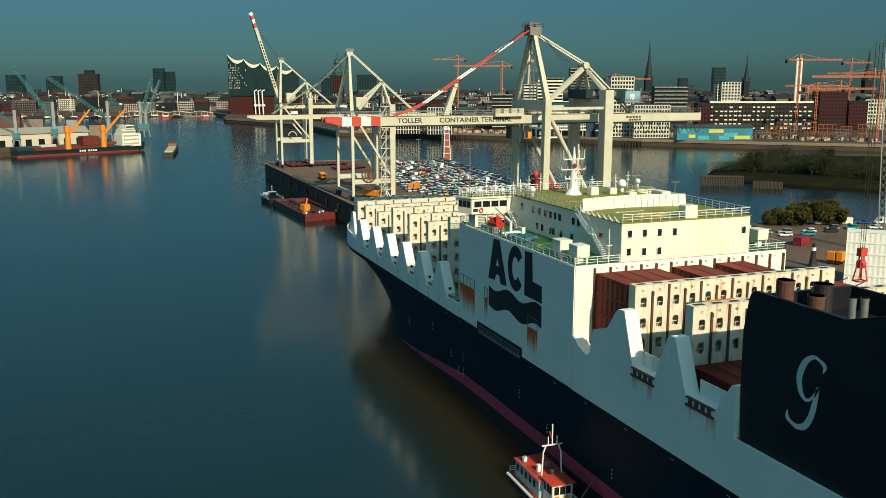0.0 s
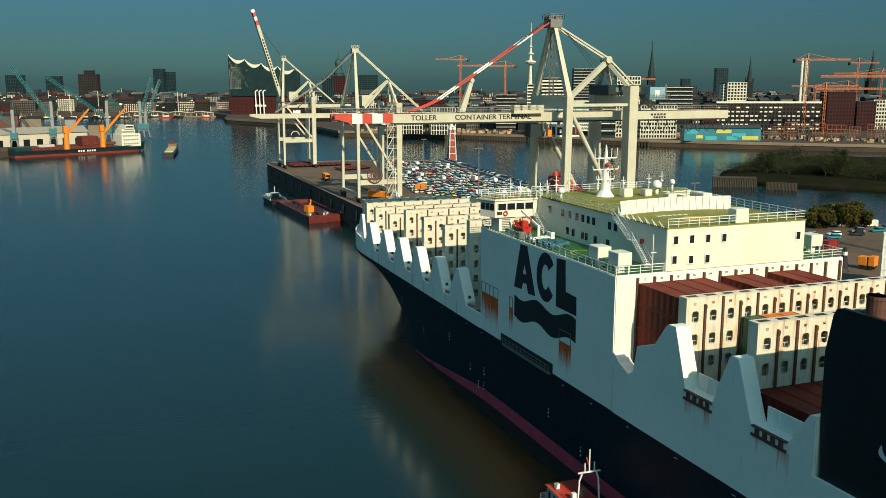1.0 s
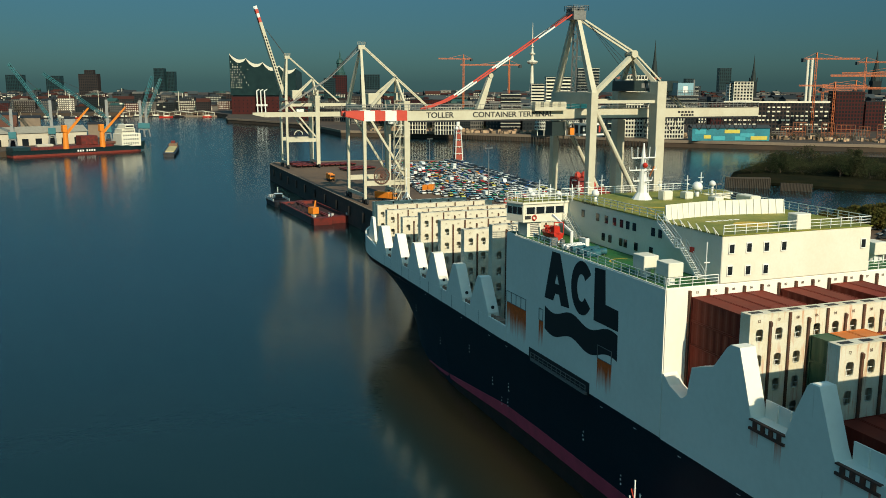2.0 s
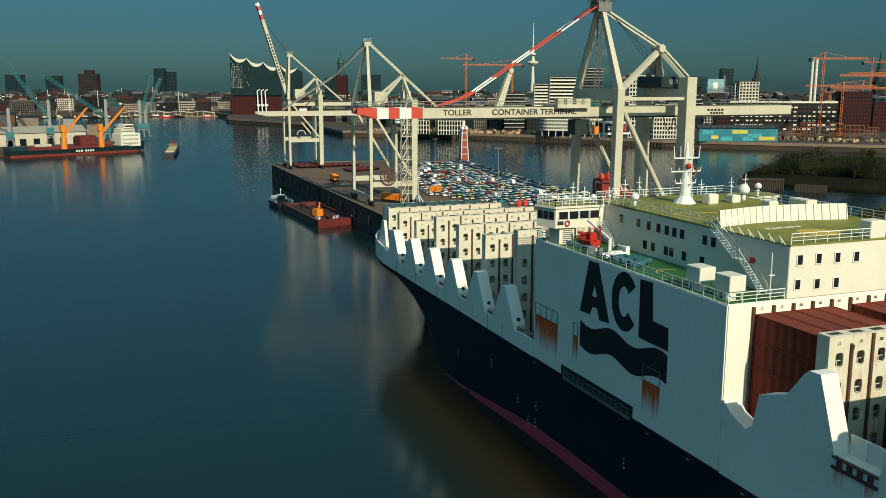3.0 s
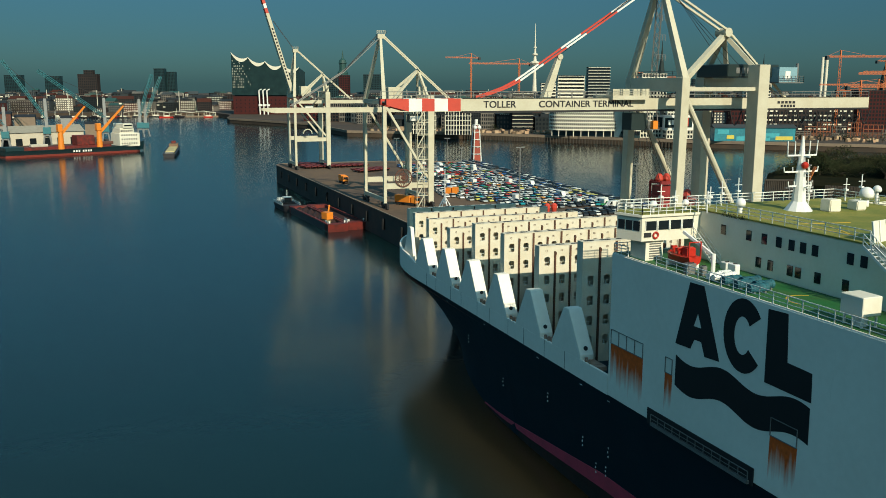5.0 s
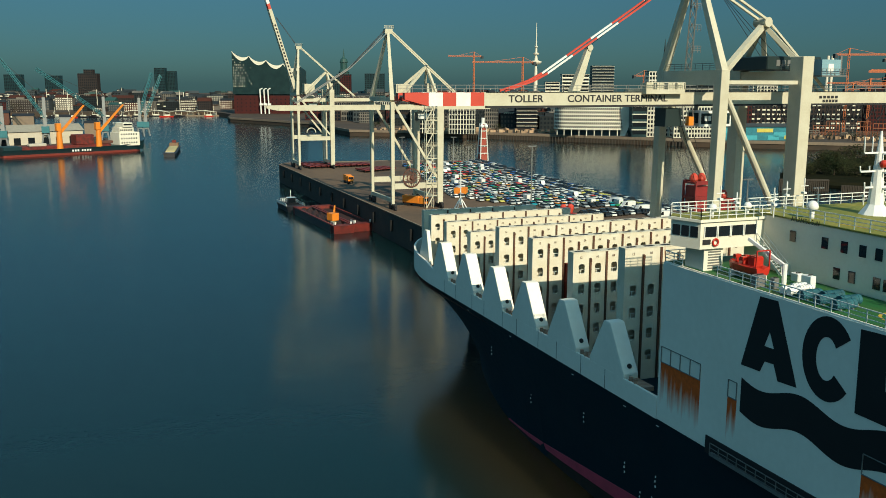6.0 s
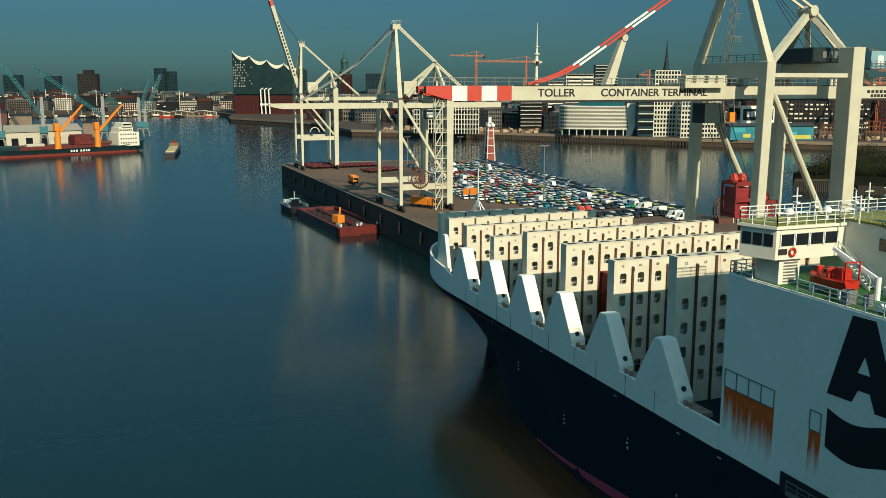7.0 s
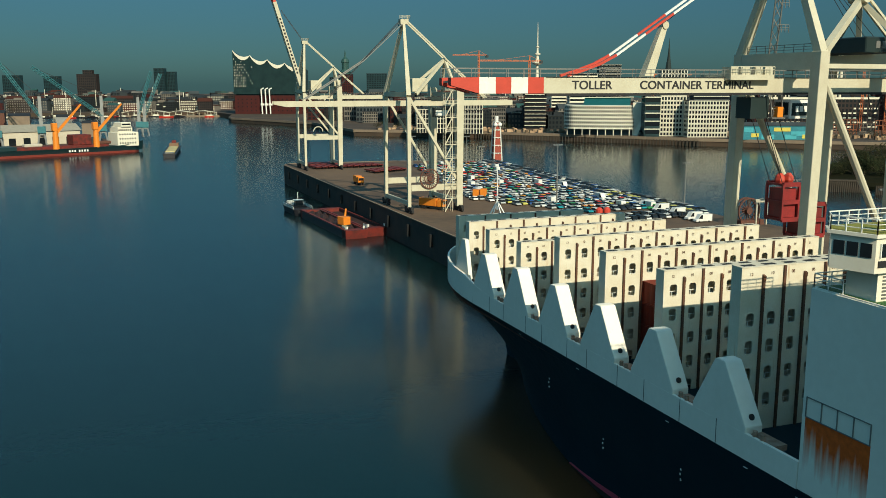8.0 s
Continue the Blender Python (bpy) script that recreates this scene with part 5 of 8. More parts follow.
lettering("boom_lettering", "CONTAINER TERMINAL", black_steel, crane, 1.5, Matrix.Translation((67.61, 158.22, 48.72)) @ pose(0, 0, 0, 90), width=18.75, label="black painted words on the boom")
lettering("boom_lettering", "TOLLER", black_steel, crane, 1.5, Matrix.Translation((57.28, 158.22, 48.72)) @ pose(0, 0, 0, 90), width=6.0, label="black painted word on the boom")
bm = bmesh.new()
for k in range(5):
    box(bm, 118.6 + k * 0.9, 158.2, 49.08, 119.2 + k * 0.9, 158.25, 49.5)
    box(bm, 119.4 + k * 0.73, 158.2, 48.42, 119.9 + k * 0.73, 158.25, 48.85)
part("painted_bar", bm, black_steel, crane, kind="stuff")


# --- two older cranes down the quay ---
def old_crane(x0, x1, y0, y1, raised, label):
    yb = (y0 + y1) / 2
    cr = thing("gantry_crane", label, "crane", ((x0 + x1) / 2, yb, QZ), group="quay cranes", true=True)
    for x, w in ((x0, 1.3), (x1, 2.4)):
        for y in (y0, y1):
            bm = bmesh.new()
            beam(bm, (x, y, QZ + 1.6), (x, y, 47.6 if x == x1 else 44.6), w * 0.8, w * 0.8, w, w)
            bmesh.ops.bevel(bm, geom=bm.edges, offset=0.05, segments=1, affect="EDGES")
            leg = part("leg", bm, cream, cr)
            bm = bmesh.new()
            bogie(bm, x, y)
            part("bogie", bm, black_steel, leg)
        bm = bmesh.new()
        beam(bm, (x, y0 + 0.7, 45.4), (x, y1 - 0.7, 45.4), 1.1, 1.5)
        part("portal_beam", bm, cream, cr)
        bm = bmesh.new()
        beam(bm, (x, y0, QZ + 3), (x, y1, QZ + 3), 0.9, 1.2)
        part("sill_beam", bm, cream, cr)
    for y in (y0, y1):
        bm = bmesh.new()
        zb = 16.8 if not raised else 24.0
        beam(bm, (x0 + 0.6, y, zb), (x1 - 1.0, y, zb), 1.0, 1.9)
        part("cross_beam", bm, cream, cr)
        bm = bmesh.new()
        beam(bm, (x0 + 0.4, y, 44.2), (x1 - 1, y, zb + (2.6 if not raised else 1.6)), 0.7, 0.8)
        part("brace", bm, cream, cr)
        bm = bmesh.new()
        beam(bm, (x0, y, 45.0), (x0 + 2.4, yb + (0.6 if y > yb else -0.6), 67.4), 1.4, 1.2, 0.8, 0.8)
        part("tower_leg", bm, cream, cr)
        bm = bmesh.new()
        beam(bm, (x0 + 4.5, y * 0.5 + yb * 0.5, 45.5), (x1 - 0.4, yb, 56.4), 0.8, 0.9)
        beam(bm, (x1 - 0.4, yb, 56.4), (x1 + 1.6, y * 0.6 + yb * 0.4, 45.0), 0.8, 0.8)
        part("back_strut", bm, cream, cr)
    bm = bmesh.new()
    box(bm, x0 + 1.2, yb - 1.2, 67.0, x0 + 3.8, yb + 1.2, 68.6)
    railing(bm, [(x0 + 0.8, yb - 1.5, 68.6), (x0 + 4.2, yb - 1.5, 68.6), (x0 + 4.2, yb + 1.5, 68.6)], gap=0.8)
    part("tower_head", bm, cream, cr)
    for y in (yb - 1.1, yb + 1.1):
        bm = bmesh.new()
        beam(bm, (x0 + 3.6, y, 67.8), (x1 - 0.4, y, 56.8), 0.35, 0.45)
        beam(bm, (x1 - 0.4, y, 56.6), (x1 + 14.0, y, 44.2), 0.35, 0.45)
        part("backstay", bm, cream, cr)
    bm = bmesh.new()
    box(bm, x0 + 4.5, yb - 2.5, 46.2, x0 + 9.6, yb + 2.5, 50.4)
    bmesh.ops.bevel(bm, geom=bm.edges, offset=0.1, segments=1, affect="EDGES")
    part("machinery_house", bm, cream, cr, "cream machinery house")
    bm = bmesh.new()
    box(bm, x1 - 0.6, yb - 1.6, 47.8, x1 + 2.4, yb + 1.6, 50.6)
    part("counterweight_house", bm, cream, cr)
    for y in (yb - 1.5, yb + 1.5):
        bm = bmesh.new()
        beam(bm, (x0 - 1.0, y, 42.6), (x1 + 23.0, y, 42.6), 0.8, 1.7)
        part("girder", bm, cream, cr)
        bm = bmesh.new()
        railing(bm, [(x0, y, 43.5), (x1 + 22, y, 43.5)], gap=3, bars=2)
        part("railing", bm, grey_steel, cr)
        if raised:
            tip = (x0 - 13.5, y, 93.8)
            bands = bmesh.new()
            p, q = Vector((x0 + 0.2, y, 48.0)), Vector(tip)
            beam(bands, p, p.lerp(q, 0.82), 0.9, 1.8, 0.9, 1.6)
            part("boom", bands, cream, cr, "raised cream boom")
            striped(p.lerp(q, 0.82), q, 0.9, 1.4, (0.3, 0.25, 0.25, 0.2), cr, "boom_band", (red_paint, white_rail))
        else:
            bm = bmesh.new()
            beam(bm, (x0 - 35.4, y, 42.6), (x0 - 1.0, y, 42.6), 0.8, 1.7)
            beam(bm, (x0 - 39.2, y, 43.0), (x0 - 35.4, y, 42.6), 0.6, 0.8, 0.8, 1.7)
            part("boom", bm, cream, cr, "lowered cream boom")
            bm = bmesh.new()
            beam(bm, (x0 + 1.6, y, 67.0), (x0 - 11, y, 55.6), 0.18, 0.25)
            beam(bm, (x0 - 11, y, 55.6), (x0 - 29.5, y, 44.0), 0.22, 0.3)
            part("forestay", bm, grey_steel, cr)
    bm = bmesh.new()
    for k in range(3):
        if raised:
            beam(bm, (x0 + 2, yb - 1 + k, 68.4), (x0 - 8, yb - 1 + k, 82.0), 0.1)
        else:
            beam(bm, (x0 + 1.5, yb - 1 + k, 68.2), (x0 - 22, yb - 1 + k, 44.4), 0.1)
    part("rope", bm, black_steel, cr, kind="stuff")
    bm = bmesh.new()
    xt = x0 + 16 if not raised else x0 + 10
    box(bm, xt - 5, yb - 2.2, 43.4, xt - 1, yb + 2.2, 44.6)
    box(bm, xt - 3.5, yb - 1.2, 38.0, xt + 1.2, yb + 1.2, 41.0)
    trolley = part("driver_cab", bm, dark_sheet, cr)
    bm = bmesh.new()
    box(bm, xt - 3.2, yb - 1.26, 38.6, xt + 0.8, yb - 1.2, 40.3)
    part("painted_bar", bm, white_rail, trolley)
    bm = bmesh.new()
    cabling(bm, x0 + 18, x1 + 20, yb - 2.2, 41.7, 9, 2.2)
    part("festoon_cable", bm, black_steel, cr)
    if not raised:
        # stair tower on the landside leg, and the cable reel
        bm = bmesh.new()
        for x in (x1 - 5.0, x1 - 2.6):
            for y in (y0 - 0.9, y0 + 0.9):
                beam(bm, (x, y, 8), (x, y, 46), 0.16)
        for k in range(9):
            z = 9 + k * 4.2
            beam(bm, (x1 - 5.0, y0 - 0.9, z), (x1 - 2.6, y0 - 0.9, z + 4.2), 0.22, 0.3)
            beam(bm, (x1 - 5.0, y0 - 0.9, z + 4.2), (x1 - 1.2, y0 - 0.9, z + 4.2), 0.25, 0.25)
            railing(bm, [(x1 - 5, y0 - 1.0, z + 4.2), (x1 - 1.2, y0 - 1.0, z + 4.2)], gap=1.2, bars=2)
        part("stair_tower", bm, cream, cr, "open steel stair tower beside the leg")
        bm = bmesh.new()
        c = Vector((x0 + 6.4, y0 - 0.9, 19.6))
        for r, k in ((3.0, 0.16), (1.6, 0.12)):
            pts = [c + Vector((r * math.cos(i * math.tau / 24), 0, r * math.sin(i * math.tau / 24))) for i in range(25)]
            for p, q in zip(pts, pts[1:]):
                beam(bm, p, q, k * 2, k * 2)
        for i in range(24):
            a = i * math.tau / 24
            beam(bm, c, c + Vector((3 * math.cos(a), 0, 3 * math.sin(a))), 0.14)
        tube(bm, c + Vector((0, -0.5, 0)), c + Vector((0, 0.5, 0)), 0.6, 12)
        part("cable_reel", bm, rusty_iron, cr, "big spoked cable reel")
    else:
        bm = bmesh.new()
        c = Vector((x0 + 6.0, y0 - 0.8, 27.0))
        pts = [c + Vector((2.2 * math.cos(i * math.pi / 10), 0, 2.2 * math.sin(i * math.pi / 10))) for i in range(11)]
        for p, q in zip(pts, pts[1:]):
            beam(bm, p, q, 0.5, 0.4)
        part("cable_reel", bm, cream, cr)
        bm = bmesh.new()
        for k in range(16):
            p, q = Vector((x0 + 0.2, yb - 1.97, 48.0)), Vector((x0 - 13.5, yb - 1.97, 93.8))
            a, c = p.lerp(q, 0.12 + k * 0.035), p.lerp(q, 0.14 + k * 0.035)
            beam(bm, a, c, 0.04, 0.8)
        part("painted_bar", bm, black_steel, cr, kind="stuff")
    return cr


old_crane(93.4, 110.0, 330.0, 354.0, False, "cream container crane with its boom lowered over the water")
old_crane(94.4, 111.0, 484.0, 500.0, True, "cream container crane with its boom raised")


# ---- on the pier ----
CAR_PAINT = [mat("car_paint", c, 0.25) for c in ((0.75, 0.75, 0.72), (0.75, 0.75, 0.72), (0.4, 0.42, 0.42), (0.03, 0.032, 0.035), (0.70, 0.70, 0.66), (0.02, 0.26, 0.32), (0.6, 0.05, 0.03), (0.05, 0.3, 0.10), (0.8, 0.3, 0.03), (0.03, 0.09, 0.28), (0.55, 0.5, 0.12), (0.2, 0.21, 0.22))]


def car_meshes(length, height, van):
    """Body with rounded nose and tail, glasshouse and a wheel; x across, y along, foot at the origin."""
    w = 0.88
    body = bmesh.new()
    prof = [(-0.5, 0.28), (-0.5, 0.62), (-0.46, 0.85), (0.24, 0.86), (0.47, 0.68), (0.5, 0.5), (0.5, 0.28)]
    if van:
        prof = [(-0.5, 0.3), (-0.5, height * 0.97), (-0.47, height), (0.22, height), (0.36, 1.05), (0.48, 0.95), (0.5, 0.35)]
    loft(body, [[(x * k, y * length * (1 - 0.012 * abs(k < 1)), z) for y, z in prof] for x, k in ((-w, 0.94), (-w, 1.0), (w, 1.0), (w, 0.94))][1:3])
    bmesh.ops.bevel(body, geom=body.edges, offset=0.06, segments=1, affect="EDGES")
    top = bmesh.new()
    if van:
        loft(top, [[(x, y * length, z) for y, z in ((0.2, height * 0.93), (0.345, 1.12), (0.1, 1.12), (0.1, height * 0.93))] for x in (-w - 0.01, w + 0.01)])
    else:
        loft(top, [[(-w * a, y * length, z), (w * a, y * length, z)][::1] + [(w * a2, y2 * length, z2), (-w * a2, y2 * length, z2)] for a, y, z, a2, y2, z2 in ((0.98, -0.44, 0.86, 0.98, 0.22, 0.86), (0.8, -0.32, height - 0.05, 0.8, 0.04, height - 0.05))])
    roof = bmesh.new()
    if not van:
        box(roof, -w * 0.84, -0.38 * length, height - 0.16, w * 0.84, 0.09 * length, height)
    wheel = bmesh.new()
    tube(wheel, (-0.12, 0, 0.32), (0.12, 0, 0.32), 0.32, 10)
    return body, top, roof, wheel


wheel_me = mesh_of(car_meshes(4.4, 1.45, False)[3], "wheel", tyre_black)
PROTO = []
for i, paint in enumerate(CAR_PAINT):
    van = i in (1,)
    ln, ht = (5.6, 2.4) if van else (4.3 + 0.12 * (i % 3), 1.42 + 0.09 * (i % 4))
    body, top, roof, wheel = car_meshes(ln, ht, van)
    wheel.free()
    PROTO.append((mesh_of(body, "body", paint), mesh_of(top, "glasshouse", window_dark), None if van else mesh_of(roof, "roof", paint), ln))
    if van:
        roof.free()
CAR_WORD = ["white", "white", "silver grey", "black", "white", "teal", "red", "green", "orange", "blue", "yellow", "dark grey"]


def car(i, x, y, rot, group="parked cars on the terminal"):
    body, top, roof, ln = PROTO[i]
    c = thing("van" if i == 1 else "car", CAR_WORD[i] + (" delivery van" if i == 1 else " car") + " parked among rows on the pier", "van" if i == 1 else "car", (x, y, 5.5), group=group)
    c.rotation_euler = (0, 0, rot)
    for nm, me in (("body", body), ("glasshouse", top), ("roof", roof)):
        if me:
            o = new(nm, me)
            o.parent = c
    for sx in (-0.76, 0.76):
        for sy in (-0.3, 0.3):
            o = new("wheel", wheel_me)
            o.parent = c
            o.location = (sx, sy * ln, 0)
    return c


rng = random.Random(21)
spots = []


def left_edge(y):
    """Western edge of the car park at a place along the pier."""
    return 123.4 + (y - 335) * 0.18 if y > 335 else 123.4 + (335 - y) * 0.62


def right_edge(y):
    return 186.5 + max(0, (y - 335)) * 0.085


row = 0
y = 296.0
while y < 462:
    x = left_edge(y) + 1.5
    while x < right_edge(y) - 11.5:
        if rng.random() > 0.07:
            spots.append((x + rng.uniform(-0.2, 0.2), y + rng.uniform(-0.4, 0.4), rng.choice((0, math.pi)) + rng.uniform(-0.06, 0.06), rng.choice((0, 0, 0, 0, 0, 0, 0, 0, 0, 0, 2, 2, 2, 1, 5, 5, 6, 6, 7, 8, 9, 10, 11, 3))))
        x += 2.75
    row += 1
    y += 5.3 if row % 2 else 6.6
y = 282.0
while y < 470:
    for dx in (0.0, 5.6):
        if rng.random() > 0.05:
            spots.append((right_edge(y) - 2.2 - dx, y, math.pi / 2 + rng.uniform(-0.05, 0.05), rng.choice((3, 3, 11, 4, 11, 3, 9))))
    y += 2.9
spots.sort(key=lambda s: s[1])
for x, y, rot, i in spots[:290]:
    car(i, x, y, rot)
far = {}
for x, y, rot, i in spots[290:]:
    far.setdefault(i, []).append((x, y, rot))
for i, rows in far.items():
    for me_i, nm in ((0, "body"), (1, "glass"), (2, "roof")):
        src = PROTO[i][me_i]
        if src is None:
            continue
        verts, faces = [], []
        for x, y, rot in rows:
            k = len(verts)
            m4 = pose(*pier_site(x, y), QZ + 0.05, 0, 0, math.degrees(rot))
            verts += [m4 @ v.co for v in src.vertices]
            faces += [[k + j for j in p.vertices] for p in src.polygons]
        me = bpy.data.meshes.new("parked_cars")
        me.from_pydata(verts, [], faces)
        me.materials.append(src.materials[0])
        tagged(new("parked_cars", me), "distant rows of parked " + CAR_WORD[i] + " cars on the pier", "cars", kind="stuff")
# cars and vans near the eastern bank
for k, (x, y) in enumerate(((219, 203.5), (226, 201), (235.5, 198), (243.5, 195), (251, 192.5), (206, 186), (210, 190), (214, 184), (219, 188), (226, 185), (231, 189), (238, 187), (203, 192), (246, 184), (257, 190))):
    car((5, 5, 1, 1, 9, 0, 2, 5, 0, 3, 11, 5, 2, 0, 1)[k], x, y, 1.1 + 0.15 * (k % 3), group="cars by the bank")
# row of white vans and yellow carts near the lamp
for k in range(9):
    car((1, 1, 3, 1, 2, 1, 7, 1, 11)[k], 172 + k * 0.35, 266 + k * 4.6, math.pi / 2 + 0.1 * (k % 2), group="vans along the pier edge")
for k in range(22):
    car(10 if k % 4 else 3, 178 + k * 0.12, 276 + k * 2.7, math.pi / 2, group="yellow cars along the pier edge")
for k in range(26):
    car(3 if k % 3 else 4, 150 + (k % 13) * 2.7, 276 + (k // 13) * 6 + (k % 13) * 0.2, 0.05, group="dark cars in the front rows")


def truck(x, y, rot, label, long=9.0, colour=None):
    t = thing("truck", label, "truck", (x, y, 5.5), group="trucks on the quay")
    t.rotation_euler = (0, 0, rot)
    for nm, m, (x0, y0, z0, x1, y1, z1) in (("chassis", black_steel, (-1.1, -long / 2, 0.7, 1.1, long / 2, 1.05)), ("cab", colour or orange_paint, (-1.2, long / 2 - 2.0, 1.05, 1.2, long / 2 + 0.2, 3.3)),
                                            ("cargo", colour or orange_paint, (-1.22, -long / 2, 1.08, 1.22, long / 2 - 2.4, 3.6))):
        bm = bmesh.new()
        box(bm, x0, y0, z0, x1, y1, z1)
        bmesh.ops.bevel(bm, geom=bm.edges, offset=0.1, segments=1, affect="EDGES")
        o = new(nm, mesh_of(bm, nm, m))
        o.parent = t
    bm = bmesh.new()
    box(bm, -1.05, long / 2 + 0.19, 1.9, 1.05, long / 2 + 0.24, 2.9)
    o = new("windscreen", mesh_of(bm, "windscreen", window_dark))
    o.parent = t
    wm = bmesh.new()
    tube(wm, (-0.18, 0, 0.5), (0.18, 0, 0.5), 0.5, 12)
    wm = mesh_of(wm, "wheel", tyre_black)
    for sx in (-0.95, 0.95):
        for sy in (long / 2 - 0.9, -long / 2 + 1.0, -long / 2 + 2.3):
            o = new("wheel", wm)
            o.parent = t
            o.location = (sx, sy, 0)


truck(98.5, 398, math.pi + 0.05, "orange truck with a white cab standing on the quay", 6.5)
truck(103.2, 323, math.pi + 0.55, "orange and yellow terminal truck below the crane", 9.5)
truck(129, 339, 0.9, "orange forklift truck beside the car park", 4.5)
truck(187.1, 149.1, 0.4, "orange forklift truck beside stacked reefers", 4.0)

# red trailers and flat racks in rows near the pier head
tb = bmesh.new()
box(tb, -1.2, -6, 1.0, 1.2, 6, 1.3)
for s in (-1.1, 1.0):
    box(tb, s, -6, 0.7, s + 0.1, 6, 1.35)
bed_me = mesh_of(tb, "bed", mat("dark_red_trailer_paint", (0.2, 0.025, 0.02), 0.6, col2=(0.1, 0.02, 0.018), scale=0.6, amount=1.0))
tb = bmesh.new()
for yy in (-4.5, -3.2):
    tube(tb, (-1.1, yy, 0.45), (1.1, yy, 0.45), 0.45, 10)
box(tb, -0.8, 4.4, 0, -0.6, 4.6, 1.0)
box(tb, 0.6, 4.4, 0, 0.8, 4.6, 1.0)
gear_me = mesh_of(tb, "axle", tyre_black)
for k in range(22):
    x, y = (96 + (k % 11) * 3.3, 470 + (k // 11) * 14) if k < 16 else (118 + (k - 16) * 3.2, 441 + (k - 16) * 1.2)
    for lv in range(1):
        t = thing("trailer", "red flatbed terminal trailer parked at the pier head", "trailer", (x, y, 5.5 + lv * 1.36), group="red trailers")
        t.rotation_euler = (0, 0, 0.15)
        o = new("bed", bed_me)
        o.parent = t
        if lv == 0:
            o = new("axle", gear_me)
            o.parent = t


def lamp_mast(x, y, h, label="tall floodlight mast on the pier"):
    t = thing("lamp_mast", label, "lamp", (x, y, 5.5), group="floodlight masts")
    bm = bmesh.new()
    tube(bm, (x, y, 5.5), (x, y, 5.5 + h), 0.28, 8, 0.14)
    part("pole", bm, grey_steel, t)
    bm = bmesh.new()
    beam(bm, (x - 1.4, y, 5.4 + h), (x + 1.4, y, 5.4 + h), 0.15)
    part("crossarm", bm, grey_steel, t)
    for s in (-1.3, -0.5, 0.5, 1.3):
        bm = bmesh.new()
        box(bm, x + s - 0.3, y - 0.35, 5.45 + h, x + s + 0.3, y + 0.15, 5.75 + h)
        part("floodlight", bm, grey_steel, t)


for x, y, h in ((144.6, 309, 20.3), (206.5 - 17, 296, 14), (174, 452, 14.5), (187, 461, 8.5), (150, 470, 14), (186, 243, 14), (176, 207, 16)):
    lamp_mast(x, y, h)

# beacon at the pier head
bea = thing("beacon_tower", "red and white lattice beacon tower at the pier corner", "beacon", (199.5, 468, 5.5))
bm = bmesh.new()
for sx in (-1, 1):
    for sy in (-1, 1):
        beam(bm, (199.5 + sx * 2.3, 468 + sy * 2.3, 5.5), (199.5 + sx * 1.3, 468 + sy * 1.3, 26), 0.42)
for k in range(6):
    z = 6 + k * 4
    w = 2.3 - 1.0 * (z - 5.5) / 20.5
    for s in (-1, 1):
        beam(bm, (199.5 - w, 468 + s * w, z), (199.5 + w, 468 + s * w, z), 0.3)
        beam(bm, (199.5 + s * w, 468 - w, z), (199.5 + s * w, 468 + w, z), 0.3)
part("frame", bm, white_rail, bea)
beacon_red = mat("faded_beacon_red", (0.33, 0.06, 0.035), 0.7, col2=(0.2, 0.045, 0.03), scale=0.3)
for k in range(10):
    z = 6.3 + k // 2 * 4
    w = 1.9 - 1.0 * (z - 5.5) / 20.5
    bm = bmesh.new()
    if k % 2:
        box(bm, 199.5 - w, 468 - w - 0.1, z, 199.5 + w, 468 - w, z + 3.2)
    else:
        box(bm, 199.5 - w - 0.1, 468 - w, z, 199.5 - w, 468 + w, z + 3.2)
    part("panel", bm, beacon_red, bea, "dull red infill panels")
bm = bmesh.new()
for s in (-1.2, 1.2):
    dome(bm, (199.5 + s, 466.5, 24.6), 1.1, 12, 6, -0.95)
tube(bm, (199.5, 468, 26), (199.5, 468, 29), 0.9, 10)
part("lantern", bm, white_gear, bea)

# bow rail mast of the ship and its stowed gear
bm = bmesh.new()
for dx, dy in ((-2.2, 0), (2.2, 0), (0, -2.2), (0, 2.2)):
    beam(bm, (72.5 + dx, 207 + dy, 24.2), (72.5, 207, 27.6), 0.18)
tube(bm, (72.5, 207, 26), (72.5, 207, 33.5), 0.16, 8, 0.08)
beam(bm, (71.4, 207, 31), (73.6, 207, 31), 0.1)
box(bm, 68, 204.2, 15.6, 77, 208.5, 24.2)
part("bow_mast", bm, white_gear, ship, "white tripod mast on the bow")

wall_pale_frame = mat("pale_frame_paint", (0.5, 0.46, 0.36), 0.6)
# red cargo gear on the quay behind the deckhouse
for x, y, z0, h in ((122, 262, QZ, 9.0),):
    g = thing("cargo_grab", "dark red bulk hopper with bright red heads on the quay", "hopper", (x, y, z0), group="red hoppers", true=True)
    bm = bmesh.new()
    for sx in (-1.6, 1.6):
        for sy in (-1.6, 1.6):
            beam(bm, (x + sx, y + sy, z0), (x + sx, y + sy, z0 + h - 3), 0.35)
    loft(bm, [[(x - w, y - w, z), (x + w, y - w, z), (x + w, y + w, z), (x - w, y + w, z)] for z, w in ((z0 + h - 8, 0.8), (z0 + h - 4.5, 2.1), (z0 + h - 2.4, 2.1))])
    part("bin", bm, hopper_red, g)
    bm = bmesh.new()
    for s in (-1, 1):
        loft(bm, [[(x + s * 1.1 + w * math.cos(a), y + w * math.sin(a), z) for a in [k * math.tau / 10 for k in range(10)]] for z, w in ((z0 + h - 2.4, 0.6), (z0 + h - 1.4, 0.9), (z0 + h - 0.5, 0.9), (z0 + h, 0.4))])
    part("head", bm, red_paint, g, "bright red heads")

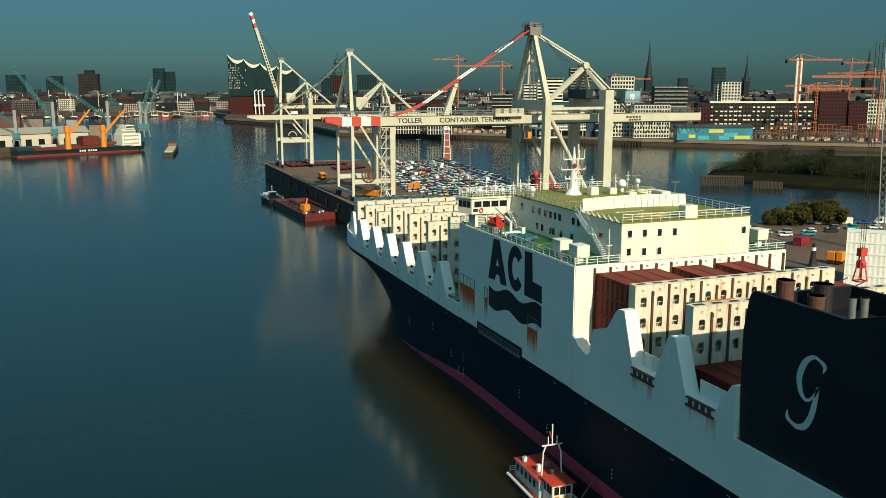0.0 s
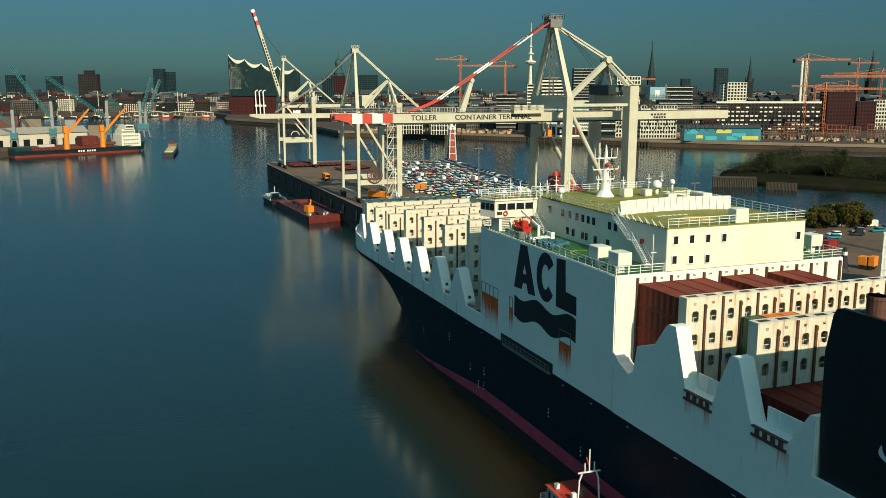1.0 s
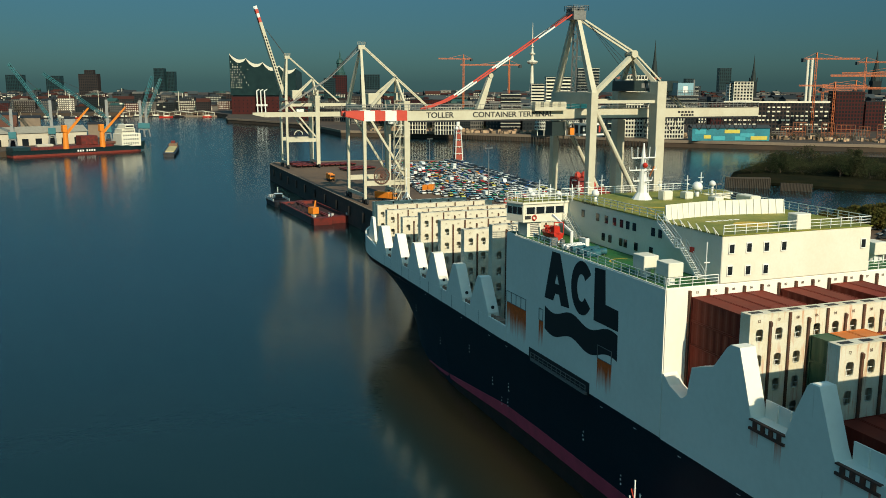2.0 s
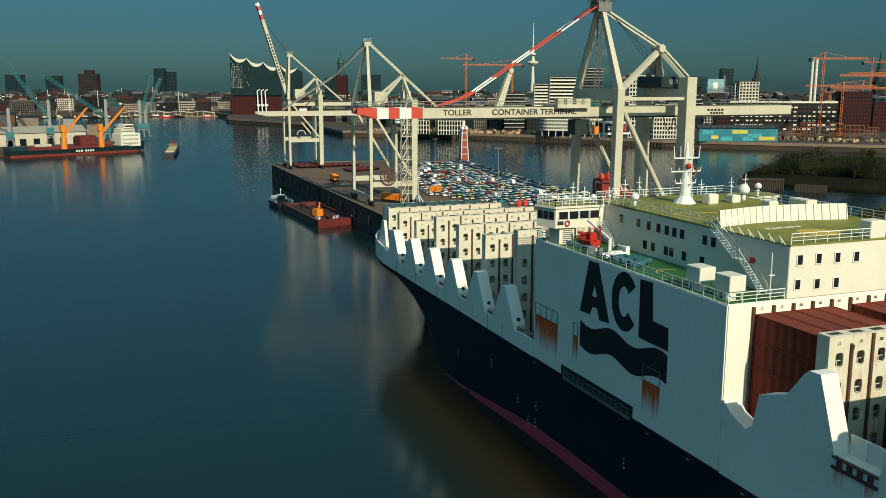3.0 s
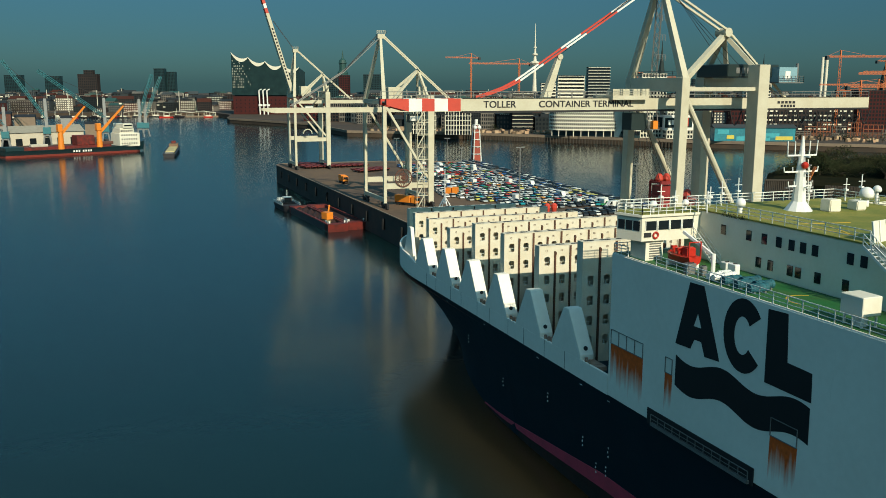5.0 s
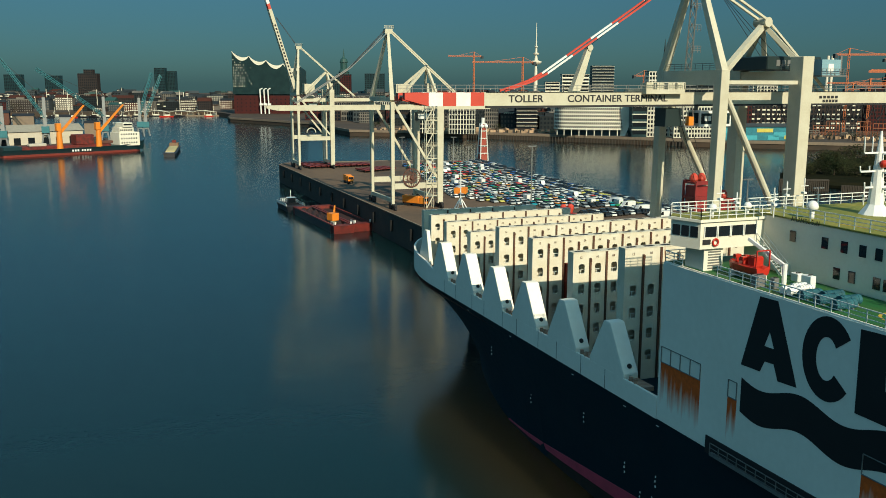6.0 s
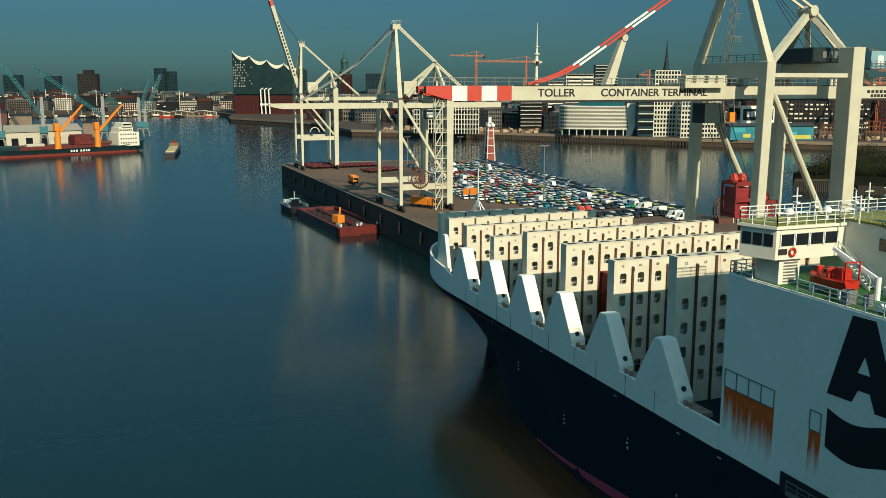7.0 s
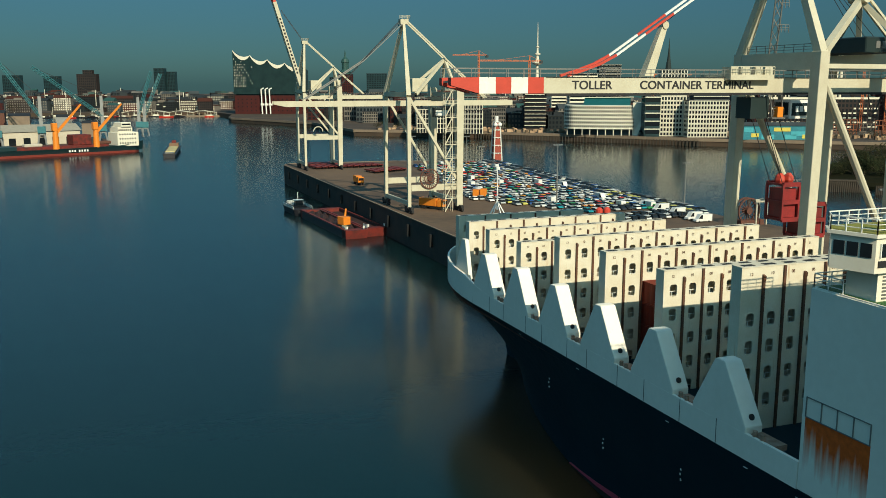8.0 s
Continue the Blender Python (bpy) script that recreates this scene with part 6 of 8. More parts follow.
# brown spoked cable reel with a pale portal frame on the pier
reel = thing("cable_reel", "rusty brown spoked cable reel under a pale portal frame", "cable reel", (183, 257, 5.5))
bm = bmesh.new()
for k in range(16):
    a, c = k * math.tau / 16, (k + 1) * math.tau / 16
    for yy in (256.2, 257.8):
        beam(bm, (181.5 + 3.6 * math.cos(a), yy, 9.6 + 3.6 * math.sin(a)), (181.5 + 3.6 * math.cos(c), yy, 9.6 + 3.6 * math.sin(c)), 0.4)
    beam(bm, (181.5, 257, 9.6), (181.5 + 3.6 * math.cos(a), 257, 9.6 + 3.6 * math.sin(a)), 0.2)
tube(bm, (181.5, 255.8, 9.6), (181.5, 258.2, 9.6), 1.0, 12)
part("wheel", bm, rusty_iron, reel, "rusty spoked wheel")
bm = bmesh.new()
for dx in (3.4, 7.0):
    for dy in (-1.6, 1.6):
        beam(bm, (180 + dx, 257 + dy, 5.5), (180 + dx, 257 + dy, 12.4), 0.4)
for dy in (-1.6, 1.6):
    beam(bm, (183, 257 + dy, 12.2), (187.4, 257 + dy, 12.2), 0.45)
beam(bm, (183.2, 255.4, 12.5), (183.2, 258.6, 12.5), 0.4)
beam(bm, (187.2, 255.4, 12.5), (187.2, 258.6, 12.5), 0.4)
part("frame", bm, wall_pale_frame, reel, "pale portal frame")
bm = bmesh.new()
box(bm, 178.4, 255.6, 5.5, 186.6, 258.4, 7.0)
part("base", bm, rusty_iron, reel)

# reefer stack and lifting gear by the after deck
reefer = container_mesh(12.2, container_white)
for k in range(5):
    for c in range(2):
        ob = container(reefer, (176.5, 121.5, 5.5), "white refrigerated container in a high stack ashore", -math.pi * 0.75, "reefer stack")
        ob.location = (162.9 + c * 1.84, 140.9 + c * 1.84, QZ + 2.62 * k)
bars = thing("stack_lettering", "plain bars of painted lettering on white reefers", "lettering", (164, 121.5, 5.5), kind="stuff")
bars.location, bars.rotation_euler = (163.7, 141.7, QZ), (0, 0, -math.pi / 4)
for k in range(5):
    bm = bmesh.new()
    for i in range(6):
        box(bm, 167.0 + i * 0.95, 119.0, 6.5 + 2.62 * k, 167.7 + i * 0.95, 119.05, 7.3 + 2.62 * k)
    part("painted_bar", bm, black_steel, bars, kind="stuff")
bm = bmesh.new()
box(bm, 165.0, 119.0, 17.0, 166.2, 119.05, 18.0)
part("sign_square", bm, mat("pale_blue_sign", (0.2, 0.5, 0.6), 0.5), bars)
jib = thing("mobile_crane", "dark red mobile crane jib with a red hook block", "crane", (150, 96, QZ), true=True)
bm = bmesh.new()
beam(bm, (126.0, 112.0, 18.8), (152.0, 95.0, 12.4), 1.1, 1.2, 1.6, 1.8)
for k in range(9):
    tube(bm, (127.5 + 2.6 * k, 111.0 - 1.7 * k, 19.2 - 0.64 * k), (128.8 + 2.6 * k, 110.2 - 1.7 * k, 20.1 - 0.64 * k), 0.12, 6)
part("jib", bm, mat("dark_red_jib_paint", (0.2, 0.03, 0.025), 0.5), jib)
bm = bmesh.new()
beam(bm, (152, 95, QZ), (152, 95, 12.4), 2.6, 2.6)
box(bm, 148, 91, QZ, 156, 99, QZ + 2.2)
part("carrier", bm, mat("dark_red_carrier", (0.16, 0.03, 0.025), 0.5), jib)
bm = bmesh.new()
box(bm, 137.3, 111.4, 22.6, 138.9, 112.6, 24.2)
for a, c in ((-1, -1), (1, -1), (1, 1), (-1, 1)):
    beam(bm, (138.1 + 0.25 * a, 112 + 0.25 * c, 22.6), (138.1 + 1.1 * a, 112 + 0.8 * c, 17.6), 0.25)
    beam(bm, (138.1 + 1.1 * a, 112 + 0.8 * c, 17.6), (138.1 - 1.1 * c * a * a, 112 + 0.8 * a, 17.6), 0.25)
tube(bm, (137.6, 112, 21.0), (138.6, 112, 21.0), 0.9, 12)
part("hook_block", bm, red_paint, jib, "bright red hook block and frame")
bm = bmesh.new()
for w in (-0.9, 0.0, 0.9):
    beam(bm, (138.1 + w * 0.6, 112, 24.2), (138.1 + w, 112, 64), 0.08)
part("rope", bm, black_steel, jib, kind="stuff")
lat = thing("lattice_crane", "grey lattice mast crane standing ashore", "crane", (176, 112, 5.5))
lat.location = (202.5, 167.7, QZ)
bm = bmesh.new()
lattice(bm, (176, 112, 5.5), (178.5, 118, 70), 1.6, 2.2, 0.14)
part("lattice_mast", bm, grey_steel, lat)
bol = thing("mooring_dolphin", "black mooring post with a white band on the quay", "mooring post", (176.5, 147, 5.5))
bol.location, bol.scale = (171.0, 159.7, QZ), (0.62, 0.62, 0.74)
bm = bmesh.new()
loft(bm, [[(176.5 + w * math.cos(a), 147 + w * math.sin(a), z) for a in [k * math.tau / 10 for k in range(10)]] for z, w in ((5.5, 2.2), (6.6, 1.6), (9.5, 1.1), (13.6, 0.7), (14.0, 0.3))])
part("post", bm, black_steel, bol)
bm = bmesh.new()
tube(bm, (176.5, 147, 11.2), (176.5, 147, 12.4), 1.0, 10, 0.9)
part("band", bm, white_rail, bol)
container(container_mesh(6.1, hopper_red), (196.2, 173.3, 5.5), "dark red container lying on the terminal", -1.2, "containers on the terminal")

# fenders and ladders on the quay wall
fb = bmesh.new()
tube(fb, (-0.4, 0, 1.0), (-0.4, 0, 4.6), 0.45, 10)
fender_me = mesh_of(fb, "fender", tyre_black)
for k in range(14):
    y = 240 + k * 20
    x = 90.0
    ob = tagged(new("fender", fender_me), "black rubber fender hung on the quay wall", "fender", "quay fenders")
    ob.location = (x, y, 2.5)

# ---- craft on the water ----


def hull_bm(x, y, rot, length, w, z0, z1, bow=0.16, sheer=0.6, stern=0.04):
    """A boat's hull loft along its own y, in world places."""
    bm = bmesh.new()
    m4 = pose(x, y, 0, 0, 0, rot)
    loops = []
    for t, k in ((0, 0.86), (stern, 0.97), (0.25, 1), (1 - bow * 1.6, 1), (1 - bow, 0.93), (1 - bow * 0.5, 0.68), (1 - bow * 0.12, 0.28), (1, 0.04)):
        zz = z1 + sheer * max(0, (t - 0.6) / 0.4) ** 2
        yy = (t - 0.5) * length
        loops.append([m4 @ Vector(p) for p in ((-w / 2 * k, yy, zz), (-w / 2 * k * 0.82, yy * (0.97 if t == 1 else 1), z0), (w / 2 * k * 0.82, yy * (0.97 if t == 1 else 1), z0), (w / 2 * k, yy, zz))])
    loft(bm, loops)
    return bm, m4


def block(m4, x0, y0, z0, x1, y1, z1, bevel=0.08):
    bm = bmesh.new()
    box(bm, x0, y0, z0, x1, y1, z1)
    if bevel:
        bmesh.ops.bevel(bm, geom=bm.edges, offset=bevel, segments=1, affect="EDGES")
    bmesh.ops.transform(bm, matrix=m4, verts=bm.verts)
    return bm


# harbour workboat alongside
hull_paint = mat("dark_boat_hull", (0.02, 0.02, 0.025), 0.5)
tug = thing("tug_boat", "red-roofed white and grey workboat alongside the ship", "boat", (51.2, 78.5, 0))
tug.location += Vector((-0.35, 2.2, 0))
bm, m4 = hull_bm(51.3, 77.4, 178, 17.5, 5.6, -0.6, 1.3, 0.2, 0.9)
part("hull", bm, hull_paint, tug, "dark hull with a rubbing strake")
bm = bmesh.new()
for s in (-1, 1):
    tube(bm, m4 @ Vector((s * 2.75, -8, 1.25)), m4 @ Vector((s * 2.8, 4.6, 1.3)), 0.22, 8)
part("rubbing_strake", bm, white_rail, tug)
part("deck", block(m4, -2.4, -8.2, 1.3, 2.4, 5.5, 1.36, 0), red_paint, tug, "red deck")
cabin = part("cabin", block(m4, -2.1, -6.8, 1.36, 2.1, 1.2, 3.9), mat("grey_green_cabin", (0.35, 0.42, 0.40), 0.5), tug, "pale grey cabin side")
part("cabin_roof", block(m4, -2.3, -7.0, 3.9, 2.3, 1.4, 4.05), red_paint, tug, "bright red cabin roof")
wheelhouse = part("wheelhouse", block(m4, -1.5, 1.2, 1.36, 1.5, 4.0, 4.4), white_house, tug, "white wheelhouse with large windows")
part("wheelhouse_roof", block(m4, -1.8, 0.9, 4.4, 1.8, 4.4, 4.55), red_paint, tug, "red wheelhouse roof")
for a in (-1.2, -0.35, 0.5):
    part("window", block(m4, a, 4.0, 3.0, a + 0.7, 4.04, 4.1, 0), window_dark, wheelhouse)
for a in (1.5, 2.4, 3.2):
    part("window", block(m4, 1.5, a, 3.0, 1.54, a + 0.6, 4.1, 0), window_dark, wheelhouse)
for k in range(5):
    part("window", block(m4, 2.1, -6.2 + k * 1.4, 2.5, 2.14, -5.6 + k * 1.4, 3.4, 0), window_dark, cabin)
for a in (-0.9, 0.55):
    part("door", block(m4, a, 4.04, 1.5, a + 0.5, 4.08, 2.8, 0), orange_paint, wheelhouse)
bm = bmesh.new()
for s in (-1, 1):
    beam(bm, m4 @ Vector((s * 1.5, 0.6, 4.0)), m4 @ Vector((s * 1.3, 0.6, 7.6)), 0.16)
    beam(bm, m4 @ Vector((s * 1.3, 0.6, 7.6)), m4 @ Vector((s * 0.9, 0.6, 8.6)), 0.16)
beam(bm, m4 @ Vector((-1.5, 0.6, 8.6)), m4 @ Vector((1.5, 0.6, 8.6)), 0.16)
for s in (-0.7, 0.0, 0.6):
    beam(bm, m4 @ Vector((s, 0.6, 8.6)), m4 @ Vector((s, 0.6, 9.8 + (1.7 if s == 0 else 0))), 0.14)
part("mast_frame", bm, white_rail, tug, "white tubular mast frame")
bm = bmesh.new()
beam(bm, m4 @ Vector((0.0, 0.5, 9.4)), m4 @ Vector((0.25, 0.3, 10.4)), 0.4, 0.06)
part("flag", bm, red_paint, tug)
for k, (a, c, h) in enumerate(((-1.0, -2.5, 0.9), (0.6, -1.8, 1.0), (-0.6, 0.2, 0.9), (1.1, -5.5, 0.7))):
    part("vent", block(m4, a, c, 4.05, a + 0.6, c + 0.6, 4.05 + h, 0.06), white_gear if k % 2 else grey_steel, tug)
bm = bmesh.new()
railing(bm, [m4 @ Vector(p) for p in ((-2.4, -8, 1.36), (2.4, -8, 1.36))], 0.9, 0.8)
railing(bm, [m4 @ Vector(p) for p in ((-2.4, 4.6, 1.36), (-1.4, 7, 1.6), (0, 8.4, 2.0), (1.4, 7, 1.6), (2.4, 4.6, 1.36))], 0.9, 0.8)
part("railing", bm, white_rail, tug)
bm = bmesh.new()
beam(bm, m4 @ Vector((0.2, 7.2, 1.9)), (57.6, 74.0, 6.0), 0.1)
part("mooring_rope", bm, grey_steel, tug)

# pusher with two hopper barges at the pier
barge_red = mat("barge_red_oxide", (0.17, 0.018, 0.012), 0.65, col2=(0.05, 0.014, 0.012), scale=0.4, amount=1.0)
hold_rust = mat("dark_rusty_hold", (0.045, 0.014, 0.011), 0.8, col2=(0.02, 0.012, 0.011), scale=0.5, amount=1.0)
sand = mat("scrap_and_sand", (0.25, 0.2, 0.09), 0.9, bump=0.8, bump_scale=1.2)
for k, (x, y, ln) in enumerate(((77.9, 368.0, 55), (85.6, 370.0, 54))):
    bg = thing("hopper_barge", "red hopper barge with a dark open hold" if k else "red hopper barge with sand and an orange digger", "barge", (x, y, 0), group="barges at the pier", true=True)
    bg.location.z = 0.9
    m4 = pose(x, y, 0, 0, 0, 3.0)
    bm = bmesh.new()
    for s in (-1, 1):
        box(bm, s * 3.3 - 0.5, -ln / 2 + 4, -2.4, s * 3.3 + 0.5, ln / 2 - 3, 1.7)
    bmesh.ops.transform(bm, matrix=m4, verts=bm.verts)
    part("side", bm, hull_paint, bg, "black barge sides")
    bm = bmesh.new()
    for s in (-1, 1):
        box(bm, s * 3.3 - 0.4, -ln / 2 + 4, 1.72, s * 3.3 + 0.4, ln / 2 - 3, 1.95)
    bmesh.ops.transform(bm, matrix=m4, verts=bm.verts)
    part("coaming", bm, barge_red, bg, "dull red coaming")
    for a, c in ((-ln / 2, -ln / 2 + 4), (ln / 2 - 3, ln / 2)):
        bm = bmesh.new()
        hexa(bm, [(-3.4, a + (0.9 if a < 0 else 0), -2.4), (3.4, a + (0.9 if a < 0 else 0), -2.4), (3.4, c, -2.4), (-3.4, c, -2.4), (-3.8, a, 1.9), (3.8, a, 1.9), (3.8, c, 1.9), (-3.8, c, 1.9)])
        bmesh.ops.transform(bm, matrix=m4, verts=bm.verts)
        part("hull_end", bm, barge_red, bg, "red oxide barge end")
    bm = bmesh.new()
    n2 = 14
    loft(bm, [[m4 @ Vector((-2.8 + 5.6 * j / 6, -ln / 2 + 4 + (ln - 7) * i / n2, 0.6 + (1.2 * abs(math.sin(i * 1.7 + j)) if k == 0 else 0.1))) for j in range(7)] for i in range(n2 + 1)], closed=False)
    part("hold", bm, hold_rust, bg)
    if k == 0:
        bm = bmesh.new()
        loft(bm, [[m4 @ Vector((-2.4 + 4.8 * j / 6, -21 + 16 * i / 6, 0.5 + 1.5 * math.sin(math.pi * j / 6) * math.sin(math.pi * i / 6) + 0.2 * math.sin(i * 3 + j))) for j in range(7)] for i in range(7)], closed=False)
        part("scrap_heap", bm, sand, bg, "heap of yellowish sand")
    bm = bmesh.new()
    for s in (-1, 1):
        railing(bm, [m4 @ Vector((s * 3.6, -ln / 2 + 0.5, 2.2)), m4 @ Vector((s * 3.6, -ln / 2 + 4, 2.2))], 0.9, 1.0)
        tube(bm, m4 @ Vector((s * 2.8, -ln / 2 + 1.5, 2.2)), m4 @ Vector((s * 2.8, -ln / 2 + 1.5, 3.0)), 0.3, 8)
    part("deck_gear", bm, white_rail, bg)
digger = thing("excavator", "orange excavator standing in the barge", "excavator", (75.2, 325.5, 1.2))
digger.location = (78.9, 355.0, 1.9)
for nm, bm in (("body", block(pose(75.2, 325.5, 0, 0, 0, 20), -1.4, -1.8, 2.0, 1.4, 1.8, 4.6)), ("track", block(pose(75.2, 325.5, 0, 0, 0, 20), -1.6, -2.2, 0.6, 1.6, 2.2, 2.0))):
    part(nm, bm, orange_paint if nm == "body" else black_steel, digger)
bm = bmesh.new()
beam(bm, (75.8, 326.5, 4.0), (77.1, 330, 6.4), 0.5, 0.6)
beam(bm, (77.1, 330, 6.4), (78.0, 333.5, 3.2), 0.45, 0.5)
part("arm", bm, orange_paint, digger)
push = thing("pusher_boat", "dark pusher boat with a white wheelhouse behind the barges", "boat", (71.5, 376, 0))
push.location = (74.6, 407.0, 0)
bm, m4 = hull_bm(71.2, 376, 183, 19, 7.6, -0.5, 2.2, 0.1, 0.3)
part("hull", bm, hull_paint, push)
part("cabin", block(m4, -2.8, -7, 1.4, 2.8, 2.5, 3.0), hull_paint, push, "low dark engine casing")
wh = part("wheelhouse", block(m4, -1.5, -0.5, 3.0, 1.5, 2.0, 5.0), glass_cab, push, "dark glazed wheelhouse")
part("wheelhouse_roof", block(m4, -1.8, -0.8, 5.0, 1.8, 2.3, 5.2), white_gear, push, "white wheelhouse roof")
bm = bmesh.new()
for a in (-6, -3, 0):
    railing(bm, [m4 @ Vector((-2.8, a, 3.0)), m4 @ Vector((2.8, a, 3.0))], 1.1, 0.9, 3, 0.06)
for sx in (-3.6, 3.6):
    railing(bm, [m4 @ Vector((sx, -9, 2.2)), m4 @ Vector((sx, 7, 2.2))], 1.1, 1.2, 3, 0.06)
beam(bm, m4 @ Vector((0, 0, 5.2)), m4 @ Vector((0, 0, 8)), 0.18)
part("railing", bm, white_rail, push)

wall_pale = mat("pale_cargo_sheet", (0.5, 0.46, 0.38), 0.7)
# motor barge under way, far out on the river
fb = thing("river_barge", "black inland cargo barge with a yellow load on the river", "barge", (43.5, 664, 0))
fb.location += Vector((-5.2, 1.9, 0))
bm, m4 = hull_bm(43.5, 664, -7, 92, 9.4, -0.5, 2.4, 0.10, 0.8)
part("hull", bm, hull_paint, fb)
part("load", block(m4, -3.4, -34, 2.4, 3.4, 20, 3.6, 0.5), mat("yellow_sand_load", (0.5, 0.42, 0.2), 0.8, col2=(0.3, 0.25, 0.15), scale=0.2), fb, "pale yellow load")
part("cabin", block(m4, -3.4, 24, 2.4, 3.4, 36, 5.4, 0.2), mat("brown_cabin", (0.2, 0.12, 0.07), 0.6), fb)
part("wheelhouse", block(m4, -1.6, 28, 5.4, 1.6, 32, 7.4, 0.2), barge_red, fb)
part("foredeck", block(m4, -3.0, -43, 2.5, 3.0, -38, 3.2, 0.2), grey_steel, fb)

# heavy-lift cargo ship at the west bank
green_hull = mat("dark_green_hull", (0.006, 0.03, 0.036), 0.5)
hl = thing("cargo_ship", "dark green heavy-lift cargo ship with two orange deck cranes", "ship", (-25, 672, 0))
ANG = math.degrees(math.atan2(693.0 - 651.7, 24 + 73.3)) - 90
bm, m4 = hull_bm(-27.6, 682, ANG, 106, 18, 1.3, 4.4, 0.14, 3.6, 0.08)
part("hull", bm, green_hull, hl, "dark green upper hull")
bm, _ = hull_bm(-29, 681.4, ANG, 102, 18.1, -1.0, 1.35, 0.12, 0.0)
part("boot_topping", bm, mat("salmon_red_bottom", (0.42, 0.08, 0.06), 0.6), hl, "salmon red lower hull")
part("poop", block(m4, -8, -52.5, 4.4, 8, -40, 7.2, 0.3), green_hull, hl, "raised dark green after deck")
part("hatch", block(m4, -6.5, -40, 4.4, 6.5, 24, 6.6, 0.2), barge_red, hl, "dark red hatch covers")
part("cargo", block(m4, -5.5, -1, 6.6, 5.5, 12, 13.8, 0.4), barge_red, hl, "dark red deck cargo")
part("cargo", block(m4, 0, -34, 6.6, 5, -22, 8.6, 0.4), wall_pale, hl, "pale deck cargo")
part("cargo", block(m4, 0, 15, 6.6, 6, 26, 8.8, 0.4), rusty_iron, hl)
acc = part("deckhouse", block(m4, -8, 30, 4.4, 8.2, 46, 14.5, 0.3), white_house, hl, "white deckhouse with rows of windows")
part("upper_deckhouse", block(m4, -7, 31, 14.5, 7.2, 42, 18.4, 0.3), white_house, hl, "white upper deckhouse")
part("wheelhouse", block(m4, -8.8, 33, 18.4, 8.8, 40.5, 21.6, 0.3), white_house, hl, "white wheelhouse")
for lv in range(4):
    for k in range(7):
        xx = (8.2, 8.2, 8.2, 7.2)[lv]
        part("window", block(m4, xx, 31.4 + k * 1.9 * (0.75 if lv == 3 else 1), 6.2 + lv * 3.1, xx + 0.06, 32.3 + k * 1.9 * (0.75 if lv == 3 else 1), 7.4 + lv * 3.1, 0), window_dark, acc)
part("window", block(m4, 8.8, 33.5, 19.6, 8.86, 40, 20.8, 0), window_dark, acc)
bm = bmesh.new()
tube(bm, m4 @ Vector((0, 37, 21.6)), m4 @ Vector((0, 37, 30)), 0.9, 8, 0.3)
beam(bm, m4 @ Vector((-4, 37, 26)), m4 @ Vector((4, 37, 26)), 0.4)
part("mast", bm, black_steel, hl)
bm = bmesh.new()
for k in range(7):
    box(bm, 9.0, -6 + k * 1.9 + (1.2 if k > 2 else 0), 2.2, 9.25, -4.9 + k * 1.9 + (1.2 if k > 2 else 0), 3.6)
bmesh.ops.transform(bm, matrix=m4, verts=bm.verts)
part("painted_bar", bm, white_rail, hl, kind="stuff")
for yy, reach in ((-13.5, 19), (15, 20)):
    bm = bmesh.new()
    tube(bm, m4 @ Vector((6.6, yy, 4.4)), m4 @ Vector((6.6, yy, 17)), 2.3, 12, 1.8)
    ped = part("deck_crane", bm, orange_paint, hl, "bright orange deck crane")
    part("crane_house", block(m4, 4.6, yy - 2.2, 17, 8.6, yy + 1.2, 22.5, 0.3), orange_paint, ped)
    bm = bmesh.new()
    for s_ in (-0.9, 0.9):
        beam(bm, m4 @ Vector((6.6 + s_, yy + 1, 16)), m4 @ Vector((6.6 + s_ * 0.5, yy + reach, 35)), 0.7, 1.5, 0.5, 0.9)
    for k in range(6):
        e = 0.15 + 0.15 * k
        beam(bm, m4 @ Vector((5.7, yy + 1 + (reach - 1) * e, 16 + 19 * e)), m4 @ Vector((7.5, yy + 1 + (reach - 1) * e, 16 + 19 * e)), 0.5, 0.5)
    part("jib", bm, orange_paint, ped)
# warehouse and quay cranes behind her
wall_cream = mat("cream_rendered_wall", (0.55, 0.50, 0.40), 0.8, col2=(0.42, 0.37, 0.28), scale=0.1)
wh2 = thing("warehouse", "long cream quay warehouse with dark door openings", "warehouse", (-70, 735, 4), group="")
m4 = pose(-75, 730, 0, 0, 0, ANG)
part("wall", block(m4, -10, -70, 4, 10, 52, 14, 0.2), wall_cream, wh2)
bm = bmesh.new()
ext_y(bm, [(-11, 14), (0, 19), (11, 14)], -71, 53)
bmesh.ops.transform(bm, matrix=m4, verts=bm.verts)
part("roof", bm, mat("pale_sheet_roof", (0.3, 0.28, 0.23), 0.7), wh2)
for k in range(11):
    part("door", block(m4, 10.0, -64 + k * 10.5, 4, 10.1, -59 + k * 10.5, 9.5, 0), window_dark, wh2)
teal_crane = mat("teal_crane_paint", (0.03, 0.16, 0.19), 0.5)
grey_crane = mat("grey_crane_paint", (0.25, 0.26, 0.26), 0.5)
